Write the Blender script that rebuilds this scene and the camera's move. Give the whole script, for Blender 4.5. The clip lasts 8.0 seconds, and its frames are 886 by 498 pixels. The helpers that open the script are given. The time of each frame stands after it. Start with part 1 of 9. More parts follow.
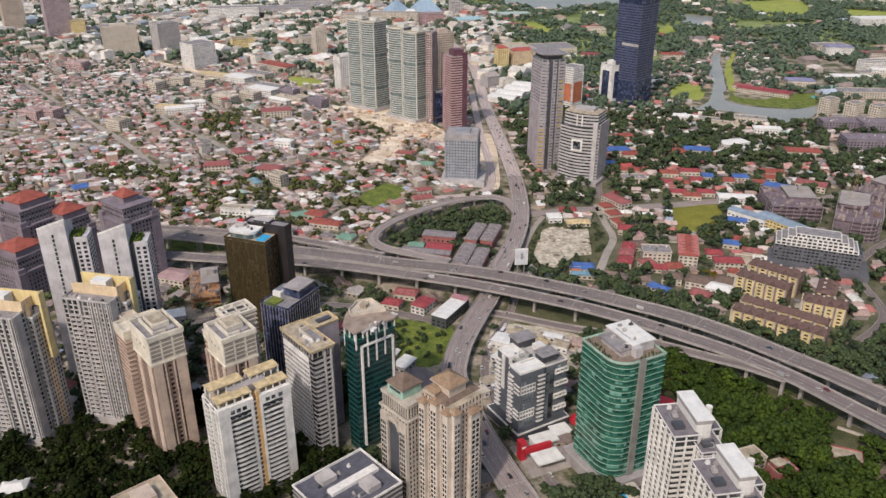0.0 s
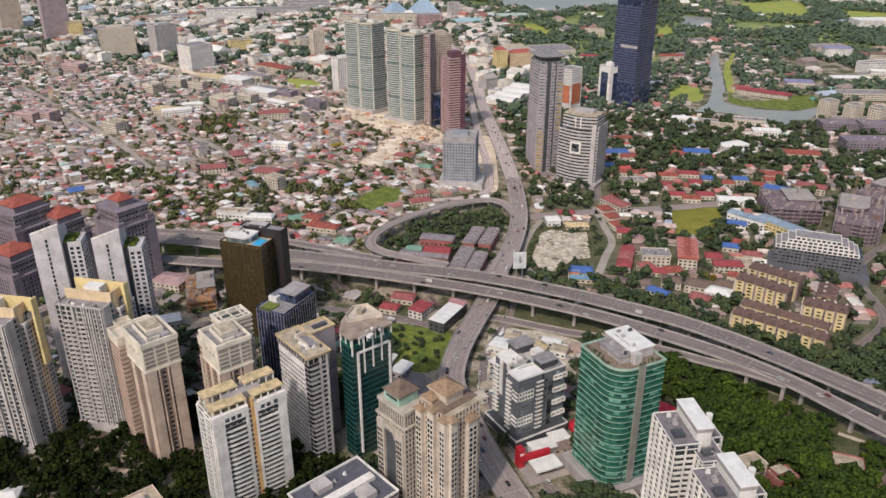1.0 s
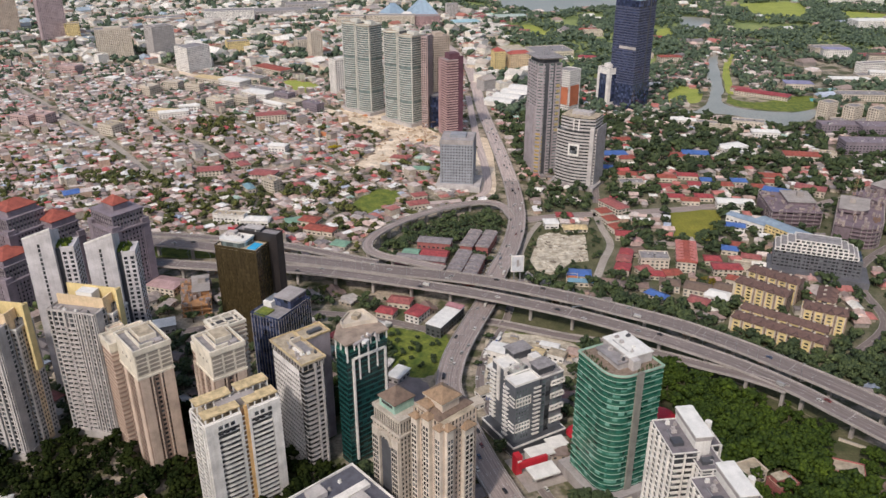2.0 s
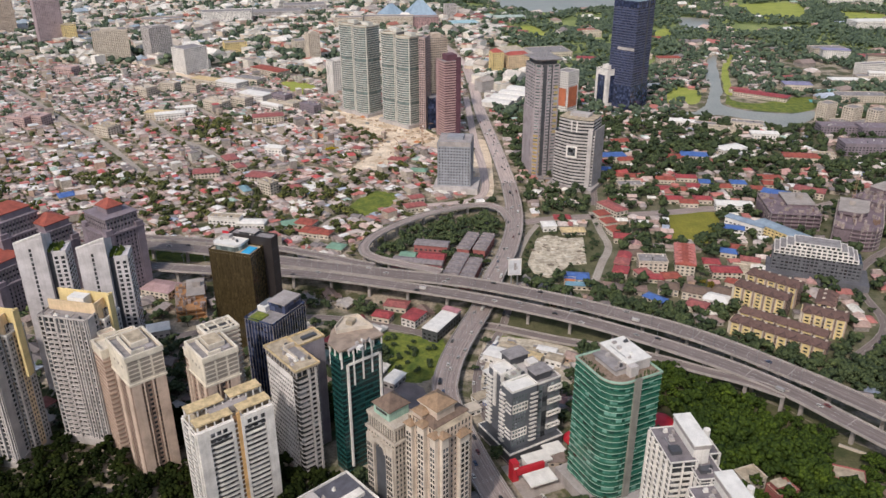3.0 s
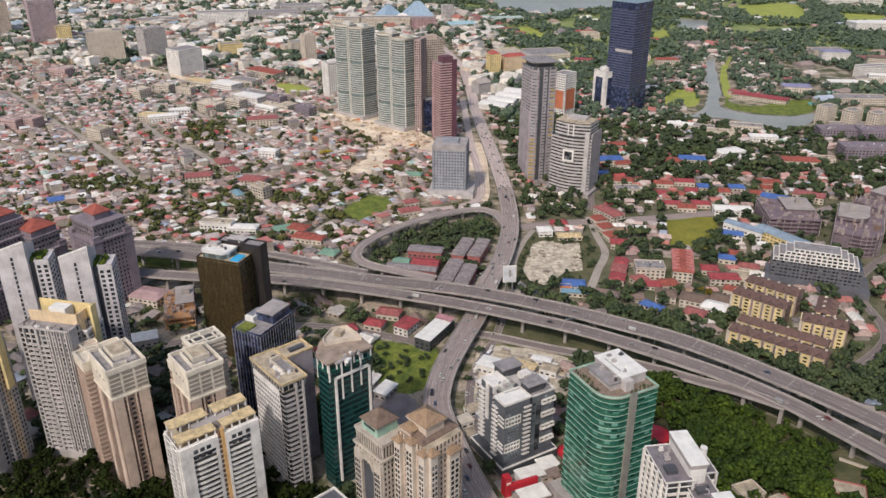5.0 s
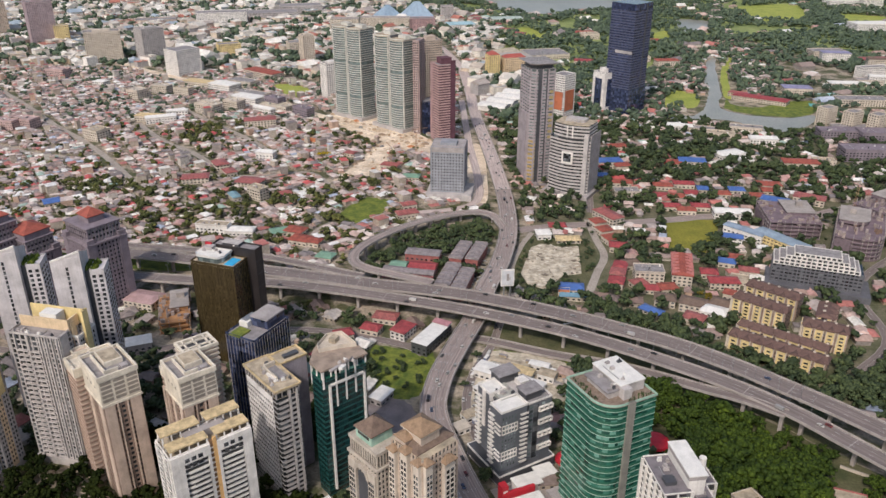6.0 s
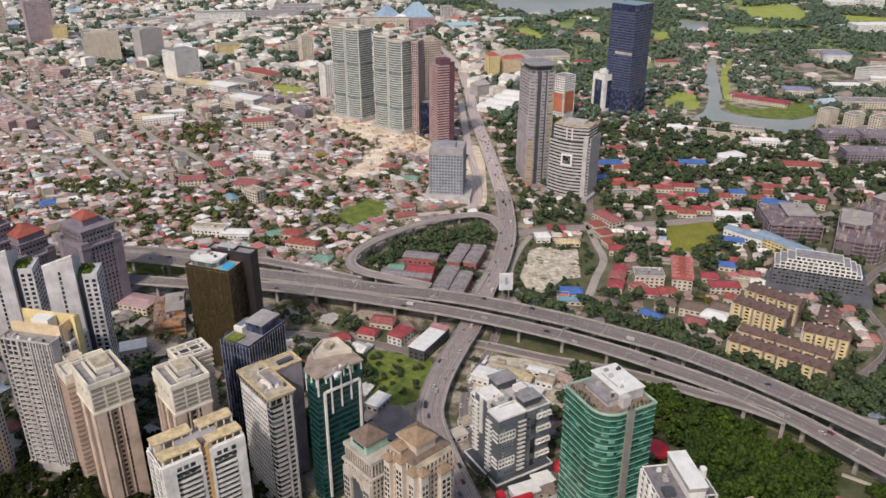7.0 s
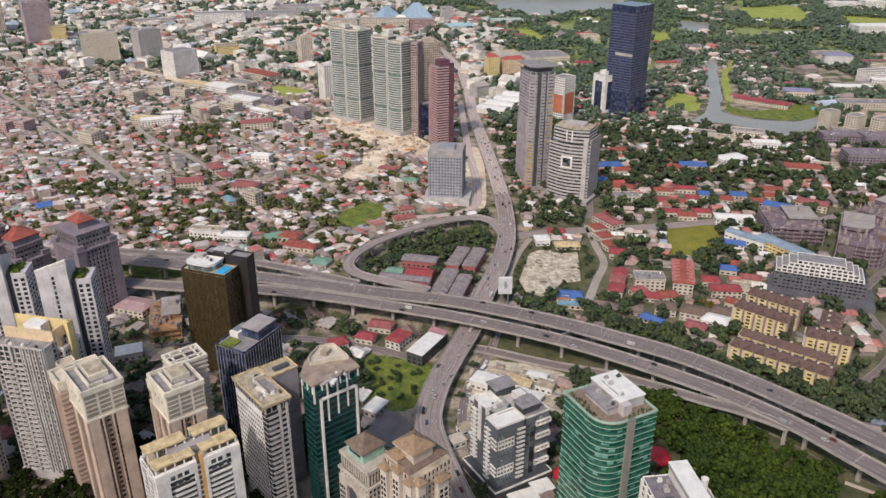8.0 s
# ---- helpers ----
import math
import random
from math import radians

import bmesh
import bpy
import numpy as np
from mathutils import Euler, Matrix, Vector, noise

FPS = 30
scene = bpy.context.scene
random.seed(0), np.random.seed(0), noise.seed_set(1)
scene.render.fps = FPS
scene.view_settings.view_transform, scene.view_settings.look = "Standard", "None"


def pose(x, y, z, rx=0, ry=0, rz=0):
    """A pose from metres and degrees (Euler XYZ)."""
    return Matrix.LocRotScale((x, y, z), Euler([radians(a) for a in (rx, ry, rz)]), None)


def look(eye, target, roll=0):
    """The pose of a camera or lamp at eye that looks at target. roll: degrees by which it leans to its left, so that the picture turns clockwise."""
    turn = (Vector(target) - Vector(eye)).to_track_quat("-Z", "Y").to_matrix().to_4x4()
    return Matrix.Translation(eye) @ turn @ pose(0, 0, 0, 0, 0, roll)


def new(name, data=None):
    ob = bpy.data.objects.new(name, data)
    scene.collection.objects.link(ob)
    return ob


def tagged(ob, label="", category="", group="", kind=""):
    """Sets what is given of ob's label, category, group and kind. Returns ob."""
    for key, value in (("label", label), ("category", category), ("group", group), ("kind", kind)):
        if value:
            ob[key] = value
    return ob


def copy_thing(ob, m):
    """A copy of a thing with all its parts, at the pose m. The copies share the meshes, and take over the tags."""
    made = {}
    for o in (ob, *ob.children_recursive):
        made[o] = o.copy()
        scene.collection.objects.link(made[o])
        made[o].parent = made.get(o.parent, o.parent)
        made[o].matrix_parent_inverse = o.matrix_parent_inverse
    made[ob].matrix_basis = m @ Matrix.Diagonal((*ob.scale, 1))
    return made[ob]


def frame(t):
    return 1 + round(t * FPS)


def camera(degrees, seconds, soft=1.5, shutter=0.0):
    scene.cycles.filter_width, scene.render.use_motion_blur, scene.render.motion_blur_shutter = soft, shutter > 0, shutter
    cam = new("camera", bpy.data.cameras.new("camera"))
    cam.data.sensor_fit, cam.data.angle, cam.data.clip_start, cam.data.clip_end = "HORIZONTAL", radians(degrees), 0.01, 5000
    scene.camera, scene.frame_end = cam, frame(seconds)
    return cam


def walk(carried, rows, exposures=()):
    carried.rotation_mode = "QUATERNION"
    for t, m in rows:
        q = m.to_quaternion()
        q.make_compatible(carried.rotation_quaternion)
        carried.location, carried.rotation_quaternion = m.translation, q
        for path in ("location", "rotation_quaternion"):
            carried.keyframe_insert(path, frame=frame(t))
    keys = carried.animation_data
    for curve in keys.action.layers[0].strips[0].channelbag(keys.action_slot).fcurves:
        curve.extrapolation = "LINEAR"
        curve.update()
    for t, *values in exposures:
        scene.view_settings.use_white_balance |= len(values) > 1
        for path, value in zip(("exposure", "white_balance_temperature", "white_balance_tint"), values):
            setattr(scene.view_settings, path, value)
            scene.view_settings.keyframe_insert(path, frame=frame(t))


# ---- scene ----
# ---------- camera ----------
cam = camera(59.0, 8.0)
PATH = [
    (0.0, -0.38, -1.36, 309.67, -0.016, -24.864, 0.010),
    (1.0, 0.69, 3.84, 309.83, -0.096, -24.789, -0.010),
    (2.0, 2.41, 9.15, 309.85, -0.168, -24.735, -0.048),
    (3.0, 4.56, 14.71, 309.87, -0.224, -24.704, -0.074),
    (4.0, 6.92, 20.61, 309.95, -0.263, -24.690, -0.067),
    (5.0, 9.27, 26.81, 310.12, -0.285, -24.689, -0.024),
    (6.0, 11.43, 33.21, 310.33, -0.290, -24.691, 0.046),
    (7.0, 13.18, 39.59, 310.47, -0.284, -24.685, 0.120),
    (8.0, 14.34, 45.64, 310.39, -0.272, -24.657, 0.163),
]


def eye_pose(x, y, z, yaw, pitch, roll):
    ahead = Vector((-math.sin(radians(yaw)) * math.cos(radians(pitch)), math.cos(radians(yaw)) * math.cos(radians(pitch)), math.sin(radians(pitch))))
    eye = Vector((x, y, z))
    return look(eye, eye + ahead, roll)


walk(cam, [(t, eye_pose(*row)) for t, *row in PATH])

# ---------- light ----------
SUN_AZ, SUN_EL = 206.0, 46.0      # compass from +y, clockwise; height
scene.view_settings.exposure = -0.10
world = bpy.data.worlds.new("sky")
scene.world = world
world.use_nodes = True
wn = world.node_tree
sky = wn.nodes.new("ShaderNodeTexSky")
sky.sky_type = "NISHITA"
sky.sun_disc = False
sky.sun_elevation = radians(SUN_EL)
sky.sun_rotation = radians(SUN_AZ)
sky.air_density, sky.dust_density, sky.ozone_density = 1.0, 3.0, 1.0
wn.nodes["Background"].inputs["Strength"].default_value = 0.15
wn.links.new(sky.outputs[0], wn.nodes["Background"].inputs[0])
sun_dir = Vector((math.sin(radians(SUN_AZ)) * math.cos(radians(SUN_EL)), math.cos(radians(SUN_AZ)) * math.cos(radians(SUN_EL)), math.sin(radians(SUN_EL))))
sun = new("sun", bpy.data.lights.new("sun", "SUN"))
sun.data.energy, sun.data.angle, sun.data.color = 2.6, radians(3.0), (1.0, 0.915, 0.845)
sun.matrix_world = look(sun_dir * 1000, (0, 0, 0))

# ---------- materials ----------


def nodes_of(name):
    m = bpy.data.materials.new(name)
    m.use_nodes = True
    return m, m.node_tree, m.node_tree.nodes["Principled BSDF"]


def tex_noise(nt, scale, detail=4.0, coords="Object", rough=0.6):
    tc = nt.nodes.new("ShaderNodeTexCoord")
    n = nt.nodes.new("ShaderNodeTexNoise")
    n.inputs["Scale"].default_value, n.inputs["Detail"].default_value, n.inputs["Roughness"].default_value = scale, detail, rough
    nt.links.new(tc.outputs[coords], n.inputs["Vector"])
    return n


def mixed(nt, fac, a, b, mode="MIX"):
    n = nt.nodes.new("ShaderNodeMix")
    n.data_type, n.blend_type = "RGBA", mode
    for sock, v in ((n.inputs[0], fac), (n.inputs[6], a), (n.inputs[7], b)):
        if isinstance(v, (int, float)):
            sock.default_value = v
        elif isinstance(v, tuple):
            sock.default_value = (*v, 1)
        else:
            nt.links.new(v, sock)
    return n.outputs[2]


def ramp(nt, fac, stops, constant=False):
    n = nt.nodes.new("ShaderNodeValToRGB")
    n.color_ramp.interpolation = "CONSTANT" if constant else "LINEAR"
    e = n.color_ramp.elements
    while len(e) < len(stops):
        e.new(0.5)
    for k, (p, c) in enumerate(stops):
        e[k].position, e[k].color = p, (*c, 1)
    nt.links.new(fac, n.inputs[0])
    return n.outputs[0]


def bump(nt, bsdf, height, strength, distance):
    b = nt.nodes.new("ShaderNodeBump")
    b.inputs["Strength"].default_value, b.inputs["Distance"].default_value = strength, distance
    nt.links.new(height, b.inputs["Height"])
    nt.links.new(b.outputs[0], bsdf.inputs["Normal"])


def plain(name, color, rough=0.8, metal=0.0, vary=0.25, scale=0.12, streak=True):
    """Painted or cast surface: broad stains, fine grain and rain streaks."""
    m, nt, b = nodes_of(name)
    n1, n2 = tex_noise(nt, scale), tex_noise(nt, scale * 14, 6)
    dark = tuple(c * (1 - vary) for c in color)
    lite = tuple(min(1, c * (1 + vary * 0.4)) for c in color)
    base = ramp(nt, n1.outputs[0], [(0.3, dark), (0.62, lite)])
    grain = ramp(nt, n2.outputs[0], [(0.25, (0.8, 0.8, 0.8)), (0.7, (1.06, 1.06, 1.06))])
    col = mixed(nt, 1.0, base, grain, "MULTIPLY")
    if streak:
        tc, mp, n3 = nt.nodes.new("ShaderNodeTexCoord"), nt.nodes.new("ShaderNodeMapping"), nt.nodes.new("ShaderNodeTexNoise")
        mp.inputs["Scale"].default_value = (0.9, 0.9, 0.04)
        n3.inputs["Scale"].default_value, n3.inputs["Detail"].default_value = 1.0, 5
        nt.links.new(tc.outputs["Object"], mp.inputs[0])
        nt.links.new(mp.outputs[0], n3.inputs["Vector"])
        col = mixed(nt, 1.0, col, ramp(nt, n3.outputs[0], [(0.35, (0.91, 0.905, 0.89)), (0.6, (1, 1, 1))]), "MULTIPLY")
    nt.links.new(col, b.inputs["Base Color"])
    b.inputs["Roughness"].default_value, b.inputs["Metallic"].default_value = rough, metal
    bump(nt, b, n2.outputs[0], 0.25, 0.1)
    return m


def glassy(name, color, lit=0.0, rough=0.12, cell=(3.0, 3.0, 3.4), calm=1.0):
    """Dark window glass with a pane-by-pane change of tone (curtains, blinds)."""
    m, nt, b = nodes_of(name)
    tc, mp, wh = nt.nodes.new("ShaderNodeTexCoord"), nt.nodes.new("ShaderNodeMapping"), nt.nodes.new("ShaderNodeTexWhiteNoise")
    sn = nt.nodes.new("ShaderNodeVectorMath")
    sn.operation = "FLOOR"
    mp.inputs["Scale"].default_value = tuple(1 / c for c in cell)
    mp.inputs["Location"].default_value = (0.37, 0.21, 0.13)
    nt.links.new(tc.outputs["Object"], mp.inputs[0])
    nt.links.new(mp.outputs[0], sn.inputs[0])
    nt.links.new(sn.outputs[0], wh.inputs["Vector"])
    bright = tuple(max(0, min(1, c * (1 + 1.2 * calm) + lit)) for c in color)
    col = ramp(nt, wh.outputs["Value"], [(0.0, tuple(c * (1 - 0.5 * calm) for c in color)), (0.55, color), (0.8, tuple(c * (1 + 0.4 * calm) for c in color)), (1.0, bright)])
    nt.links.new(col, b.inputs["Base Color"])
    b.inputs["Roughness"].default_value = rough
    b.inputs["Specular IOR Level"].default_value = 0.8
    return m


def varied(name, stops, source, rough=0.75, grain=0.5, metal=0.0, corrugated=False):
    """One material for many like pieces: tone by piece, then weathering."""
    m, nt, b = nodes_of(name)
    if source == "island":
        g = nt.nodes.new("ShaderNodeNewGeometry")
        r = g.outputs["Random Per Island"]
    else:
        g = nt.nodes.new("ShaderNodeObjectInfo")
        r = g.outputs["Random"]
    col = ramp(nt, r, stops, constant=True)
    n1, n2 = tex_noise(nt, grain), tex_noise(nt, grain * 0.12, 3)
    col = mixed(nt, 1.0, col, ramp(nt, n1.outputs[0], [(0.3, (0.68, 0.66, 0.63)), (0.65, (1.08, 1.08, 1.08))]), "MULTIPLY")
    col = mixed(nt, 1.0, col, ramp(nt, n2.outputs[0], [(0.35, (0.8, 0.8, 0.8)), (0.65, (1.1, 1.08, 1.05))]), "MULTIPLY")
    nt.links.new(col, b.inputs["Base Color"])
    b.inputs["Roughness"].default_value, b.inputs["Metallic"].default_value = rough, metal
    if corrugated:
        w = nt.nodes.new("ShaderNodeTexWave")
        w.inputs["Scale"].default_value = 1.6
        tc = nt.nodes.new("ShaderNodeTexCoord")
        nt.links.new(tc.outputs["Object"], w.inputs["Vector"])
        bump(nt, b, w.outputs[1], 0.3, 0.12)
    else:
        bump(nt, b, n1.outputs[0], 0.3, 0.15)
    return m


def leafy(name, dark, lite, source="island", warm=1.0, sheen=0.2):
    m, nt, b = nodes_of(name)
    if source == "island":
        r = nt.nodes.new("ShaderNodeNewGeometry").outputs["Random Per Island"]
    else:
        r = nt.nodes.new("ShaderNodeObjectInfo").outputs["Random"]
    n1 = tex_noise(nt, 0.7, 5)
    n2 = tex_noise(nt, 0.06, 3)
    col = ramp(nt, r, [(0.0, tuple(a * 0.75 + c * 0.25 for a, c in zip(dark, lite))), (0.8, tuple((a + c) / 2 for a, c in zip(dark, lite))), (1.0, lite)])
    col = mixed(nt, 1.0, col, ramp(nt, n1.outputs[0], [(0.3, (0.7, 0.74, 0.7)), (0.65, (1.16, 1.12, 1.0))]), "MULTIPLY")
    col = mixed(nt, 1.0, col, ramp(nt, n2.outputs[0], [(0.35, (0.6, 0.68, 0.7)), (0.65, (1.05 + 0.3 * warm, 1.28, 1.05))]), "MULTIPLY")
    nt.links.new(col, b.inputs["Base Color"])
    b.inputs["Roughness"].default_value = 0.7
    b.inputs["Specular IOR Level"].default_value = sheen
    bump(nt, b, n1.outputs[0], 0.6, 0.5)
    return m


def ground_material():
    m, nt, b = nodes_of("city_ground")
    big, mid, fine = tex_noise(nt, 0.006, 4), tex_noise(nt, 0.045, 5), tex_noise(nt, 0.5, 5)
    col = ramp(nt, mid.outputs[0], [(0.33, (0.045, 0.065, 0.022)), (0.45, (0.1, 0.1, 0.05)), (0.52, (0.25, 0.215, 0.18)), (0.6, (0.42, 0.36, 0.3)), (0.72, (0.22, 0.2, 0.185))])
    col = mixed(nt, 1.0, col, ramp(nt, fine.outputs[0], [(0.3, (0.6, 0.6, 0.58)), (0.7, (1.25, 1.22, 1.18))]), "MULTIPLY")
    col = mixed(nt, 1.0, col, ramp(nt, big.outputs[0], [(0.35, (0.8, 0.85, 0.78)), (0.65, (1.15, 1.1, 1.05))]), "MULTIPLY")
    nt.links.new(col, b.inputs["Base Color"])
    b.inputs["Roughness"].default_value = 0.95
    bump(nt, b, fine.outputs[0], 0.5, 0.4)
    return m


def patchy(name, a, c, scale, rough=0.95, fine=0.6, bumpy=0.4):
    m, nt, b = nodes_of(name)
    n1, n2 = tex_noise(nt, scale, 5), tex_noise(nt, fine, 5)
    col = ramp(nt, n1.outputs[0], [(0.35, a), (0.65, c)])
    col = mixed(nt, 1.0, col, ramp(nt, n2.outputs[0], [(0.3, (0.65, 0.65, 0.65)), (0.7, (1.2, 1.2, 1.2))]), "MULTIPLY")
    nt.links.new(col, b.inputs["Base Color"])
    b.inputs["Roughness"].default_value = rough
    bump(nt, b, n2.outputs[0], bumpy, 0.3)
    return m


def roadway(name="worn_roadway", k=1.0):
    """Road surface with wear that runs along the lanes (u along, v across, in metres)."""
    m, nt, b = nodes_of(name)
    tc, out = nt.nodes.new("ShaderNodeTexCoord"), []
    for sx, sy, det in ((0.012, 0.9, 4), (0.05, 0.35, 5), (0.6, 0.6, 4)):
        mp, n = nt.nodes.new("ShaderNodeMapping"), nt.nodes.new("ShaderNodeTexNoise")
        mp.inputs["Scale"].default_value = (sx, sy, 1)
        n.inputs["Scale"].default_value, n.inputs["Detail"].default_value = 1.0, det
        nt.links.new(tc.outputs["UV"], mp.inputs[0])
        nt.links.new(mp.outputs[0], n.inputs["Vector"])
        out.append(n.outputs[0])
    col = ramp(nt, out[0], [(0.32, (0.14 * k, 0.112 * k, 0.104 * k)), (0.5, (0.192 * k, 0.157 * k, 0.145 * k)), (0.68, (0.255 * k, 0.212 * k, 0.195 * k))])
    col = mixed(nt, 1.0, col, ramp(nt, out[1], [(0.35, (0.86, 0.86, 0.86)), (0.65, (1.08, 1.07, 1.06))]), "MULTIPLY")
    col = mixed(nt, 1.0, col, ramp(nt, out[2], [(0.3, (0.92, 0.92, 0.92)), (0.7, (1.06, 1.06, 1.06))]), "MULTIPLY")
    nt.links.new(col, b.inputs["Base Color"])
    b.inputs["Roughness"].default_value = 0.85
    bump(nt, b, out[2], 0.1, 0.02)
    return m


MG = ground_material()
LANE = patchy("worn_lane", (0.30, 0.26, 0.225), (0.42, 0.37, 0.32), 0.05)
CONCRETE = plain("concrete", (0.37, 0.33, 0.305), 0.85, vary=0.25)
PAINT_LINE = plain("road_paint", (0.5, 0.49, 0.46), 0.7, streak=False)
GRASS = patchy("grass", (0.07, 0.11, 0.014), (0.2, 0.225, 0.034), 0.11, fine=0.45)
GRASS_DRY = patchy("olive_turf", (0.16, 0.16, 0.018), (0.25, 0.23, 0.03), 0.05)
GRASS_PALE = patchy("pale_turf", (0.25, 0.3, 0.05), (0.36, 0.38, 0.08), 0.03)
SOIL = patchy("bare_soil", (0.52, 0.40, 0.28), (0.85, 0.73, 0.58), 0.05, fine=0.35)
LOT = patchy("cleared_ground", (0.34, 0.29, 0.22), (0.64, 0.57, 0.45), 0.12, fine=0.3)
WATER = patchy("water", (0.26, 0.26, 0.22), (0.34, 0.33, 0.28), 0.02, 0.3, 0.3, 0.05)
WHITE = plain("white_paint", (0.78, 0.745, 0.705))
CREAM = plain("cream_render", (0.54, 0.44, 0.36))
PALE = plain("pale_stone", (0.60, 0.525, 0.435))
BEIGE = plain("beige_render", (0.58, 0.455, 0.37))
TAUPE = plain("taupe_render", (0.3, 0.21, 0.165))
GREY = plain("grey_render", (0.375, 0.34, 0.33))
LGREY = plain("light_grey_render", (0.475, 0.44, 0.425))
DGREY = plain("dark_grey_cladding", (0.075, 0.078, 0.088), 0.5)
ROADWAY = roadway()
# Same roadway made paler: sunlit haze put into the colour through k.
PALE_ROAD = roadway("pale_sunlit_roadway", 1.5)
# Far stretch: sun and haze put into the road colour by a higher k.
SUNNY_ROAD = roadway("sunlit_haze_roadway", 2.5)
LILAC = plain("lilac_grey_render", (0.235, 0.195, 0.225))
STONE = plain("grey_stone", (0.5, 0.44, 0.375))
YELLOW = plain("yellow_paint", (0.72, 0.57, 0.28))
APRICOT = plain("apricot_paint", (0.72, 0.55, 0.36))
ORANGE = plain("orange_paint", (0.55, 0.2, 0.08))
SAND = plain("sandy_roof", (0.62, 0.48, 0.27), vary=0.4, scale=0.3)
ROOFGREY = plain("grey_roof_membrane", (0.27, 0.25, 0.25), vary=0.35, scale=0.25, streak=False)
ROOFWHITE = plain("white_roof_sheet", (0.74, 0.72, 0.68), vary=0.15, scale=0.2, streak=False)
ROOFTAN = plain("tan_roof_screed", (0.44, 0.365, 0.265), vary=0.45, scale=0.2, streak=False)
TILE_TAN = plain("tan_roof_tile", (0.3, 0.2, 0.125), vary=0.3, scale=0.4)
TILE_BROWN = plain("brown_roof_tile", (0.18, 0.125, 0.095), vary=0.3, scale=0.4)
TILE_RED = plain("red_roof_tile", (0.33, 0.085, 0.06), vary=0.35, scale=0.2)
MINT = plain("mint_cladding", (0.34, 0.5, 0.41))
PINK = plain("pink_render", (0.4, 0.26, 0.26))
RED = plain("red_cladding", (0.5, 0.02, 0.035), 0.5)
BLUEPAINT = plain("blue_sheet", (0.08, 0.16, 0.42), 0.5)
GL_DARK = glassy("dark_window_glass", (0.035, 0.038, 0.042), 0.1)
GL_GREEN = glassy("green_window_glass", (0.02, 0.1, 0.072), 0.12)
GL_TEAL = glassy("teal_window_glass", (0.008, 0.034, 0.033), 0.0, calm=0.35)
GL_BLUE = glassy("blue_window_glass", (0.03, 0.04, 0.085), 0.02)
GL_GREY = glassy("grey_window_glass", (0.12, 0.15, 0.15), 0.12)
GL_GOLD = glassy("bronze_window_glass", (0.06, 0.044, 0.02), 0.0, 0.2, cell=(1.1, 1.1, 3.3), calm=0.4)
GL_NAVY = glassy("navy_window_glass", (0.03, 0.04, 0.08), 0.03)
POOL = plain("pool_water", (0.05, 0.42, 0.75), 0.1, vary=0.1, streak=False)
RUBBER = plain("black_rubber", (0.02, 0.02, 0.02), 0.8, streak=False)
STEEL = plain("galvanised_steel", (0.4, 0.4, 0.4), 0.45, 0.6)
BARK = plain("bark", (0.1, 0.075, 0.05), 0.9, streak=False)
ROOF_STOPS = [(0.0, (0.30, 0.255, 0.24)), (0.13, (0.42, 0.36, 0.335)), (0.25, (0.25, 0.175, 0.15)), (0.36, (0.20, 0.155, 0.14)), (0.47, (0.30, 0.105, 0.09)),
              (0.55, (0.38, 0.28, 0.25)), (0.65, (0.52, 0.475, 0.44)), (0.74, (0.16, 0.14, 0.14)), (0.84, (0.75, 0.72, 0.68)), (0.90, (0.34, 0.2, 0.185)), (0.94, (0.27, 0.31, 0.39)), (0.96, (0.36, 0.06, 0.06)), (0.98, (0.24, 0.33, 0.29))]
# Far roofs: ROOF_STOPS brightened and greyed, bright haze put into the colour.
HAZED_STOPS = [(p, tuple(min(0.8, c * 1.5 + 0.14 * sum(col) / 3) for c in col)) for p, col in ROOF_STOPS]
ROOFS_I = varied("weathered_hazed_roofs", HAZED_STOPS, "island", 0.7, 0.35, corrugated=True)
ROOFS_O = varied("weathered_house_roof", ROOF_STOPS, "object", 0.7, 0.35, corrugated=True)
WALL_STOPS = [(0.0, (0.45, 0.4, 0.34)), (0.3, (0.52, 0.49, 0.45)), (0.55, (0.42, 0.36, 0.3)), (0.75, (0.5, 0.36, 0.28)), (0.9, (0.3, 0.27, 0.25))]
WALLS_I = varied("house_walls", WALL_STOPS, "island", 0.85, 0.5)
CITY_WALLS = varied("city_walls", [(0.0, (0.78, 0.74, 0.67)), (0.35, (0.78, 0.76, 0.73)), (0.6, (0.62, 0.53, 0.43)), (0.8, (0.55, 0.42, 0.36)), (0.92, (0.42, 0.4, 0.4))], "island", 0.85, 0.5)
CITY_ROOFS = varied("city_roofs", [(0.0, (0.62, 0.59, 0.55)), (0.3, (0.8, 0.78, 0.74)), (0.5, (0.45, 0.4, 0.37)), (0.68, (0.42, 0.17, 0.13)), (0.8, (0.52, 0.46, 0.4)), (0.93, (0.36, 0.44, 0.52))], "island", 0.7, 0.35)
WALLS_O = varied("house_wall", WALL_STOPS, "object", 0.85, 0.5)
LEAF_I = leafy("leaves", (0.029, 0.045, 0.027), (0.085, 0.104, 0.052), warm=0.7)
# Distance haze mixed into the leaf colour: paler and bluer than LEAF_I.
HAZELEAF = leafy("hazed_leaves", (0.055, 0.082, 0.07), (0.14, 0.168, 0.125), warm=0.6)
IVORY = plain("ivory_render", (0.72, 0.65, 0.54))
FOREST = leafy("forest_leaves", (0.016, 0.032, 0.005), (0.064, 0.095, 0.01), warm=0.8)
VILLAGE_LEAF = leafy("village_leaves", (0.042, 0.056, 0.026), (0.135, 0.138, 0.052))
# Shade over the near west corner, painted into the leaf colour itself.
SHADELEAF = leafy("shaded_leaves", (0.008, 0.013, 0.006), (0.024, 0.033, 0.010), sheen=0.02)
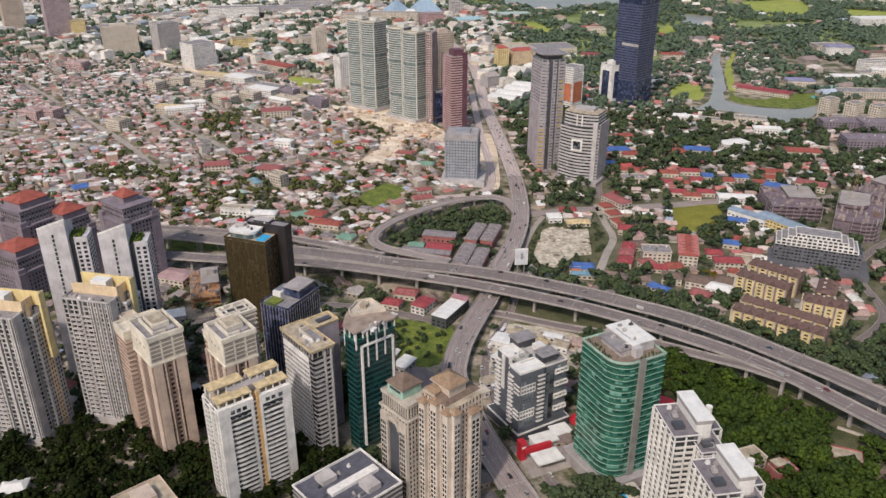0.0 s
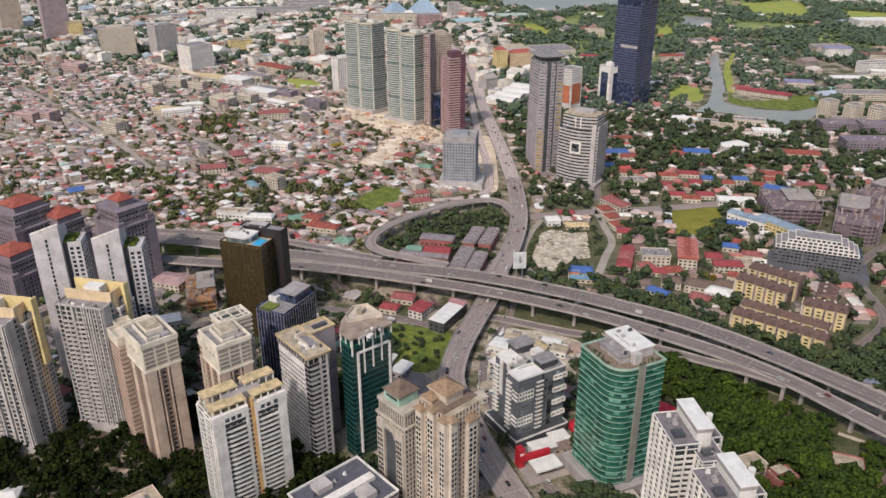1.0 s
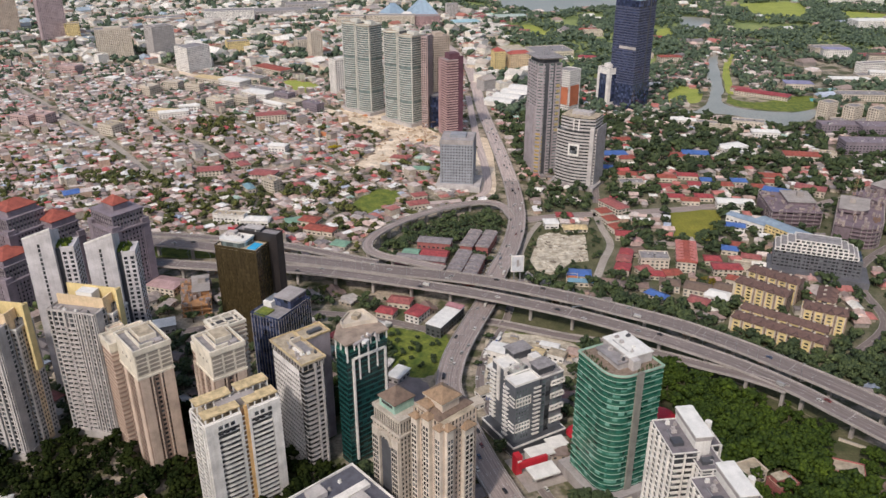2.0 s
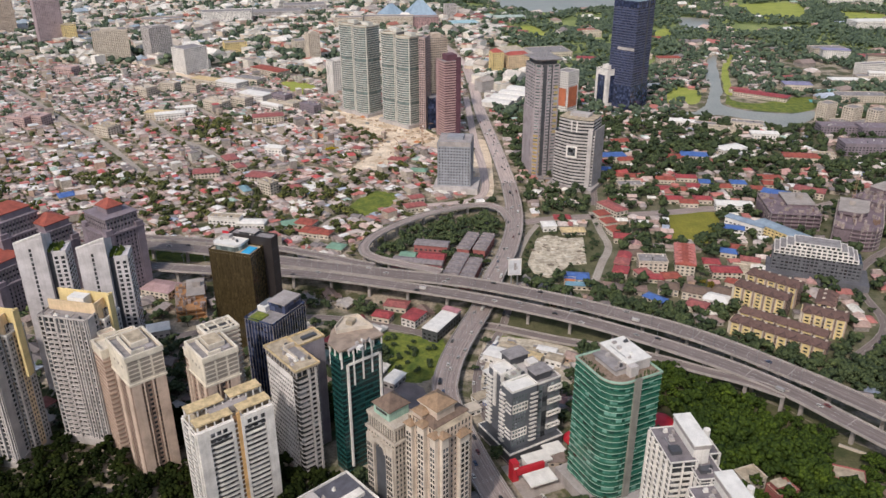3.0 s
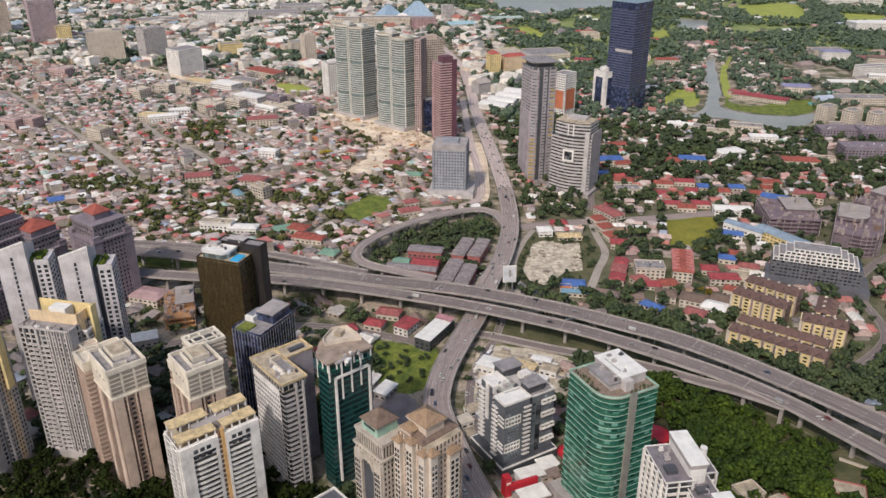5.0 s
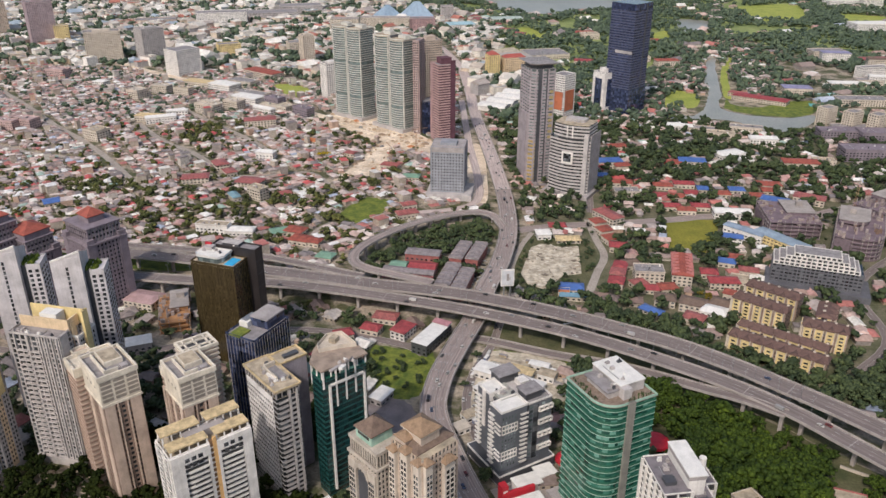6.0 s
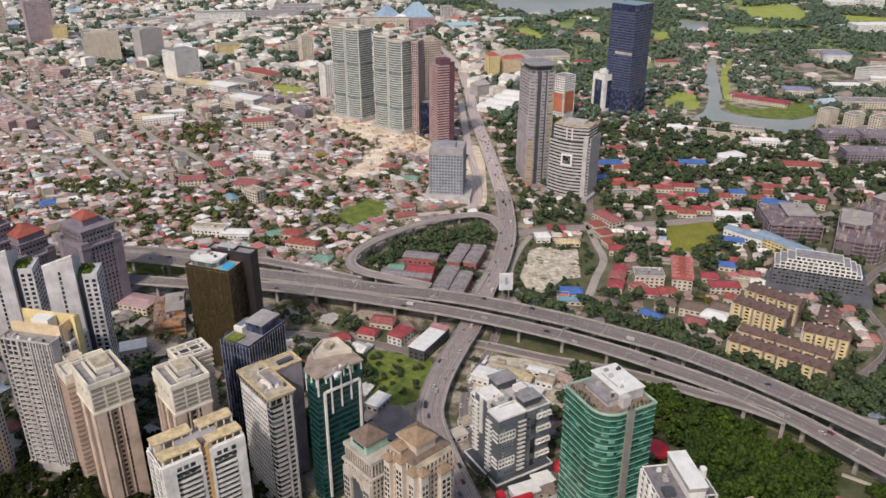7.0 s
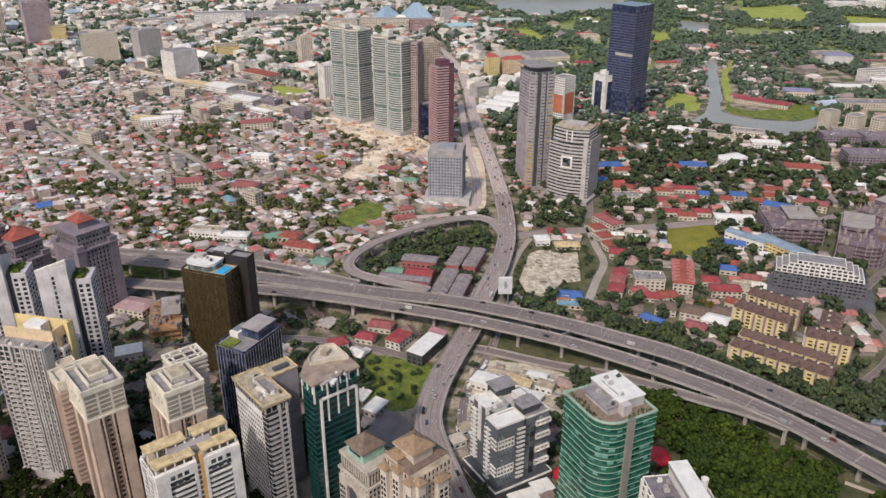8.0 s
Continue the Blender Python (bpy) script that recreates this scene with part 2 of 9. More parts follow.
CAR_O = varied("car_paint", [(0.0, (0.62, 0.61, 0.59)), (0.4, (0.03, 0.03, 0.035)), (0.66, (0.35, 0.35, 0.35)), (0.9, (0.2, 0.03, 0.03)), (0.95, (0.05, 0.08, 0.16))], "object", 0.3, 0.2)

# ---------- mesh helpers ----------


class Mesh:
    """Collects closed pieces of geometry."""

    def __init__(self):
        self.v, self.f = [], []

    def add(self, verts, faces):
        n = len(self.v)
        self.v.extend(verts)
        self.f.extend([tuple(i + n for i in f) for f in faces])
        return self

    def prism(self, poly, z0, z1, low=None):
        """A closed upright prism; low gives another outline for its foot."""
        n = len(poly)
        low = low or poly
        vs = [(x, y, z0) for x, y in low] + [(x, y, z1) for x, y in poly]
        fs = [(i, (i + 1) % n, n + (i + 1) % n, n + i) for i in range(n)] + [tuple(range(n, 2 * n)), tuple(range(n - 1, -1, -1))]
        return self.add(vs, fs)

    def box(self, cx, cy, z0, z1, sx, sy, rot=0.0):
        return self.prism(turned(cx, cy, sx, sy, rot), z0, z1)

    def hip(self, cx, cy, z, sx, sy, h, rot=0.0, gable=0.0, thick=0.35):
        """A hipped (gable 0) or gabled (gable 1) roof with an eave of its own thickness."""
        if sx >= sy:
            r = (sx / 2 - sy / 2 * (1 - gable), 0)
        else:
            r = (0, sy / 2 - sx / 2 * (1 - gable))
        c, s = math.cos(rot), math.sin(rot)
        at = lambda x, y, q: (cx + x * c - y * s, cy + x * s + y * c, q)
        e = [(-sx / 2, -sy / 2), (sx / 2, -sy / 2), (sx / 2, sy / 2), (-sx / 2, sy / 2)]
        vs = [at(*p, z) for p in e] + [at(*p, z + thick) for p in e] + [at(-r[0], -r[1], z + thick + h), at(r[0], r[1], z + thick + h)]
        fs = [(3, 2, 1, 0), (0, 1, 5, 4), (1, 2, 6, 5), (2, 3, 7, 6), (3, 0, 4, 7)]
        if sx >= sy:
            fs += [(4, 5, 9, 8), (6, 7, 8, 9), (5, 6, 9), (7, 4, 8)]
        else:
            fs += [(5, 6, 9, 8), (7, 4, 8, 9), (4, 5, 8), (6, 7, 9)]
        return self.add(vs, fs)

    def tube(self, cx, cy, z0, z1, r0, r1=None, n=10):
        r1 = r0 if r1 is None else r1
        ring_of = lambda r: [(cx + r * math.cos(2 * math.pi * k / n), cy + r * math.sin(2 * math.pi * k / n)) for k in range(n)]
        return self.prism(ring_of(r1), z0, z1, ring_of(r0))

    def data(self, name, mat):
        me = bpy.data.meshes.new(name)
        me.from_pydata(self.v, [], self.f)
        me.materials.append(mat)
        me.update()
        return me


def turned(cx, cy, sx, sy, rot=0.0):
    c, s = math.cos(rot), math.sin(rot)
    return [(cx + x * c - y * s, cy + x * s + y * c) for x, y in ((-sx / 2, -sy / 2), (sx / 2, -sy / 2), (sx / 2, sy / 2), (-sx / 2, sy / 2))]


def grown(poly, d):
    """The outline (counter-clockwise) moved outwards by d."""
    out, n = [], len(poly)
    for i in range(n):
        a, b, c = Vector(poly[i - 1]), Vector(poly[i]), Vector(poly[(i + 1) % n])
        u, w = (b - a).normalized(), (c - b).normalized()
        n1, n2 = Vector((u.y, -u.x)), Vector((w.y, -w.x))
        k = n1 + n2
        k = k / max(0.35, k.dot(n1)) if k.length > 1e-6 else n1
        out.append((b.x + k.x * d, b.y + k.y * d))
    return out


def part(name, shape, mat, parent, label=""):
    ob = new(name, shape.data(name, mat) if isinstance(shape, Mesh) else shape)
    ob.parent = parent
    if label:
        ob["label"] = label
    if name in JOINED:
        ob["kind"] = "stuff"
    return ob


JOINED = {"ribbing", "windows", "head_windows", "pavilion_windows", "bay_windows", "lane_marking", "joint_strip", "crown_grille", "mullions", "sunshades", "spandrels",
          "colonnade", "terrace_planting", "crown_colonnade", "colonnade", "colonnade", "balcony_void", "ochre_cladding", "banding", "balconies", "balcony_banding",
          "rear_bands", "banding", "wall_fin_set", "white_frame", "window_glass", "bay_glass", "house_openings"}


def each(name, shapes, mat, parent, label=""):
    """Every shape as a part of its own."""
    return [part(name, m, mat, parent, label) for m in shapes]


def stacked(name, shape, mat, parent, heights):
    """Alike pieces one above the other, on one mesh."""
    me = shape.data(name, mat)
    for z in heights:
        part(name, me, mat, parent).location.z = z


def thing(name, x, y, z, rz, label, category, group="", kind=""):
    ob = new(name)
    ob.matrix_basis = pose(x, y, z, 0, 0, rz)
    return tagged(ob, label, category, group, kind)


def local(t, *pts):
    """World places in the frame of a thing."""
    m = t.matrix_basis.inverted()
    return [tuple((m @ Vector((x, y, 0))).xy) for x, y in pts]


def setting(name, shape, mat, label, category, kind="structure"):
    return tagged(new(name, shape.data(name, mat)), label, category, kind=kind)


def edges_pairs(poly):
    return list(zip(poly, poly[1:] + poly[:1]))


def edges_of(poly):
    n = len(poly)
    for i in range(n):
        a, b = Vector(poly[i]), Vector(poly[(i + 1) % n])
        u = (b - a).normalized()
        yield i, a, b, u, Vector((u.y, -u.x)), (b - a).length


def near(parent):
    return parent.matrix_basis.translation.y < 665


def band_parts(t, poly, z0, z1, fh, h, out, mat, skip=(), one="floor_band", many="banding"):
    """Floor bands: one part each on the near towers, joined on the far ones."""
    if not near(t):
        part(many, bands(poly, z0, z1, fh, h, out, skip), mat, t)
        return
    n = int((z1 + 0.01 - h - z0) / fh) + 1
    stacked(one, Mesh().prism(grown(poly, out), 0, h), mat, t, [z0 + k * fh for k in range(n) if k not in skip])


def balcony_parts(t, a, b, nrm, z0, z1, fh, deep, spans, mat, rail=1.1, thick=0.25):
    for sp in spans:
        m = balconies(a, b, nrm, 0, rail + 0.01, fh, deep, [sp], rail, thick)
        n = int((z1 - rail - z0) / fh - 0.001) + 1
        stacked("balcony", m, mat, t, [z0 + k * fh for k in range(n)])


def bands(poly, z0, z1, fh, h, out, skip=()):
    """Floor bands that run round an outline."""
    m, k, p = Mesh(), 0, grown(poly, out)
    while z0 + k * fh + h <= z1 + 0.01:
        if k not in skip:
            m.prism(p, z0 + k * fh, z0 + k * fh + h)
        k += 1
    return m


def piers(poly, z0, z1, gap, wide, out, only=None):
    """Upright ribs along the edges of an outline."""
    m = Mesh()
    for i, a, b, u, nrm, ln in edges_of(poly):
        if only is not None and i not in only:
            continue
        n = max(1, round(ln / gap))
        for k in range(n + 1):
            p = a + u * (ln * k / n) + nrm * (out / 2 - 0.15)
            m.box(p.x, p.y, z0, z1, wide, out + 0.3, math.atan2(u.y, u.x))
    return m


def balconies(a, b, nrm, z0, z1, fh, deep, spans, rail=1.1, thick=0.25):
    """Stacked balconies on one face; spans are pairs of fractions of its length."""
    m = Mesh()
    a, b = Vector(a), Vector(b)
    u, ln = (b - a).normalized(), (b - a).length
    rot = math.atan2(u.y, u.x)
    z = z0
    while z + rail < z1:
        for s, e in spans:
            c = a + u * ln * (s + e) / 2 + nrm * deep / 2
            m.box(c.x, c.y, z - thick, z, ln * (e - s), deep, rot)
            f = a + u * ln * (s + e) / 2 + nrm * (deep - 0.1)
            m.box(f.x, f.y, z, z + rail, ln * (e - s), 0.2, rot)
        z += fh
    return m


def face_mark(poly, i, s, e, z0, z1, out, m=None):
    """A raised panel on edge i of an outline, from fraction s to e."""
    m = m or Mesh()
    for j, a, b, u, nrm, ln in edges_of(poly):
        if j == i:
            c = a + u * ln * (s + e) / 2 + nrm * (out / 2 - 0.2)
            m.box(c.x, c.y, z0, z1, ln * (e - s), out + 0.4, math.atan2(u.y, u.x))
    return m


def parapet(poly, z, h=1.2, wide=0.4):
    m = Mesh()
    n = len(poly)
    p, q = grown(poly, 0.15), grown(poly, 0.15 - wide)
    vs = [(x, y, zz) for ring in (p, q) for zz in (z, z + h) for x, y in ring]
    fs = []
    for i in range(n):
        j = (i + 1) % n
        fs += [(i, j, n + j, n + i), (2 * n + j, 2 * n + i, 3 * n + i, 3 * n + j), (n + i, n + j, 3 * n + j, 3 * n + i), (j, i, 2 * n + i, 2 * n + j)]
    return m.add(vs, fs)


def rect(w, d):
    return turned(0, 0, w, d)


def standing(name, corner, ang, w, d, label, category, group=""):
    """An Empty at the middle of a w x d footprint whose near corner and heading are given."""
    c, s = math.cos(radians(ang)), math.sin(radians(ang))
    x, y = corner[0] + c * w / 2 - s * d / 2, corner[1] + s * w / 2 + c * d / 2
    KEEP_OUT.append((x, y, ang, w + 4, d + 4))
    return thing(name, x, y, 0, ang, label, category, group)


KEEP_OUT = []


def rooftop_units(t, cx, cy, sx, sy, z, n, seed):
    """Cooling units, hatches and pipes standing about on a flat roof."""
    gen_ = random.Random(seed)
    for k in range(n):
        x, y = cx + gen_.uniform(-sx / 2, sx / 2), cy + gen_.uniform(-sy / 2, sy / 2)
        a, b = gen_.uniform(0.8, 2.4), gen_.uniform(0.7, 1.6)
        m = Mesh().box(x, y, z - 0.1, z + 0.3, a + 0.4, b + 0.4)
        m.box(x, y, z + 0.3, z + gen_.uniform(0.9, 1.7), a, b)
        if k % 3 == 0:
            m.tube(x, y, z + 0.9, z + 2.0, 0.35, 0.35, 8)
        part("cooling_unit", m, (LGREY, GREY, ROOFWHITE, DGREY)[k % 4], t)
    for k in range(max(1, n // 4)):
        x, y = cx + gen_.uniform(-sx / 2, sx / 2), cy
        part("roof_pipe", Mesh().box(x, y, z - 0.05, z + 0.35, 0.3, sy * gen_.uniform(0.4, 0.9)), STEEL, t)


def shell(t, poly, z0, z1, fh, glass, wall, band=(1.2, 0.3), pier=None, wall2=None, roof=None, rail=1.2):
    """The usual body of a block: glazed core, floor bands, ribs, roof and parapet."""
    part("glazing", Mesh().prism(poly, z0, z1 - 0.3), glass, t)
    if band:
        band_parts(t, poly, z0, z1 - 0.05, fh, *band, wall)
    if pier:
        part("ribbing", piers(poly, z0, z1 - 0.2, *pier), wall2 or wall, t)
    part("roof_slab", Mesh().prism(grown(poly, 0.1), z1 - 0.3, z1), roof or ROOFGREY, t)
    if rail:
        part("parapet", parapet(poly, z1, rail), wall, t)

# ---------- ground ----------
gm = Mesh()
STEP, REACH = 125, 40
for j in range(-12, 44):
    for i in range(-28, 29):
        x, y = i * STEP, j * STEP
        gm.add([(x, y, 0), (x + STEP, y, 0), (x + STEP, y + STEP, 0), (x, y + STEP, 0)], [(0, 1, 2, 3)])
ground = setting("ground", gm, MG, "city ground of soil, paving and weeds", "ground")


def smooth(pts, per=8):
    """Points on a soft curve through the given ones."""
    out = []
    for i in range(len(pts) - 1):
        p0, p1, p2, p3 = (Vector(pts[max(0, min(len(pts) - 1, k))]) for k in (i - 1, i, i + 1, i + 2))
        for s in range(per):
            t = s / per
            out.append(0.5 * ((2 * p1) + (p2 - p0) * t + (2 * p0 - 5 * p1 + 4 * p2 - p3) * t * t + (3 * p1 - p0 - 3 * p2 + p3) * t * t * t))
    out.append(Vector(pts[-1]))
    return out


LINES = []      # every road: middle line, half width


def ribbon(line, left, right, up, down):
    """A solid strip along a line of 3D points, from left to right of it, from down below to up above it."""
    m, n = Mesh(), len(line)
    vs, run = [], [0.0]
    for a, b in zip(line, line[1:]):
        run.append(run[-1] + (b - a).length)
    for i, p in enumerate(line):
        u = (line[min(n - 1, i + 1)] - line[max(0, i - 1)])
        u = Vector((u.x, u.y)).normalized()
        nrm = Vector((-u.y, u.x))
        for o in (left, right):
            q = p.xy + nrm * o
            vs += [(q.x, q.y, p.z + down), (q.x, q.y, p.z + up)]
    fs = [(0, 1, 3, 2), (4 * n - 4, 4 * n - 2, 4 * n - 1, 4 * n - 3)]
    for i in range(n - 1):
        a, b = 4 * i, 4 * i + 4
        fs += [(a + 1, b + 1, b + 3, a + 3), (a, a + 2, b + 2, b), (a, b, b + 1, a + 1), (a + 2, a + 3, b + 3, b + 2)]
    m.along = [(s, o) for s in run for o in (left, left, right, right)]
    return m.add(vs, fs)


def dashes(line, offsets, gap=11.0, long=3.0, wide=0.2, lift=0.03, solid=()):
    m, acc = Mesh(), 0.0
    for a, b in zip(line, line[1:]):
        d = (b - a).length
        rot = math.atan2((b - a).y, (b - a).x)
        nrm = Vector((-(b - a).y, (b - a).x)).normalized()
        k = math.ceil(acc / gap) * gap
        while k < acc + d:
            p = a + (b - a) * ((k - acc) / d)
            for o in offsets:
                m.box(p.x + nrm.x * o, p.y + nrm.y * o, p.z + lift - 0.02, p.z + lift, long, wide, rot)
            k += gap
        acc += d
    for o in solid:
        r = ribbon(line, o + 0.12, o - 0.12, lift, lift - 0.02)
        m.add(r.v, r.f)
    return m


def paved(ob, strip):
    """Gives a road its lengthwise and crosswise metres as UV."""
    layer = ob.data.uv_layers.new(name="run")
    for lp in ob.data.loops:
        layer.data[lp.index].uv = strip.along[lp.vertex_index]
    return ob


def viaduct(name, pts, half, label, lanes, deep=1.9, every=34.0, columns=True, start=10.0, skip=(), mat=None):
    line = smooth([Vector(p) for p in pts])
    LINES.append((line, half + 2))
    strip = ribbon(line, half, -half, 0.0, -0.35)
    road = paved(setting(name, strip, mat or ROADWAY, label, "road"), strip)
    part("girder", ribbon(line, half * 0.72, -half * 0.72, -0.36, -deep), CONCRETE, road)
    part("deck_edge", ribbon(line, half + 0.5, half - 0.02, 0.95, -0.9), CONCRETE, road)
    part("deck_edge", ribbon(line, -half + 0.02, -half - 0.5, 0.95, -0.9), CONCRETE, road)
    w = (2 * half - 1.6) / lanes
    part("lane_marking", dashes(line, [-half + 0.8 + w * k for k in range(1, lanes)], solid=(half - 0.7, -half + 0.7)), PAINT_LINE, road)
    jm, acc, nxt = Mesh(), 0.0, 20.0
    pier_at = start
    for a, b in zip(line, line[1:]):
        d = (b - a).length
        rot = math.atan2((b - a).y, (b - a).x)
        if acc + d > nxt:
            jm.box(a.x, a.y, a.z, a.z + 0.025, 0.55, 2 * half - 0.4, rot)
            nxt += 68
        while columns and acc + d > pier_at:
            p = a + (b - a) * ((pier_at - acc) / d)
            pier_at += every
            if p.z < 4 or any(abs(p.x - sx) + abs(p.y - sy) < sr for sx, sy, sr in skip):
                continue
            c = Mesh()
            c.box(p.x, p.y, 0, p.z - deep - 1.3, 2.2, 2.6, rot)
            c.prism(turned(p.x, p.y, 2.4, half * 1.5, rot), p.z - deep - 1.4, p.z - deep + 0.02, turned(p.x, p.y, 2.4, 3.2, rot))
            part("pier", c, CONCRETE, road)
        acc += d
    part("joint_strip", jm, CONCRETE, road)
    return road, line


NORTH = [(-535.5, 723.8, 12), (-391.7, 695.9, 13), (-275.4, 671.8, 14), (-205.4, 656.7, 14), (-139.3, 635.2, 14), (-91.8, 623, 14), (-41.3, 608.7, 14), (31, 590.4, 14), (99.1, 561.4, 14), (140.3, 538.5, 14),
         (178.4, 515.6, 14), (211.2, 488.5, 14), (240.9, 458.2, 14), (269.4, 426.9, 14), (328.1, 353.2, 14), (408.5, 250.1, 14)]
SOUTH = [(-513.2, 660.1, 12), (-380.3, 642.7, 13), (-254.1, 625.2, 14), (-191.5, 616.4, 14), (-135, 612.8, 14), (-89.6, 603.8, 14), (-40.1, 589.5, 14), (30, 565.9, 14), (94.9, 537, 14), (135, 514.1, 14),
         (171, 489.1, 14), (203.8, 463.6, 14), (231.4, 435, 14), (254.7, 402.7, 14), (307.3, 330.1, 14), (387.6, 224.2, 14)]
_, north_line = viaduct("road_viaduct_north", NORTH, 8.0, "elevated grey expressway carriageway on concrete piers", 3, skip=((56.8, 582.2, 22),))
_, south_line = viaduct("road_viaduct_south", SOUTH, 6.5, "elevated grey expressway carriageway on concrete piers", 3, start=22, skip=((43.4, 560.8, 20),))
viaduct("road_slip_upper", [(-309.7, 692.7, 13.6), (-209.7, 677, 13.8), (-143.7, 661.8, 13.9), (-94, 641.1, 13.95), (-53.7, 623.4, 13.95)], 4.2, "elevated slip road joining the expressway", 2, start=30)
TUN = [(112.3, 207.4, 0.25), (80, 258.4, 1), (53.6, 309.7, 3), (31.2, 361.2, 5.5), (15.9, 407.9, 7), (7.6, 444.4, 7), (9.6, 470.6, 7), (15.7, 496.9, 7), (26.9, 530.7, 7), (38.2, 563.6, 7), (50.6, 615.8, 7), (66.2, 667.3, 7), (77.6, 725.5, 7),
       (81.9, 786.1, 7), (82, 852.6, 7), (78, 947.9, 6), (72.8, 1060.4, 3), (67.6, 1160.6, 0.6), (64.5, 1253.1, 0.25), (62.4, 1353.4, 0.25), (51.7, 1538.1, 0.25), (8, 1772.8, 0.25), (-69.9, 2048.2, 0.25), (-161.2, 2355, 0.25)]
cut = TUN.index((82, 852.6, 7)) + 1
_, tun_line = viaduct("road_boulevard_flyover", TUN[:cut], 8.3, "grey six-lane boulevard flyover with lane lines", 6, deep=1.4, every=30, start=140, mat=PALE_ROAD)
_, tun_north = viaduct("road_boulevard_north", TUN[cut - 1:], 8.3, "pale six-lane boulevard with lane lines, sunlit haze in its colour", 6, deep=1.4, every=30, mat=SUNNY_ROAD)
tun_line = tun_line + tun_north[1:]
LOOP = [(74.6, 744.9, 7.1), (66.2, 773, 7.6), (49.6, 781.4, 8.2), (22.5, 772.4, 9), (-12.8, 748.2, 10), (-43.8, 714.4, 11), (-62.3, 682, 12), (-64.2, 657.4, 12.6), (-51.7, 640.5, 13.2), (-29, 628, 13.7), (5.1, 611.4, 14)]
viaduct("road_loop_ramp", LOOP, 4.4, "single-lane grey concrete loop ramp on piers", 1, deep=1.2, every=18, start=12, mat=PALE_ROAD)
SLIP = [(31.1, 541.1, 0.3), (43.4, 542.3, 1), (93.8, 519.7, 2), (133.9, 503.3, 4), (160.6, 483.6, 8), (185.2, 463.9, 11), (201.6, 452.6, 12.6), (216, 441.2, 13.6), (227.2, 431.8, 13.95)]
viaduct("road_slip_lower", SLIP, 4.0, "narrow concrete slip road rising beside the expressway", 1, deep=1.2, every=24, start=60)


def street(name, pts, half, label="narrow grey asphalt street", lanes=2, mat=None, z=0.16):
    line = smooth([Vector((*p, z)) for p in pts], 5)
    LINES.append((line, half + 1.5 if mat is None or half > 4 else half + 0.3))
    strip = ribbon(line, half, -half, 0.0, -0.3)
    s = paved(setting(name, strip, mat or ROADWAY, label, "street"), strip)
    part("kerb", ribbon(line, half + 0.35, half, 0.1, -0.3), CONCRETE, s)
    part("kerb", ribbon(line, -half, -half - 0.35, 0.1, -0.3), CONCRETE, s)
    if lanes > 1:
        part("lane_marking", dashes(line, [0.0]), PAINT_LINE, s)
    return line


service_e = street("road_service_east", [(65.9, 340.8), (47.5, 384.2), (35.3, 423.6), (29.1, 460.1), (35.2, 496.9), (51.6, 539.2), (61.9, 581.7)], 2.8, "grey service road beside the flyover")
street("road_side_one", [(91.2, 753.2), (126.6, 762.4), (160.1, 767.2), (208.2, 773.3), (257.4, 780.5), (295.3, 788.6), (371.8, 778.8), (439.7, 807.1), (546.4, 846.9)], 6.4, "grey side street with kerbs", 2, mat=PALE_ROAD)
street("road_lot_lane", [(115.7, 600.3), (94, 612.8), (78.5, 630.8), (75.5, 661.7), (89, 712.3), (103.7, 746.9)], 2.2, "narrow earthy lane round the building plot", 1, mat=LANE)
street("road_side_two", [(137.5, 616.5), (151.1, 655.1), (164.8, 691.8), (164, 731.6), (164.3, 780.2)], 3.2, "narrow worn side street", 1, mat=LANE)
street("road_suburb_north", [(170.7, 799.8), (182.7, 874.2), (199.3, 984.5)], 3.4)
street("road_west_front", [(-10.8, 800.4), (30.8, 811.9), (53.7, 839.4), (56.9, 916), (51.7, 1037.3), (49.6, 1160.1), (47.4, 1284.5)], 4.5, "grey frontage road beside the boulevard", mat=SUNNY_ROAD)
street("road_kampung_one", [(-761.6, 1388.3), (-636.2, 1248.9), (-544.1, 1139.1), (-485.1, 1075.9), (-434.7, 1017.3), (-393, 963.1), (-346.1, 898.4)], 3.6, "narrow pale village lane", 1, mat=LANE)
street("road_kampung_two", [(-427.5, 1148.1), (-362.9, 1060.5), (-309.8, 1009.6), (-261.9, 951.1), (-232.5, 928.7)], 3.8, "narrow pale village lane", 1, mat=LANE)
street("road_kampung_three", [(-321.8, 929.3), (-250, 918.5), (-195.9, 918.3), (-142.9, 928), (-108, 868.5)], 2.2, "narrow pale village lane", 1, mat=LANE)
street("road_kampung_five", [(-411, 1265), (-319, 1149), (-255, 1076), (-208, 1010)], 3.4, "narrow pale village lane", 1, mat=LANE)
street("road_kampung_six", [(-640, 1068), (-586, 1044), (-506, 1003), (-440, 985)], 3.0, "narrow pale village lane", 1, mat=LANE)
street("road_kampung_four", [(-97.9, 774.3), (-112.2, 751.5), (-113, 717.1), (-118, 696.7)], 2.2, "narrow pale village lane", 1, mat=LANE)
street("road_earth_avenue", [(-602.4, 1567), (-428.6, 1421.6), (-288.7, 1310.9), (-192.1, 1211.3), (-64.5, 1096.3), (20.1, 1020)], 7.5, "wide pale street along the building sites", 1, mat=SOIL, z=0.2)
street("road_city_avenue", [(-882.3, 1675.5), (-646, 1600.6), (-460.7, 1432.3), (-352.8, 1343.5)], 5.0, "pale asphalt city avenue", 1, mat=LANE)
street("road_lower_west", [(-336.8, 535.1), (-234.8, 520.5), (-153.5, 547.6), (-92.2, 558.8), (-20.3, 538.5), (0.3, 522.9)], 3.6)
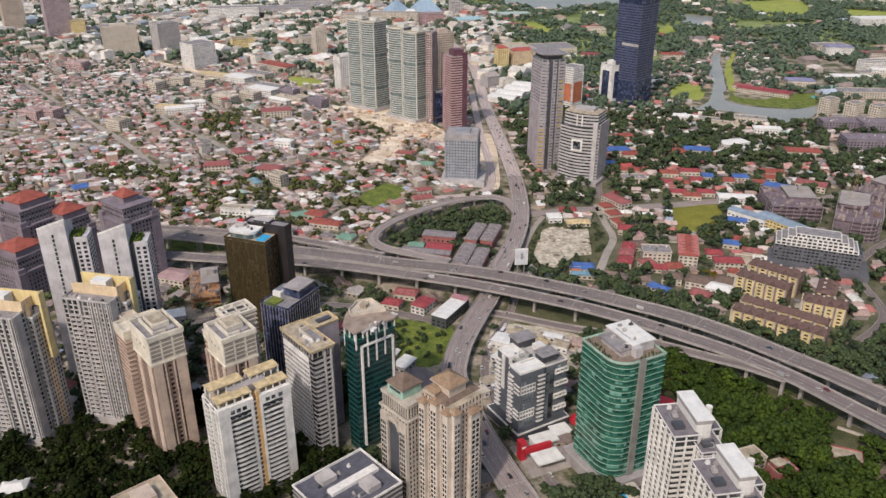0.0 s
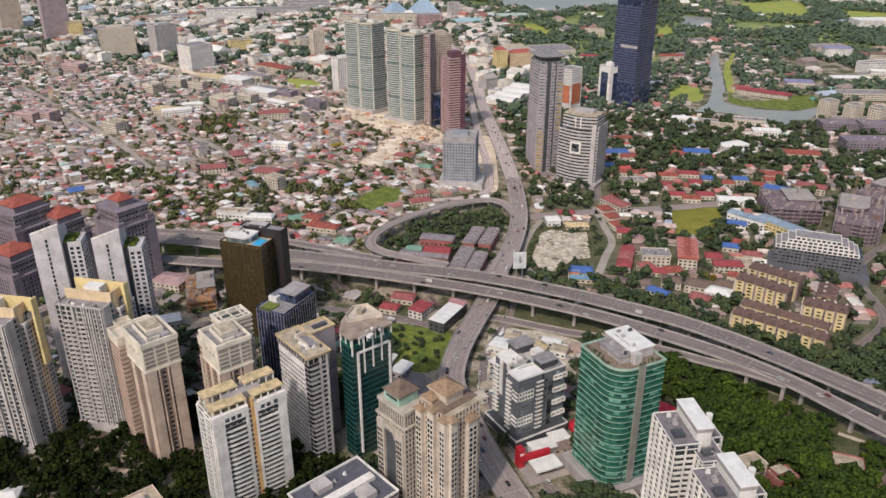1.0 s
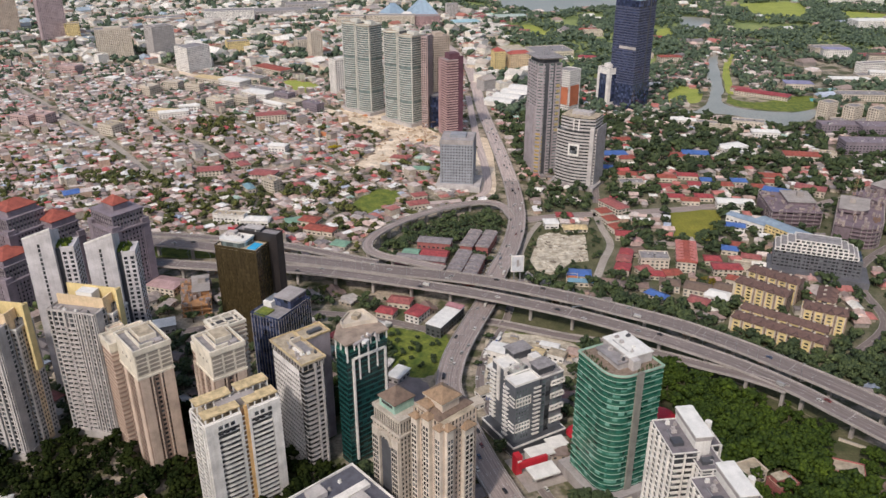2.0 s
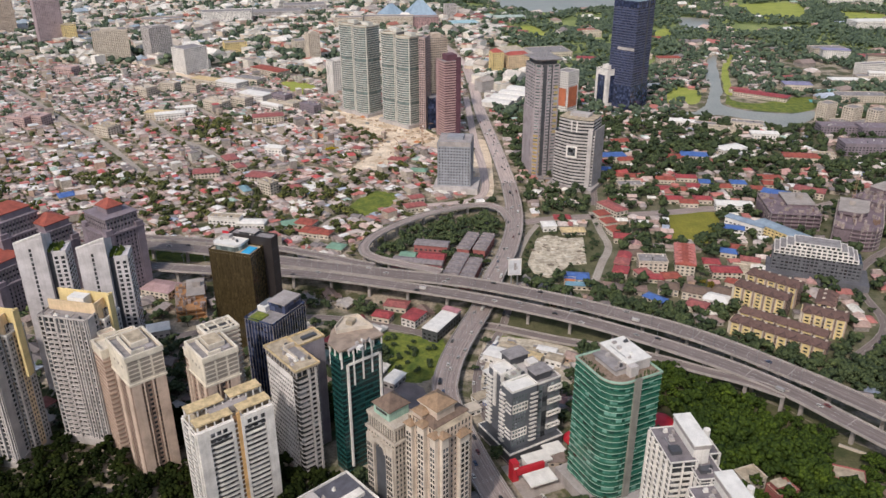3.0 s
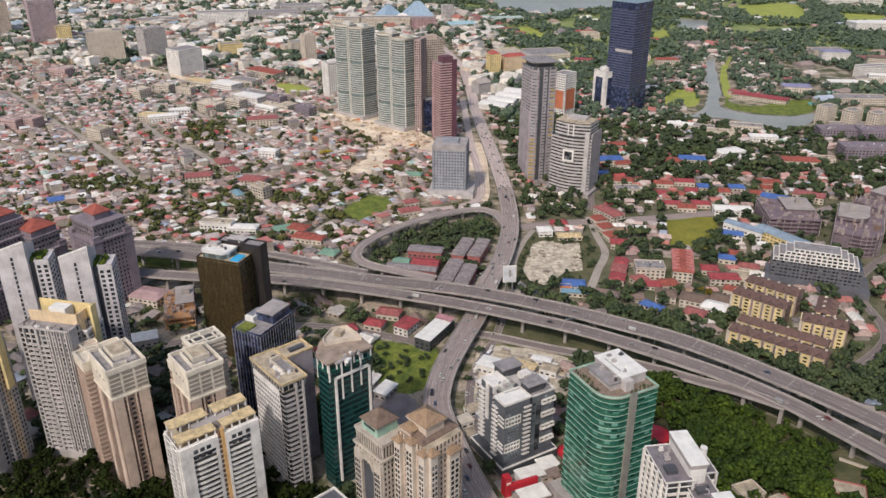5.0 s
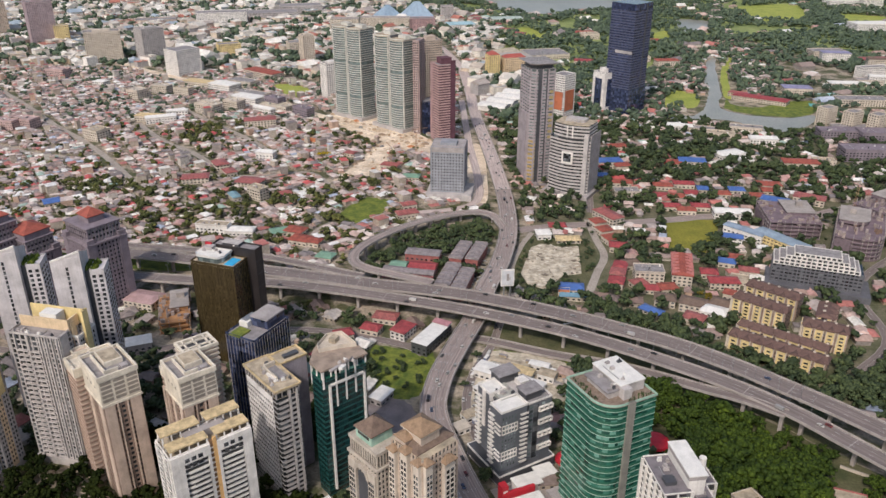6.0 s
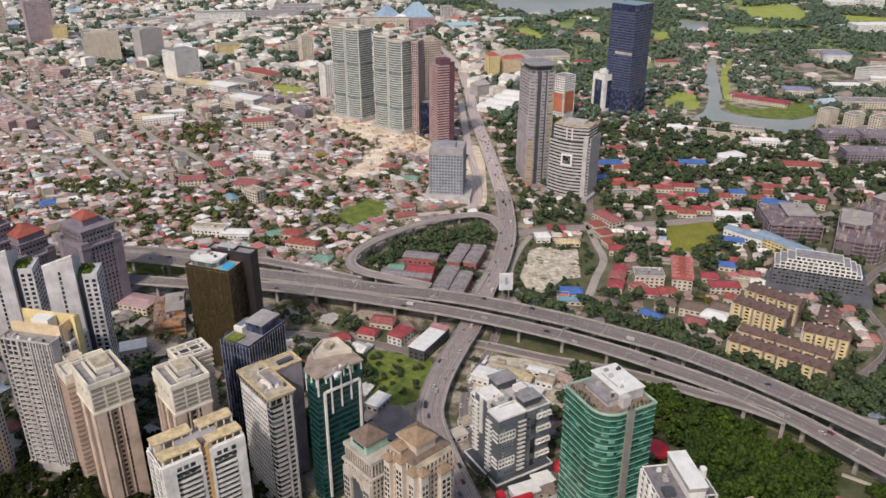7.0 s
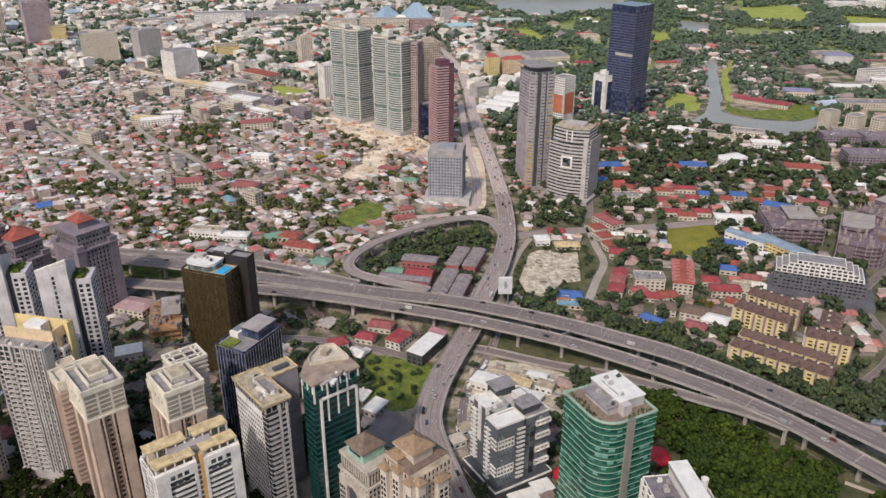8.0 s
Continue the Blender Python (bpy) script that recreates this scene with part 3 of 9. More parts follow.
street("road_hill", [(309.3, 499.6), (351.4, 542.4), (365, 617.1), (410.9, 671.2), (490.7, 726.2)], 3.4)


def patch(name, pts, mat, label, category, z=0.12, soft=True):
    """A low flat area with an uneven rim."""
    p = [Vector(q) for q in pts]
    if soft:
        ring = smooth([(*q, 0) for q in pts] + [(*pts[0], 0)], 6)[:-1]
        p = [(v.x + random.uniform(-1, 1), v.y + random.uniform(-1, 1)) for v in ring]
    p = [(v[0], v[1]) for v in p]
    if sum(a[0] * b[1] - b[0] * a[1] for a, b in zip(p, p[1:] + p[:1])) < 0:
        p.reverse()
    m = Mesh()
    n = len(p)
    m.prism(p, -0.2, z)
    return setting(name, m, mat, label, category)


GARDEN = patchy("garden_ground", (0.06, 0.075, 0.028), (0.19, 0.165, 0.11), 0.05)
GRASS_DARK = patchy("rank_and_shaded_weeds", (0.05, 0.06, 0.02), (0.13, 0.12, 0.06), 0.06)
AREAS = [("clear", [(344.7, 1149.2), (403.6, 1150.4), (466.7, 1089.7), (504.1, 1084.8), (563.8, 1114.1), (587.8, 1205.2), (503, 1277.5), (521, 1352.6), (564.6, 1575.2), (532.1, 1592), (472.4, 1363), (433, 1287.4)]),
         ("belt", [(152.7, 559.3), (195.9, 528), (231.7, 496.7), (269.5, 455), (286.2, 469.9), (245.3, 513.8), (208.4, 545.1), (163.1, 574.3)])]


def area(kind, pts):
    AREAS.append((kind, pts))
    return pts


patch("ground_park", [(320.3, 1324.9), (467.2, 1643.4), (684.3, 1890.1), (832.5, 1653.6), (1472.8, 2164.4), (1516.6, 2815.9), (-73.9, 2743), (62.9, 2175.9), (117.7, 1872.1), (160.5, 1634.8), (256.4, 1404)], patchy("park_lawn", (0.15, 0.2, 0.06), (0.3, 0.34, 0.12), 0.012), "sunlit park lawns between trees", "park", 0.05)
patch("ground_field_west", area("field", [(-97, 788.4), (-69.8, 763.9), (-47.2, 804.2), (-40.1, 834.7), (-71.4, 844), (-83.7, 824.3)]), GRASS, "worn green playing field", "field")
patch("ground_field_east", area("field", [(244.9, 782.5), (229.5, 703.4), (268.1, 698.5), (300.4, 777.8)]), GRASS_DRY, "olive-green turf playing field", "field", soft=False)
patch("ground_field_far", area("field", [(-277.1, 1379.6), (-263.6, 1400.5), (-210, 1369.7), (-214.5, 1308.1), (-242.1, 1307.5)]), GRASS_PALE, "bright yellow-green sports field", "field")
patch("ground_field_park", area("field", [(167.9, 1970.6), (229.2, 2015.5), (260.9, 1852.5), (227.5, 1815.3)]), GRASS_PALE, "bright yellow-green sports field", "field")
LOT_PLAN = [(83.7, 655.4), (98.4, 710.2), (109.8, 719), (127.5, 710.6), (144.1, 713), (137.6, 655), (120, 650.5), (108.5, 632.2), (101.3, 624.6), (87.8, 635.1)]
patch("ground_cleared_lot", area("field", LOT_PLAN), LOT, "cleared building plot of pale rubble and slabs", "building plot", 0.7, soft=False)
patch("ground_plot_verge", area("hedge", [(79.6, 689.6), (107.8, 741.6), (157.7, 726.1), (151.2, 666.9), (136.5, 630.4), (115.7, 619.5), (88.8, 617), (76.5, 632.9)]), GRASS_DARK, "overgrown verge round the building plot", "verge", 0.09)
patch("ground_site_west", area("site", [(-154, 1206.5), (-93.6, 1189.7), (-57.4, 1153.4), (1, 1057.4), (3.3, 989.9), (-25.2, 1013.7), (-50.3, 1009.9), (-56.3, 953.6), (-79.1, 907.1), (-112.4, 898.9), (-103.2, 927.5), (-90, 971.7), (-76.8, 1044.9), (-101.3, 1083.3), (-132, 1111.7)]), SOIL, "building site of sandy bare soil", "building site")
patch("ground_site_east", area("field", [(48.5, 1042.8), (68.5, 1026.5), (64.2, 839.6), (41.2, 839.2), (39.1, 926.6)]), SOIL, "strip of sandy bare soil by the boulevard", "building site")
patch("ground_median", area("field", [(-372.1, 715.8), (-290.8, 699.7), (-218.6, 678.3), (-211.2, 662.4), (-279, 669), (-359.3, 688.2)]), GRASS, "grassy strip between the viaducts", "verge", 0.1)
patch("ground_green_plot", area("weeds", [(-38.7, 538.3), (-16.1, 530.1), (4.4, 526.1), (8.5, 507.2), (0.4, 477.7), (-11.8, 467.1), (-30.3, 477.4), (-38.6, 503.5)]), GRASS, "overgrown green vacant plot", "grass plot")
patch("ground_paved_court", area("field", [(-30.3, 473.2), (-9.8, 462.9), (-3.6, 444.2), (-9.6, 418), (-30.1, 425.1), (-36.3, 454.3)]), plain("paved_court", (0.24, 0.205, 0.2), streak=False), "mauve-grey paved court beside the boulevard", "paving", 0.1)
patch("water_lake", area("field", [(120, 2570), (636.3, 2592.2), (492.1, 2311), (338.2, 2248.5), (186.6, 2305.5)]), WATER, "pale grey lake with a wooded shore", "lake", 0.15)
patch("water_pond_far", area("field", [(635.8, 2159.5), (708.1, 2112.2), (652.5, 1950), (597, 1972.7)]), WATER, "small grey park pond", "pond", 0.15)
patch("water_channel", area("field", [(451.5, 1293.5), (483.4, 1421.1), (517.4, 1529.2), (557.2, 1629.3), (570.4, 1629.7), (537.2, 1529.7), (508.4, 1421.7), (470.9, 1294)]), WATER, "narrow grey water channel", "channel", 0.15)
patch("water_pond", area("field", [(349.3, 1171.9), (373.3, 1198.4), (391.3, 1185.2), (419.9, 1222.1), (442.5, 1276.2), (457.3, 1314.3), (471.4, 1314.6), (451.5, 1238.7), (461.6, 1204.8), (493.4, 1183.9), (536.3, 1173.4), (576.6, 1190.2), (563.9, 1157), (539.5, 1129.4), (503.5, 1103.9), (476.7, 1106.8), (457.7, 1121), (451.8, 1149.1), (431.7, 1164.5), (407.1, 1168.5), (384.5, 1162.4)]), WATER, "grey retention pond with grassy banks", "pond", 0.16)
patch("ground_bank", area("field", [(456.8, 1235.4), (466, 1210.6), (497.9, 1190.8), (539.7, 1180.3), (579, 1199.3), (622, 1267.5), (573.4, 1274.5), (511.9, 1237.7), (477.7, 1254.1), (479.6, 1295.3)]), GRASS, "grassy bank of the pond", "bank", 0.13)
patch("ground_bank_strip", area("field", [(479.9, 1305.6), (490.6, 1300.1), (540.1, 1467.8), (605.7, 1629.5), (590.2, 1629.1), (527, 1468.7)]), GRASS_PALE, "mown grass strip along the channel", "bank", 0.13)
patch("water_pool", area("field", [(600, 1262), (632, 1256), (626, 1236), (594, 1243)]), plain("turquoise_pool_water", (0.16, 0.5, 0.5), 0.1, vary=0.1, streak=False), "turquoise open-air swimming pool", "pool", 0.16, soft=False)
patch("ground_coach_park", area("field", [(96, 1700), (172, 1752), (186, 1690), (120, 1640)]), LOT, "wide pale coach park", "car park", 0.12, soft=False)
patch("ground_lawn", area("field", [(366.4, 1240.3), (410.5, 1235.5), (441.1, 1315.1), (411.4, 1350), (381.3, 1295.4)]), GRASS_PALE, "sunlit lawn by the channel", "lawn", 0.13)
patch("ground_garden_lawn", area("field", [(503, 1904), (560, 1969), (539, 1842), (490, 1799)]), GRASS_PALE, "small sunlit park lawn", "lawn", 0.14)
patch("ground_golf_lawn_east", area("field", [(1103, 2250), (1206, 2185), (1127, 2032), (1048, 2070)]), GRASS_PALE, "bright yellow-green mown parkland lawn", "lawn", 0.14)
patch("ground_golf_lawn", area("field", [(870, 2392), (1055, 2439), (1028, 2251), (949, 2109), (832, 2149)]), GRASS_PALE, "bright yellow-green mown parkland lawn", "lawn", 0.14)
# Weeds, with the viaduct's shade put into their dark colour.
patch("ground_under_viaduct", [(61.9, 581.7), (103.2, 564.1), (144.3, 540.2), (183.4, 516.3), (218.2, 482.9), (269.2, 427.7), (252.5, 410.9), (221, 448.3), (185.2, 477.3), (133.9, 510.5), (61.9, 539.3)], GRASS_DARK, "shaded weeds and earth under the viaduct", "verge", 0.08)
patch("ground_gardens", [(103.7, 769.6), (101.4, 667.4), (154.9, 582.7), (211.4, 530.3), (277.8, 457.2), (338.8, 394.9), (475.3, 501.2), (585.9, 738.4), (593.7, 1024.9), (445.1, 1078.1), (263.1, 1018.9), (124.9, 862.3)], GARDEN, "gardens, weeds and bare earth between houses", "gardens", 0.05)
patch("ground_forest_floor", [(144.1, 498), (180.1, 479.4), (221, 444.1), (256.6, 404.6), (337.5, 311.6), (356.4, 208.7), (173.2, 207.7), (138.3, 341.3), (133.6, 434.9)], GRASS_DARK, "weedy forest floor under the trees", "forest floor", 0.06)
# The shade lying on this court is carried by its dark turf colour.
patch("ground_court", area("field", [(232, 377), (246.5, 397), (260, 387.5), (250, 375)]), GRASS_DARK, "small shaded turf court behind a villa", "court", 0.14, soft=False)
KEEP_OUT.append((245, 385, -35, 19, 18))
patch("ground_yard", area("field", [(25, 450.7), (31.1, 486.4), (39.3, 523.3), (61.9, 526.7), (101, 512.3), (102.9, 478.7), (68, 440.6), (37.3, 434.1)]), LOT, "pale worksite yard with sheds and parked cars", "yard")
patch("ground_verge", area("field", [(49.6, 530.8), (97.9, 515.4), (133.9, 505.3), (164.7, 496.1), (159.5, 485.5), (97.9, 501.7), (56.8, 516.1)]), GRASS, "green verge under the viaduct", "verge", 0.1)
AREAS.append(("copse", [(-360, 1119), (-323, 1031), (-303, 1047), (-279, 1062), (-301, 1125), (-333, 1137)]))
AREAS.append(("copse", [(-442, 897), (-400, 858), (-359, 847), (-327, 869), (-345, 893), (-405, 905)]))
AREAS.append(("copse", [(-263, 775), (-240, 749), (-224, 755), (-244, 795), (-264, 802)]))
AREAS.append(("copse", [(-225, 838), (-201, 790), (-178, 780), (-190, 828), (-208, 862)]))
AREAS.append(("belt", [(276, 520), (300, 512), (350, 545), (366, 560), (345, 500), (302, 446), (276, 462)]))
AREAS.append(("belt", [(128, 588), (152, 592), (186, 566), (214, 540), (205, 528), (168, 560), (130, 578)]))
AREAS.append(("forest", [(150.3, 495.9), (177, 479.4), (205.7, 461.8), (246.5, 423.4), (292.1, 363.2), (342.4, 296.1), (336.6, 249.7), (183.6, 248.8), (153.4, 310.4), (141.4, 362.1), (139.8, 445.5)]))
AREAS.append(("city", [(72, 1262), (185, 1380), (205, 1560), (168, 1700), (142, 1950), (128, 2260), (10, 2260), (60, 1900), (58, 1500)]))
AREAS.append(("park", [(320.6, 1347.9), (566.4, 1646.2), (782.7, 2139.8), (798.2, 2586.2), (-140.5, 2546), (62.9, 2175.9), (117.7, 1872.1), (160.5, 1634.8), (256.4, 1404)]))
AREAS.append(("park", [(749.6, 1185.8), (1472.8, 2164.4), (1507.6, 2682.4), (798.2, 2586.2), (680.7, 1769), (604.2, 1412.4), (534.6, 1238.2)]))
AREAS.append(("green", [(99.9, 1342.7), (266.6, 1346.6), (349.8, 1132.4), (552.5, 1091.4), (747.7, 1129), (677.5, 959.5), (441.4, 889.2), (209.1, 885.5), (93.8, 982.6)]))
AREAS.append(("grove", [(-340.6, 725.8), (-207, 733), (-134.7, 717.9), (-72.5, 691.9), (-52.2, 751.2), (-63.2, 870.3), (-126.3, 934.8), (-209.1, 889.7), (-343.3, 865.8)]))
AREAS.append(("suburb", [(72.3, 603), (93.3, 753.3), (114.5, 873.1), (209, 874.6), (441.4, 889.2), (676.8, 937.3), (734.2, 740.4), (496.6, 522.6), (308.2, 415.5), (185.5, 519.5)]))
AREAS.append(("loop", [(-53.8, 678.2), (-21, 730.1), (20.5, 760.9), (62.1, 769), (64.1, 720.5), (41.3, 623.9), (8.3, 612.9), (-46.5, 652.7)]))
AREAS.append(("city", [(-356, 1504.1), (-962.2, 1580.3), (-1501.8, 1820.5), (-1565.5, 2674.6), (40.3, 2748.2), (40.9, 1631.5), (-215.6, 1392.5)]))
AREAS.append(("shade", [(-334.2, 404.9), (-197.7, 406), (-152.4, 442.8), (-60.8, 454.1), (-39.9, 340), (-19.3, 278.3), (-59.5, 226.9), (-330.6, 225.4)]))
AREAS.append(("dark", [(-368.1, 576.8), (-20.4, 580.7), (0.5, 454.7), (-39.9, 340), (-59.8, 267.8), (-301, 246), (-364.6, 409.8)]))

# ---------- towers round the junction ----------


def condo_grey(corner, ang, w, d, h, label):
    """Slab of flats with deep balconies on the front and apricot walls on the roof."""
    t = standing("condominium_tower", corner, ang, w, d, label, "apartment tower", "grey condominium towers")
    p, fh = rect(w, d), 3.15
    part("podium", Mesh().prism(grown(p, 1.2), 0, 5.5), LGREY, t)
    shell(t, p, 5.5, h, fh, GL_DARK, LGREY, (0.85, 0.3), (3.4, 0.8, 0.35), LGREY, ROOFGREY)
    a, b = Vector(p[0]), Vector(p[1])
    n = Vector((0, -1))
    balcony_parts(t, a, b, n, 9, h - 6, fh, 1.7, [(0.13, 0.36), (0.39, 0.6)], LGREY, 0.75)
    each("wall_fin", [face_mark(p, 0, s, s + 0.025, 5.5, h + 0.3, 1.3) for s in (0.11, 0.375, 0.62, 0.74, 0.86, 0.965)], LGREY, t)
    balcony_parts(t, p[3], p[0], Vector((-1, 0)), 9, h - 3, fh, 1.2, [(0.7, 0.98)], WHITE, 1.0)
    part("side_wall", face_mark(p, 1, 0.02, 0.26, 5.5, h + 1, 0.8), LGREY, t)
    part("side_wall", face_mark(p, 1, 0.42, 0.56, 5.5, h + 4, 0.9), APRICOT, t, "apricot-painted wall strip")
    part("side_wall", face_mark(p, 1, 0.7, 0.98, 5.5, h - 2, 1.0), WHITE, t)
    c = Mesh()
    c.box(w * 0.02, -d * 0.14, h, h + 6.5, w * 0.98, 0.8)
    c.box(w * 0.5, 0.02 * d, h, h + 6.5, 0.8, d * 0.32)
    part("crown_wall", c, APRICOT, t, "apricot roof screen wall")
    c2 = Mesh().box(w * 0.1, d * 0.22, h, h + 9, w * 1.12, 0.9)
    c2.box(w * 0.64, d * 0.2, h - 34, h + 9, 1.6, 4.5)
    part("crown_wall", c2, YELLOW, t, "yellow roof screen wall")
    part("plant_room", Mesh().box(w * 0.08, d * 0.05, h, h + 8.2, w * 0.34, d * 0.26), ROOFWHITE, t)
    sw = turned(w / 2 + 1.6, d * 0.2, 4.4, d * 0.56)
    part("side_wing", Mesh().prism(sw, 0, h - 5), LGREY, t)
    part("side_wing_wall", face_mark(sw, 1, 0.3, 0.62, 4, h - 4.4, 0.12), APRICOT, t, "apricot-painted wall strip")
    part("side_parapet", parapet(sw, h - 5, 1.2), WHITE, t)
    wm = Mesh()
    for k in range(int((h - 12) / fh)):
        for a in (0.08, 0.2, 0.36, 0.5, 0.7, 0.84):
            face_mark(sw, 1, a, a + 0.06, 7 + k * fh, 8.6 + k * fh, 0.2, wm)
        face_mark(sw, 0, 0.4, 0.7, 7 + k * fh, 8.6 + k * fh, 0.12, wm)
    part("window_glass", wm, GL_DARK, t)
    rooftop_units(t, -2, -d * 0.34, w * 0.8, d * 0.2, h + 0.05, 7, w)
    return t


condo_grey((-288.2, 390), -10.5, 46, 26, 88, "light grey apartment tower with stacked balconies and an apricot roof wall")
condo_grey((-226, 407), -13, 31, 26, 88, "light grey apartment tower with stacked balconies and an apricot roof wall")


def beige_tower(corner, ang, w, d, h, label, back=False, deep=0.6):
    t = standing("condominium_tower", corner, ang, w, d, label, "apartment tower", "beige condominium towers")
    p, fh = rect(w, d), 3.1
    body = h - 17
    shell(t, p, 0, body, fh, GL_DARK, TAUPE, (1.3, 0.2), (2.6, 0.9, 0.25), TAUPE, ROOFTAN, 0)
    each("wall_pier", [face_mark(p, i, a, b, 0, body, 0.9) for i, a, b in ((3, 0, 0.13), (3, 0.22, 0.27), (3, 0.5, 0.62), (3, 0.86, 1), (0, 0, 0.27), (0, 0.34, 0.38), (0, 0.6, 0.64), (0, 0.7, 1))], BEIGE, t, "pale beige pier")
    cd = d * deep
    wing_plan = turned(-2.2 if deep < 0.7 else 0, cd / 2, w + (4.4 if deep < 0.7 else 0), d - cd)
    part("wing_storeys", Mesh().prism(wing_plan, body if deep >= 0.7 else 0, h - 10), BEIGE, t)
    band_parts(t, wing_plan, 3, h - 10.2, fh, 1.1, 0.35, TAUPE)
    part("wing_head", Mesh().prism(grown(wing_plan, 0.5), h - 10, h - 6), IVORY, t)
    part("wing_parapet", parapet(grown(wing_plan, 0.5), h - 6, 1.6, 1.3), IVORY, t)
    part("wing_hatch", Mesh().box(-w * 0.25, cd / 2 + 0.5, h - 6, h - 4, w * 0.3, (d - cd) * 0.5), ROOFGREY, t)
    part("wing_beam", Mesh().box(-w * 0.1, cd / 2, h - 6, h - 4.6, 1.4, d - cd), IVORY, t)
    box = grown(turned(0, cd / 2 - d / 2, w, cd), 0.5)
    part("crown_block", Mesh().prism(box, body, h - 0.4), IVORY, t)
    g = Mesh()
    for k in range(3):
        for z in range(5):
            face_mark(box, 0, (k + 0.1) / 3, (k + 0.92) / 3, body + 2.6 + z * 2.6, body + 4.4 + z * 2.6, 0.12, g)
    for k in range(3):
        face_mark(box, 3, 0.3 + k * 0.2, 0.36 + k * 0.2, body + 9, body + 10.4, 0.1, g)
    part("crown_grille", g, plain("louvre_brown_grey", (0.3, 0.26, 0.22)), t)
    part("crown_band", Mesh().prism(grown(box, 0.4), h - 1.2, h), ROOFTAN, t)
    part("crown_band", Mesh().prism(grown(box, 0.5), body - 0.1, body + 1.1), IVORY, t)
    part("parapet", parapet(grown(box, 0.4), h - 1.3, 2.9, 1.0), IVORY, t)
    yc = cd / 2 - d / 2
    part("roof_deck", Mesh().box(0, yc, h, h + 0.12, w - 1, cd - 1), ROOFGREY, t)
    part("plant_room", Mesh().box(w * 0.1, yc + cd * 0.12, h, h + 3.0, w * 0.5, cd * 0.55), IVORY, t)
    part("plant_roof", Mesh().box(w * 0.1, yc + cd * 0.12, h + 3.0, h + 3.3, w * 0.44, cd * 0.48), ROOFTAN, t)
    part("roof_wall", Mesh().box(-w * 0.26, yc, h, h + 2.4, 0.9, cd * 0.8), IVORY, t)
    part("roof_wall", Mesh().box(-w * 0.08, yc - cd * 0.38, h, h + 2.0, w * 0.36, 0.9), IVORY, t)
    part("roof_tank", Mesh().box(w * 0.28, yc - cd * 0.34, h, h + 1.6, w * 0.2, cd * 0.14), GREY, t)
    if back:
        q, rh = turned(12, cd - d / 2 + 6.4, 18, 13), h - 0.5
        part("rear_wing", Mesh().prism(q, 0, rh), BEIGE, t)
        band_parts(t, q, 3, rh - 0.1, fh, 1.0, 0.9, PALE)
        part("rear_parapet", parapet(grown(q, 0.8), rh, 1.8, 1.4), IVORY, t)
        part("rear_deck", Mesh().prism(grown(q, -0.5), rh, rh + 0.15), DGREY, t)
        for bx in (6, 12, 18):
            part("rear_beam", Mesh().box(bx, cd - d / 2 + 6.4, rh + 0.8, rh + 1.7, 0.9, 13), IVORY, t)
        for by in (3.6, 9.2):
            part("rear_beam", Mesh().box(12, cd - d / 2 + by, rh + 0.8, rh + 1.7, 18, 0.9), IVORY, t)
    else:
        q = turned(-w * 0.25, d / 2 + 3, 9, 6)
        part("rear_wing", Mesh().prism(q, 0, h - 5), BEIGE, t)
        band_parts(t, q, 3, h - 5.1, fh, 1.0, 0.7, PALE)
        part("rear_parapet", parapet(q, h - 5, 1.6, 0.8), IVORY, t)
    return t


beige_tower((-163.6, 370.3), 41, 19.4, 41, 81.5, "beige apartment tower with a pale boxed crown", False, 0.64)
beige_tower((-122.6, 371.2), 39, 19, 27, 80.5, "beige apartment tower with a pale crown and open roof frame", True, 0.81)


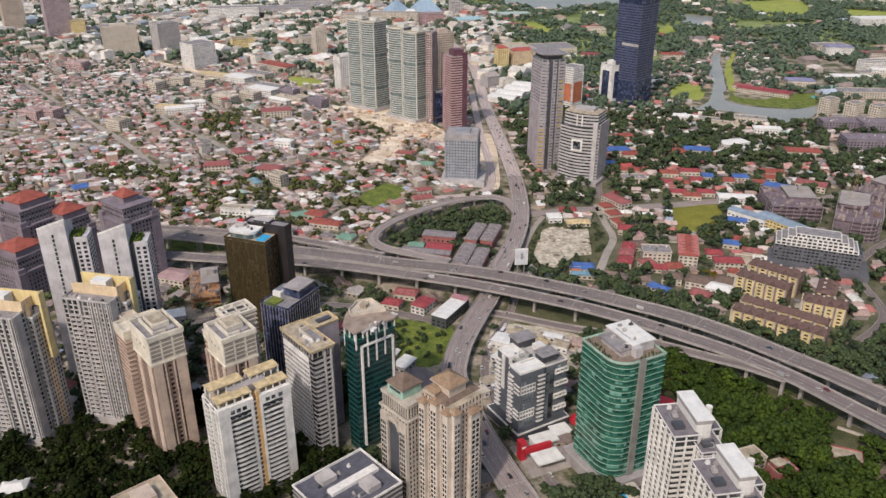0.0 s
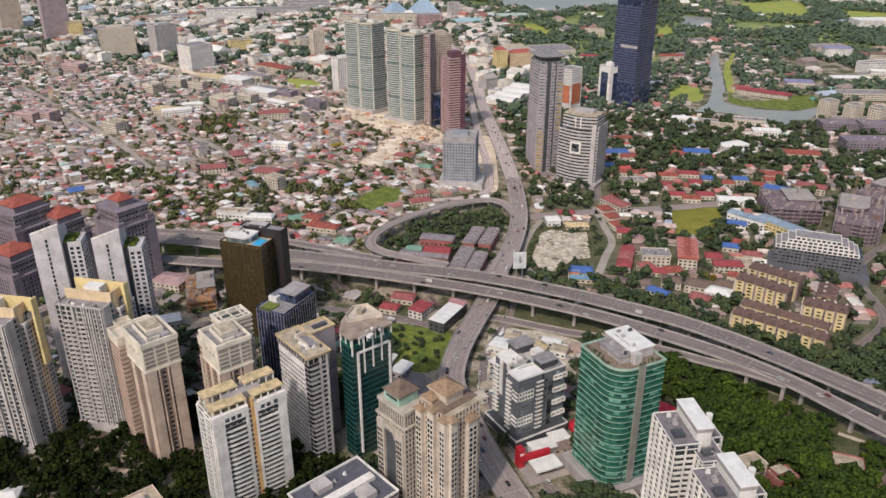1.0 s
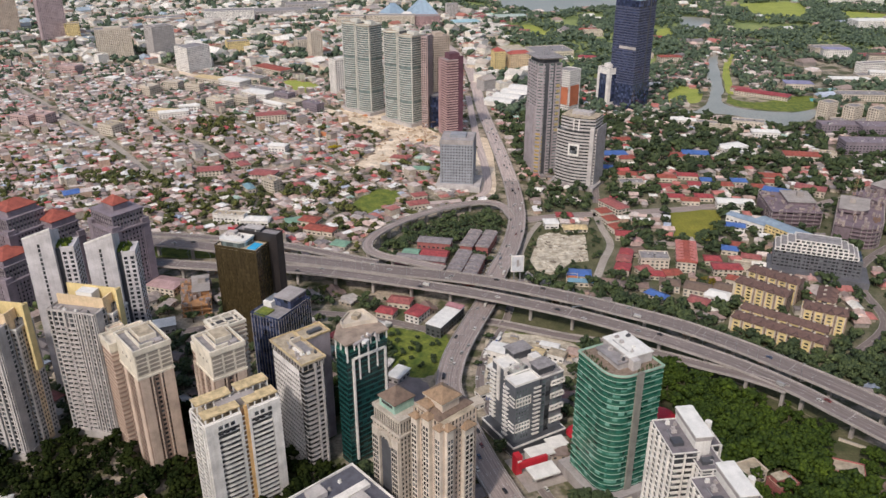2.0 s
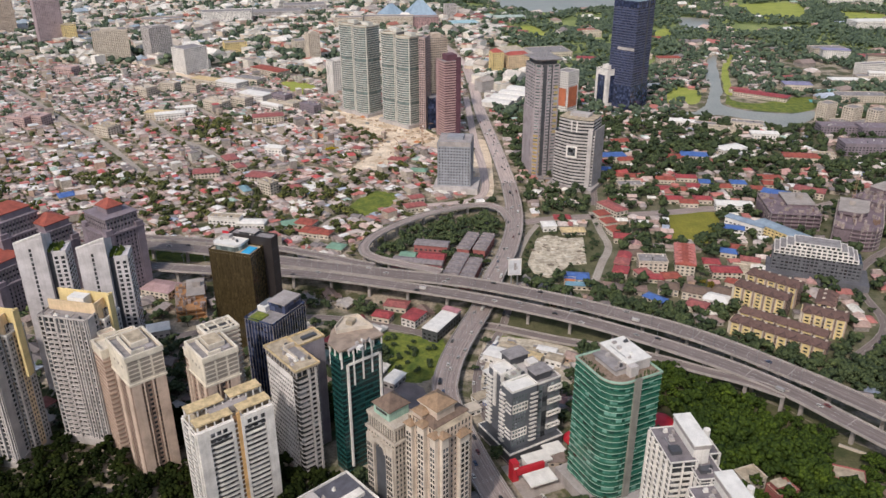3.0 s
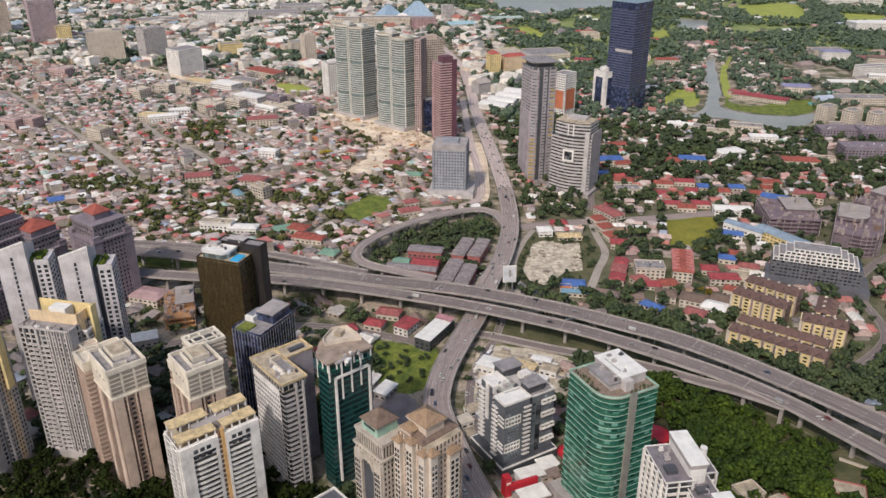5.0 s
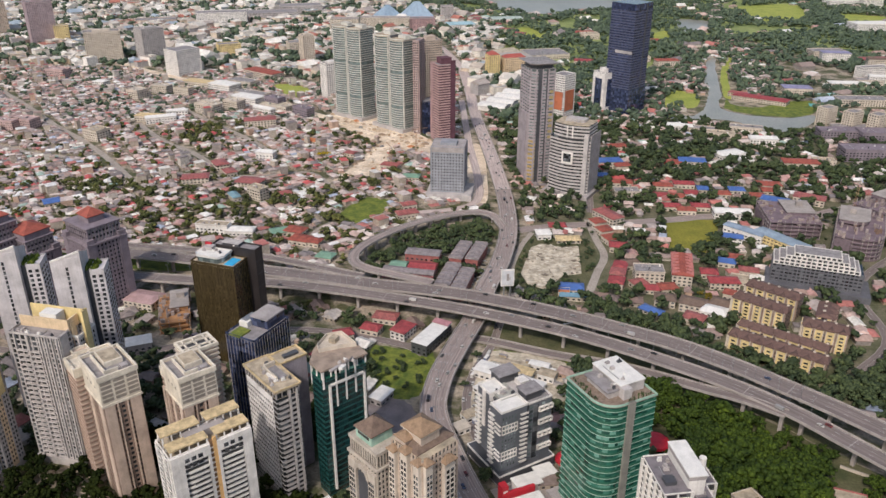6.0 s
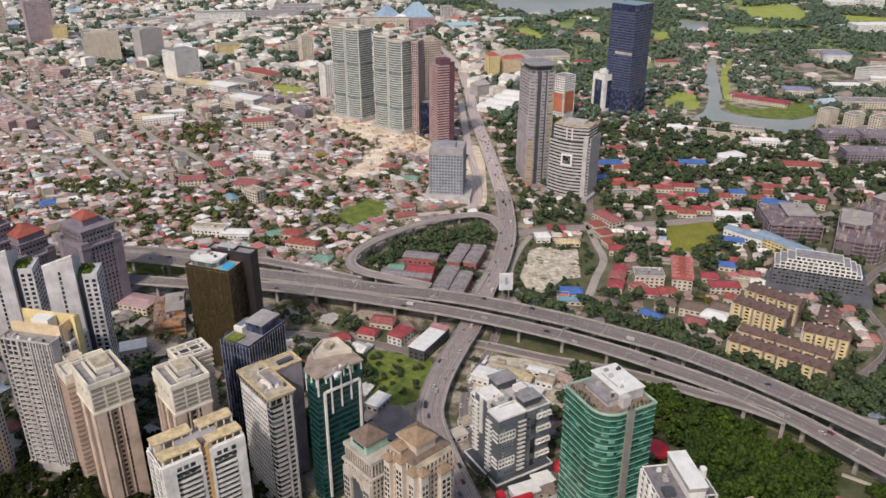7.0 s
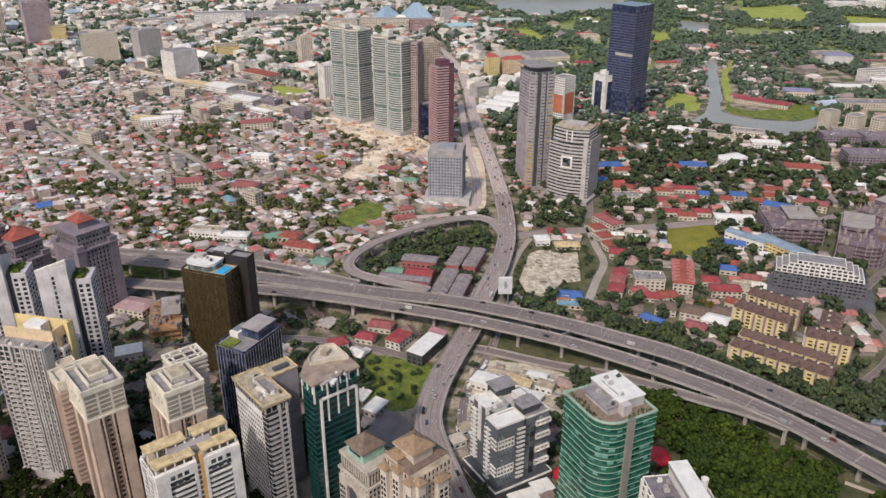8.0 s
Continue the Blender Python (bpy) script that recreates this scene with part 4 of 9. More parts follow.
def white_yellow_tower(corner, ang, w, d, h):
    t = standing("condominium_tower", corner, ang, w, d, "white apartment tower with sandy yellow flat roof canopies", "apartment tower")
    p, fh = rect(w, d), 3.05
    shell(t, p, 0, h, fh, GL_DARK, WHITE, (1.0, 0.3), None, WHITE, ROOFTAN)
    each("wall_pier", [face_mark(p, 0, s, e, 0, h - 5.5, 1.2) for s, e in ((0.0, 0.15), (0.44, 0.475), (0.56, 0.595), (0.88, 1.0))], WHITE, t)
    each("wall_pier", [face_mark(p, 3, s, e, 0, h + 0.2, 0.8) for s, e in ((0.0, 0.1), (0.5, 0.6), (0.9, 1.0))], WHITE, t)
    part("head_wall", face_mark(p, 0, 0.0, 0.475, h - 5.5, h + 0.5, 1.25), WHITE, t)
    part("head_wall", face_mark(p, 0, 0.56, 1.0, h - 5.5, h + 0.5, 1.25), WHITE, t)
    win = Mesh()
    for s in (0.16, 0.24, 0.32, 0.64, 0.72, 0.82):
        face_mark(p, 0, s, s + 0.055, h - 4.4, h - 2.2, 1.4, win)
        face_mark(p, 0, s, s + 0.055, h - 7.9, h - 6.2, 1.4, win)
    part("window_glass", win, GL_DARK, t)
    balcony_parts(t, p[0], p[1], Vector((0, -1)), 4, h - 8, fh, 1.8, [(0.19, 0.43), (0.61, 0.86)], WHITE, 0.75)
    balcony_parts(t, p[3], p[0], Vector((-1, 0)), 4, h - 3, fh, 1.3, [(0.62, 0.9), (0.12, 0.45)], WHITE, 0.9)
    # Light and shade in the slot are painted: dark tan half, bright gold half.
    gold = plain("sunlit_golden_tan_paint", (0.68, 0.42, 0.18))
    part("core_strip", face_mark(p, 0, 0.475, 0.56, 0, h + 2, 0.25), plain("shaded_tan_paint", (0.22, 0.13, 0.07)), t, "tan slot wall with shade in its colour")
    part("core_fin", face_mark(p, 0, 0.518, 0.56, 0, h + 3.4, 0.9), gold, t, "golden-tan wall strip painted as sunlit")
    for cx, wid in ((-w * 0.255, w * 0.47), (w * 0.275, w * 0.43)):
        for cy, z in ((-d * 0.29, h + 3.6), (d * 0.27, h + 6.2)):
            part("roof_canopy", Mesh().box(cx, cy, z, z + 0.7, wid, d * 0.42), SAND, t, "sandy yellow flat canopy")
            c = Mesh()
            for k in range(5):
                for e in (-1, 1):
                    c.box(cx + (k / 4 - 0.5) * wid * 0.92, cy + e * d * 0.18, h, z, 0.7, 0.7)
            part("colonnade", c, WHITE, t)
    part("plant_room", Mesh().box(0, 0, h, h + 4.4, w * 0.5, d * 0.3), GREY, t)
    return t


white_yellow_tower((-116.7, 329.2), 38, 41.5, 18, 64)


PALEGRID = plain("pale_lilac_grey_tile", (0.74, 0.7, 0.68))


def slab_tower(corner, ang, w, d, h):
    t = standing("office_tower", corner, ang, w, d, "grey L-shaped tower with a gridded white facade and tan roof", "tower")
    p, fh = rect(w, d), 3.2
    shell(t, p, 0, h - 5, fh, GL_DARK, LGREY, (0.5, 0.15), None, LGREY, ROOFTAN, 0)
    balcony_parts(t, p[0], p[1], Vector((0, -1)), 3, h - 6, fh, 1.2, [(0.06, 0.5)], LGREY, 0.5)
    balcony_parts(t, p[0], p[1], Vector((0, -1)), 3, h - 4, fh, 0.8, [(0.56, 0.84)], LGREY, 0.9)
    i3 = Mesh()
    face_mark(p, 3, 0.0, 0.86, 0, h - 6, 0.25, i3)
    part("gridded_wall", i3, PALEGRID, t)
    g, n = Mesh(), 15
    k = 0
    while 3 + k * fh < h - 8:
        for j in range(n):
            face_mark(p, 3, (j + 0.32) * 0.86 / n, (j + 0.72) * 0.86 / n, 3 + k * fh, 4.3 + k * fh, 0.33, g)
        k += 1
    part("window_glass", g, GL_DARK, t)
    each("facade_fin", [face_mark(p, 0, s, s + 0.08, 0, h - 2, 1.2) for s in (0.53, 0.84)], LGREY, t)
    part("crown_glazing", Mesh().prism(p, h - 5, h - 1), GL_DARK, t)
    part("crown_colonnade", piers(p, h - 5, h - 1, 3, 0.5, 0.5), GREY, t)
    part("roof_slab", Mesh().prism(grown(p, 1.2), h - 1, h), ROOFTAN, t, "stained tan flat roof")
    rooftop_units(t, 0, 0, w * 0.8, d * 0.8, h + 0.05, 9, 31)
    part("roof_wall", Mesh().box(-1, -1, h, h + 2.2, 1.0, d * 0.44), PALE, t)
    part("roof_parapet", parapet(grown(p, 1.1), h, 0.7, 0.5), SAND, t)
    part("roof_wall", Mesh().box(w * 0.2, d * 0.21, h, h + 2.2, w * 0.52, 1.0), PALE, t)
    part("court_floor", Mesh().box(w * 0.22, -1, h, h + 0.15, w * 0.4, d * 0.4), ROOFGREY, t)
    part("roof_duct", Mesh().box(-2.2, -3, h, h + 1.2, 1.4, d * 0.22), WHITE, t)
    rear = turned(15.5, 10.2, 17.6, 11.6)
    part("rear_wing", Mesh().prism(rear, 0, h - 0.4), plain("blank_lilac_wall", (0.36, 0.325, 0.37)), t, "blank lilac-grey rear wing")
    part("rear_roof", Mesh().prism(grown(rear, 0.3), h - 0.4, h - 0.05), ROOFTAN, t, "stained tan flat roof")
    part("rear_parapet", parapet(grown(rear, 0.25), h - 0.05, 1.0, 0.6), SAND, t)
    part("rear_plant", Mesh().box(17, 9.4, h - 0.05, h + 1.3, 9, 3.2), DGREY, t)
    KEEP_OUT.append((-66.5, 404, 40, 34, 16))
    return t


slab_tower((-73, 369.3), 40, 13.2, 33, 75)


TEAL_PLAN = ((-49.7, 375.4), (-28.6, 392.4), (-43, 412.5), (-52, 409.5), (-56, 396), (-56.2, 383.2))


def teal_tower(corner, ang, w, d, h):
    t = standing("office_tower", corner, ang, w, d, "dark teal glass office tower framed by white ribs", "office tower")
    p = local(t, *TEAL_PLAN)
    shell(t, p, 0, h - 6, 3.6, GL_TEAL, plain("teal_spandrel", (0.03, 0.095, 0.09), 0.25, vary=0.3), (1.1, 0.12), (1.6, 0.15, 0.16), GL_TEAL, ROOFTAN, 0)
    part("crown_glazing", Mesh().prism(grown(p, -1.4), h - 6, h - 1), GL_TEAL, t)
    part("crown_colonnade", piers(p, h - 6, h - 1, 5.4, 0.6, 0.4), WHITE, t)
    part("crown_beam", bands(p, h - 6.6, h - 5.4, 9, 0.8, 0.25), GL_GREEN, t)
    fr = Mesh()
    face_mark(p, 0, 0.12, 0.165, 4, h - 10.5, 1.3, fr)
    face_mark(p, 0, 0.92, 0.965, 4, h - 10.5, 1.0, fr)
    face_mark(p, 0, 0.12, 0.965, h - 11.7, h - 10.5, 1.0, fr)
    part("portal_frame", fr, WHITE, t, "white portal frame")
    part("facade_fin", face_mark(p, 0, 0.0, 0.035, h - 12, h - 1, 0.6), WHITE, t)
    for s, ln in ((0.29, 17), (0.51, 15), (0.73, 13)):
        part("facade_fin", face_mark(p, 0, s, s + 0.03, h - 9 - ln, h - 1, 0.6), WHITE, t)
    part("facade_fin", face_mark(p, 4, 0.9, 1.0, h - 14, h - 1, 0.6), WHITE, t)
    part("roof_slab", Mesh().prism(grown(p, 1.0), h - 1, h), plain("brown_roof_screed", (0.33, 0.255, 0.2), vary=0.35, scale=0.2, streak=False), t, "stained brown flat roof")
    q = local(t, (-53.3, 392.6), (-40.6, 397.6), (-34, 399), (-43.4, 411.3), (-51.3, 408.6), (-54.8, 397.5))
    part("raised_deck", Mesh().prism(q, h, h + 0.8), PALE, t, "pale raised roof deck")
    for (ax, ay), (bx, by) in edges_pairs(q):
        part("roof_screen", Mesh().box((ax + bx) / 2, (ay + by) / 2, h, h + 2.4, math.hypot(bx - ax, by - ay) + 0.5, 0.5, math.atan2(by - ay, bx - ax)), PALE, t)
    (cx, cy), = local(t, (-46.5, 403))
    part("roof_hut", Mesh().box(cx, cy, h + 0.8, h + 3.4, 5, 4, 0.5), ROOFTAN, t)
    (cx, cy), = local(t, (-37, 383.5))
    rooftop_units(t, cx, cy, 9, 7, h + 0.05, 6, 77)
    (cx, cy), = local(t, (-39, 377.3))
    part("roof_tank", Mesh().box(cx, cy, h, h + 1.4, 4, 2.4, 0.4), ROOFWHITE, t)
    part("roof_duct", Mesh().box(cx - 3, cy + 2, h, h + 0.9, 8, 1.8, 0.2), GREY, t)
    return t


teal_tower((-46, 370), 40, 26, 36, 84)


def arch_tower(corner, ang, w, d, h):
    t = standing("apartment_tower", corner, ang, w, d, "pale stone tower with a tall arched recess and brown pyramid roof", "apartment tower")
    p, fh = rect(w, d), 3.2
    shell(t, p, 0, h - 8, fh, GL_DARK, STONE, (1.2, 0.25), (2.3, 0.95, 0.4), STONE, ROOFTAN, 0)
    part("cornice", Mesh().prism(grown(p, 1.2), h - 9.4, h - 8), STONE, t)
    q = grown(p, -0.6)
    part("attic", Mesh().prism(q, h - 8, h - 0.5), GL_DARK, t)
    part("colonnade", piers(q, h - 8, h - 1, 1.9, 0.8, 0.5), STONE, t)
    part("cornice", Mesh().prism(grown(q, 1.0), h - 1, h), STONE, t)
    part("parapet", parapet(grown(q, 0.9), h, 0.9, 0.5), STONE, t)
    each("tower_wing", [face_mark(p, 3, a, b, 0, h - 12, 1.6) for a, b in ((0.0, 0.27), (0.73, 1.0))], STONE, t)
    win = Mesh()
    for k in range(int((h - 18) / fh)):
        for s in (0.03, 0.1, 0.17, 0.76, 0.83, 0.9):
            face_mark(p, 3, s, s + 0.045, 3 + k * fh, 5.1 + k * fh, 1.75, win)
    part("window_glass", win, GL_DARK, t)
    part("arch_recess", face_mark(p, 3, 0.3, 0.7, 0, h - 17, 0.6), DGREY, t, "dark recess under the arch")
    for k in range(12):
        a0, a1 = math.pi * k / 12, math.pi * (k + 1) / 12
        ym = -(math.cos(a0) + math.cos(a1)) / 2
        zz = math.sin((a0 + a1) / 2)
        arch = Mesh()
        s = 0.5 + ym * 0.235
        face_mark(p, 3, s - 0.035, s + 0.035, h - 17.5 + zz * 5 - 0.8, h - 16 + zz * 5, 2.2, arch)
        part("arch_stone", arch, STONE, t)
    b = turned(0.6, 2, w * 0.8, d * 0.58)
    part("pavilion", Mesh().prism(b, h, h + 5.6), MINT, t, "mint-green roof pavilion")
    part("window_glass", face_mark(b, 3, 0.15, 0.85, h + 2.6, h + 4.2, 0.12), GL_DARK, t)
    part("roof", Mesh().hip(0.6, 2, h + 5.6, w * 0.8 + 1.6, d * 0.58 + 1.6, 6.0, 0, 0, 0.5), TILE_BROWN, t, "brown tiled pyramid roof")
    return t


arch_tower((-18.4, 328), 42, 15.8, 21.5, 67.5)


BAY = plain("pale_cream_render", (0.64, 0.565, 0.485))


def hip_tower(corner, ang, w, d, h):
    t = standing("apartment_tower", corner, ang, w, d, "cream apartment tower with stepped tan tiled hip roofs", "apartment tower")
    p, fh = rect(w, d), 3.15
    shell(t, p, 0, h, fh, GL_DARK, CREAM, (1.35, 0.25), (2.5, 1.1, 0.35), CREAM, ROOFTAN, 0)
    for i, s, e, drop in ((3, 0.0, 0.2, 4), (3, 0.4, 0.62, 0), (3, 0.82, 1.0, 2), (0, 0.0, 0.2, 2), (0, 0.55, 0.85, 7)):
        m = face_mark(p, i, s, e, 0, h - drop, 2.4)
        part("bay", m, BAY, t)
        win = Mesh()
        for k in range(int((h - drop - 6) / fh)):
            face_mark(p, i, s + (e - s) * 0.15, s + (e - s) * 0.42, 3 + k * fh, 4.9 + k * fh, 2.55, win)
            face_mark(p, i, s + (e - s) * 0.58, s + (e - s) * 0.85, 3 + k * fh, 4.9 + k * fh, 2.55, win)
        part("bay_glass", win, GL_DARK, t)
        for j, a, b, u, nrm, ln in edges_of(p):
            if j == i:
                c = a + u * ln * (s + e) / 2 + nrm * 0.6
                part("bay_roof", Mesh().hip(c.x, c.y, h - drop, ln * (e - s) + 1.6, 6.0, 2.6, math.atan2(u.y, u.x), 0, 0.4), TILE_TAN, t)
    part("roof", Mesh().hip(w * 0.05, 0.5, h, w + 2, d * 0.72, 4.2, 0, 0, 0.5), TILE_BROWN, t, "brown tiled hip roof")
    part("lantern", Mesh().box(-0.5, 1.5, h + 1, h + 7, 11.5, 12.5), CREAM, t)
    part("lantern_cornice", Mesh().prism(grown(turned(-0.5, 1.5, 11.5, 12.5), 0.9), h + 6.6, h + 7.3), PALE, t)
    part("lantern_roof", Mesh().hip(-0.5, 1.5, h + 7.3, 13.6, 14.6, 4.6, 0, 0, 0.3), TILE_TAN, t, "tan tiled pyramid roof")
    part("turret", Mesh().box(-w * 0.33, d * 0.22, h, h + 3.4, 7, 7), CREAM, t)
    part("turret_roof", Mesh().hip(-w * 0.33, d * 0.22, h + 3.4, 8.4, 8.4, 2.4, 0, 0, 0.4), TILE_TAN, t)
    return t


hip_tower((3.6, 313.6), 42.5, 21.5, 21.5, 76.5)


def white_black_tower(corner, ang, w, d, h):
    t = standing("serviced_apartments", corner, ang, w, d, "white and charcoal apartment block on a black podium", "apartment tower")
    fh = 3.0
    ox, oy = -w / 2, -d / 2
    blk = lambda x0, y0, x1, y1: [(ox + x0, oy + y0), (ox + x1, oy + y0), (ox + x1, oy + y1), (ox + x0, oy + y1)]
    slate = plain("slate_block_cladding", (0.12, 0.13, 0.15), 0.5)
    base = blk(-2.2, -3.2, w + 0.6, d + 2)
    part("podium", Mesh().prism(base, 0, 8), DGREY, t, "black podium")
    part("podium_deck", Mesh().prism(grown(base, -0.4), 8, 8.2), DGREY, t)
    part("podium_band", parapet(base, 7.2, 1.2, 0.5), WHITE, t)
    part("podium_band", Mesh().prism(grown(base, 0.2), 0.8, 1.5), LGREY, t)
    front, core, wing, east = blk(0, 0, 17.5, 11), blk(6, 7, 34, 27), blk(4, 18, 15, d + 1), blk(19.5, 1.5, w, 17)
    part("front_block", Mesh().prism(front, 8, h - 0.5), slate, t)
    part("core_block", Mesh().prism(core, 8, h - 1.5), DGREY, t)
    part("wing_block", Mesh().prism(wing, 8, h), slate, t)
    part("east_block", Mesh().prism(east, 8, h - 2.5), slate, t)
    part("wing_panel", face_mark(wing, 3, 0.45, 0.7, h - 24, h + 0.8, 0.7), WHITE, t, "tall white wall panel")
    part("wing_panel", face_mark(wing, 0, 0.0, 0.5, h - 4, h + 0.8, 0.6), WHITE, t)
    levels = int((h - 12) / fh)
    g, f = Mesh(), Mesh()
    for k in range(levels):
        z = 10 + k * fh
        framed = k % 6 in (2, 3)
        for j in range(5):
            face_mark(front, 0, 0.06 + j * 0.115, 0.06 + j * 0.115 + (0.09 if framed else 0.05), z + 0.7, z + 2.3, 0.1, g)
        if framed:
            face_mark(front, 0, 0.03, 0.64, z, z + 0.5, 0.5, f)
            face_mark(front, 0, 0.03, 0.64, z + 2.6, z + 3.0, 0.5, f)
            for j in range(6):
                face_mark(front, 0, 0.03 + j * 0.117, 0.055 + j * 0.117, z, z + 3.0, 0.5, f)
            face_mark(front, 3, 0.5, 1.0, z, z + 0.5, 0.9, f)
            face_mark(front, 3, 0.5, 1.0, z + 2.6, z + 3.0, 0.9, f)
        for s in (0.05, 0.55, 0.78):
            face_mark(east, 0, s, s + 0.14, z + 0.7, z + 2.3, 0.1, g)
        for s in (0.1, 0.6):
            face_mark(wing, 0, s, s + 0.2, z + 0.7, z + 2.3, 0.1, g)
    part("window_glass", g, GL_GREY, t)
    part("white_frame", f, WHITE, t)
    balcony_parts(t, front[0], front[1], Vector((0, -1)), 11, h - 2, fh, 1.6, [(0.73, 1.0)], WHITE, 1.1)
    balcony_parts(t, front[3], front[0], Vector((-1, 0)), 11, h - 2, fh, 1.8, [(0.06, 0.45)], WHITE, 1.2)
    balcony_parts(t, wing[3], wing[0], Vector((-1, 0)), 11, h - 2, fh, 2.0, [(0.02, 0.42)], WHITE, 1.2)
    balcony_parts(t, wing[0], wing[1], Vector((0, -1)), 12.5, h - 2, fh, 1.2, [(0.0, 0.3)], WHITE, 1.0)
    part("glazed_strip", face_mark(east, 0, 0.22, 0.42, 8, h - 4, 0.3), GL_DARK, t)
    for k in range(4):
        z = 13 + k * 9.0
        q = Mesh()
        face_mark(east, 0, 0.42, 1.03, z, z + 0.5, 1.4, q)
        face_mark(east, 0, 0.42, 1.03, z + 2.6, z + 3.1, 1.4, q)
        for s in (0.42, 0.62, 0.82, 1.0):
            face_mark(east, 0, s, s + 0.03, z, z + 3.1, 1.4, q)
        part("white_frame", q, WHITE, t, "white projecting frame")
    part("roof_slab", Mesh().prism(grown(front, 0.2), h - 0.5, h), ROOFWHITE, t, "white roof slab")
    part("parapet", parapet(front, h, 0.9, 0.5), WHITE, t)
    part("roof_slab", Mesh().prism(grown(wing, 0.2), h, h + 0.5), ROOFWHITE, t, "white roof slab")
    part("parapet", parapet(wing, h + 0.5, 0.9, 0.5), WHITE, t)
    part("roof_slab", Mesh().prism(grown(east, 0.2), h - 2.5, h - 2.0), ROOFGREY, t)
    part("parapet", parapet(east, h - 2.0, 1.0, 0.5), WHITE, t)
    part("roof_deck", Mesh().prism(blk(7, 10, 18.5, 25), h - 1.5, h + 0.3), plain("grey_green_deck", (0.36, 0.36, 0.32), streak=False), t, "grey-green roof deck")
    part("roof_slab", Mesh().prism(blk(18.5, 12, 34, 27), h - 1.5, h - 0.6), LGREY, t)
    for x0, y0, x1, y1, z in ((20, 5, 31, 13, 2.6), (15, 24, 28, 33, 4.6)):
        q = blk(x0, y0, x1, y1)
        part("plant_room", Mesh().prism(q, h - 2, h + z), DGREY, t)
        part("plant_roof", Mesh().prism(grown(q, 0.9), h + z, h + z + 0.6), ROOFGREY, t, "mauve-grey flat roof")
    part("stair_head", Mesh().prism(blk(24, 16, 30, 22), h - 0.6, h + 2.6), WHITE, t)
    rooftop_units(t, ox + 12.5, oy + 17, 9, 10, h + 0.35, 8, 12)
    rooftop_units(t, ox + 28, oy + 20, 8, 8, h - 0.55, 6, 13)
    return t


white_black_tower((45.4, 385.2), 30, 36, 29, 49)


def green_tower(corner, ang, w, d, h):
    t = standing("office_tower", corner, ang, w, d, "green glass office tower with a rounded corner and roof terrace", "office tower")
    r = 11.0
    arc = [(-w / 2 + r - r * math.cos(a), -d / 2 + r - r * math.sin(a)) for a in [math.pi / 2 * k / 8 for k in range(9)]]
    p = arc + [(w / 2, -d / 2), (w / 2, d / 2), (-w / 2, d / 2)]
    part("podium", Mesh().prism(grown(p, 5), 0, 7), GREY, t)
    part("glazing", Mesh().prism(p, 7, h), GL_GREEN, t)
    fh = 3.75
    levels = [8 + k * fh for k in range(int((h - 9.4) / fh) + 1)]
    stacked("sunshade", Mesh().prism(grown(p, 0.32), 0, 0.3), MINT, t, levels)
    stacked("spandrel", Mesh().prism(grown(p, 0.14), 0.3, 1.6), plain("green_spandrel", (0.042, 0.155, 0.105), 0.25, vary=0.45, scale=0.09), t, levels)
    i = len(arc) - 1
    part("stair_wall", face_mark(p, i, 0.14, 0.34, 7, h + 1.5, 1.2), plain("stair_wall_grey", (0.26, 0.25, 0.22)), t, "plain grey-brown stair wall")
    part("roof_slab", Mesh().prism(grown(p, 0.4), h, h + 0.4), plain("brown_terrace_deck", (0.24, 0.18, 0.14), vary=0.4, scale=0.5, streak=False), t, "brown planted roof terrace")
    part("parapet", parapet(grown(p, 0.3), h + 0.4, 1.1, 0.5), MINT, t)
    rooftop_units(t, 6.2, 3, 12, d * 0.6, h + 6.6, 5, 4)
    rooftop_units(t, -4.5, 1, 6, d * 0.5, h + 4.6, 6, 5)
    part("penthouse", Mesh().box(-4, 1, h + 0.4, h + 4.0, 7.4, d * 0.58), LGREY, t)
    part("penthouse_roof", Mesh().box(-5.0, 1, h + 4.0, h + 4.6, 9, d * 0.62), ROOFGREY, t)
    part("penthouse", Mesh().box(6.2, 3, h + 0.4, h + 6.0, 15, d * 0.72), LGREY, t)
    part("penthouse_roof", Mesh().box(6.2, 3, h + 6.0, h + 6.6, 15.8, d * 0.75), ROOFWHITE, t, "white sheet roof")
    part("plant_room", Mesh().box(0.5, -d * 0.33, h + 0.4, h + 6.2, 5, 4), LGREY, t)
    g = Mesh()
    for k in range(60):
        a = random.random()
        if a < 0.6:
            x, y = -w / 2 + random.uniform(1.2, 4.5), random.uniform(-d / 2 + 9, d / 2 - 1)
        else:
            x, y = random.uniform(0, w / 2 - 1), -d / 2 + random.uniform(1.2, 4)
        s = random.uniform(0.5, 1.1)
        g.tube(x, y, h + 0.4, h + 0.4 + s * 1.5, s * 0.5, s * 0.2, 5)
    part("terrace_planting", g, LEAF_I, t)
    return t


green_tower((90.8, 341.6), 26, 31.4, 31.4, 82)


MAUVE_ROOF = plain("mauve_grey_roof_deck", (0.19, 0.17, 0.18), vary=0.3, scale=0.3, streak=False)


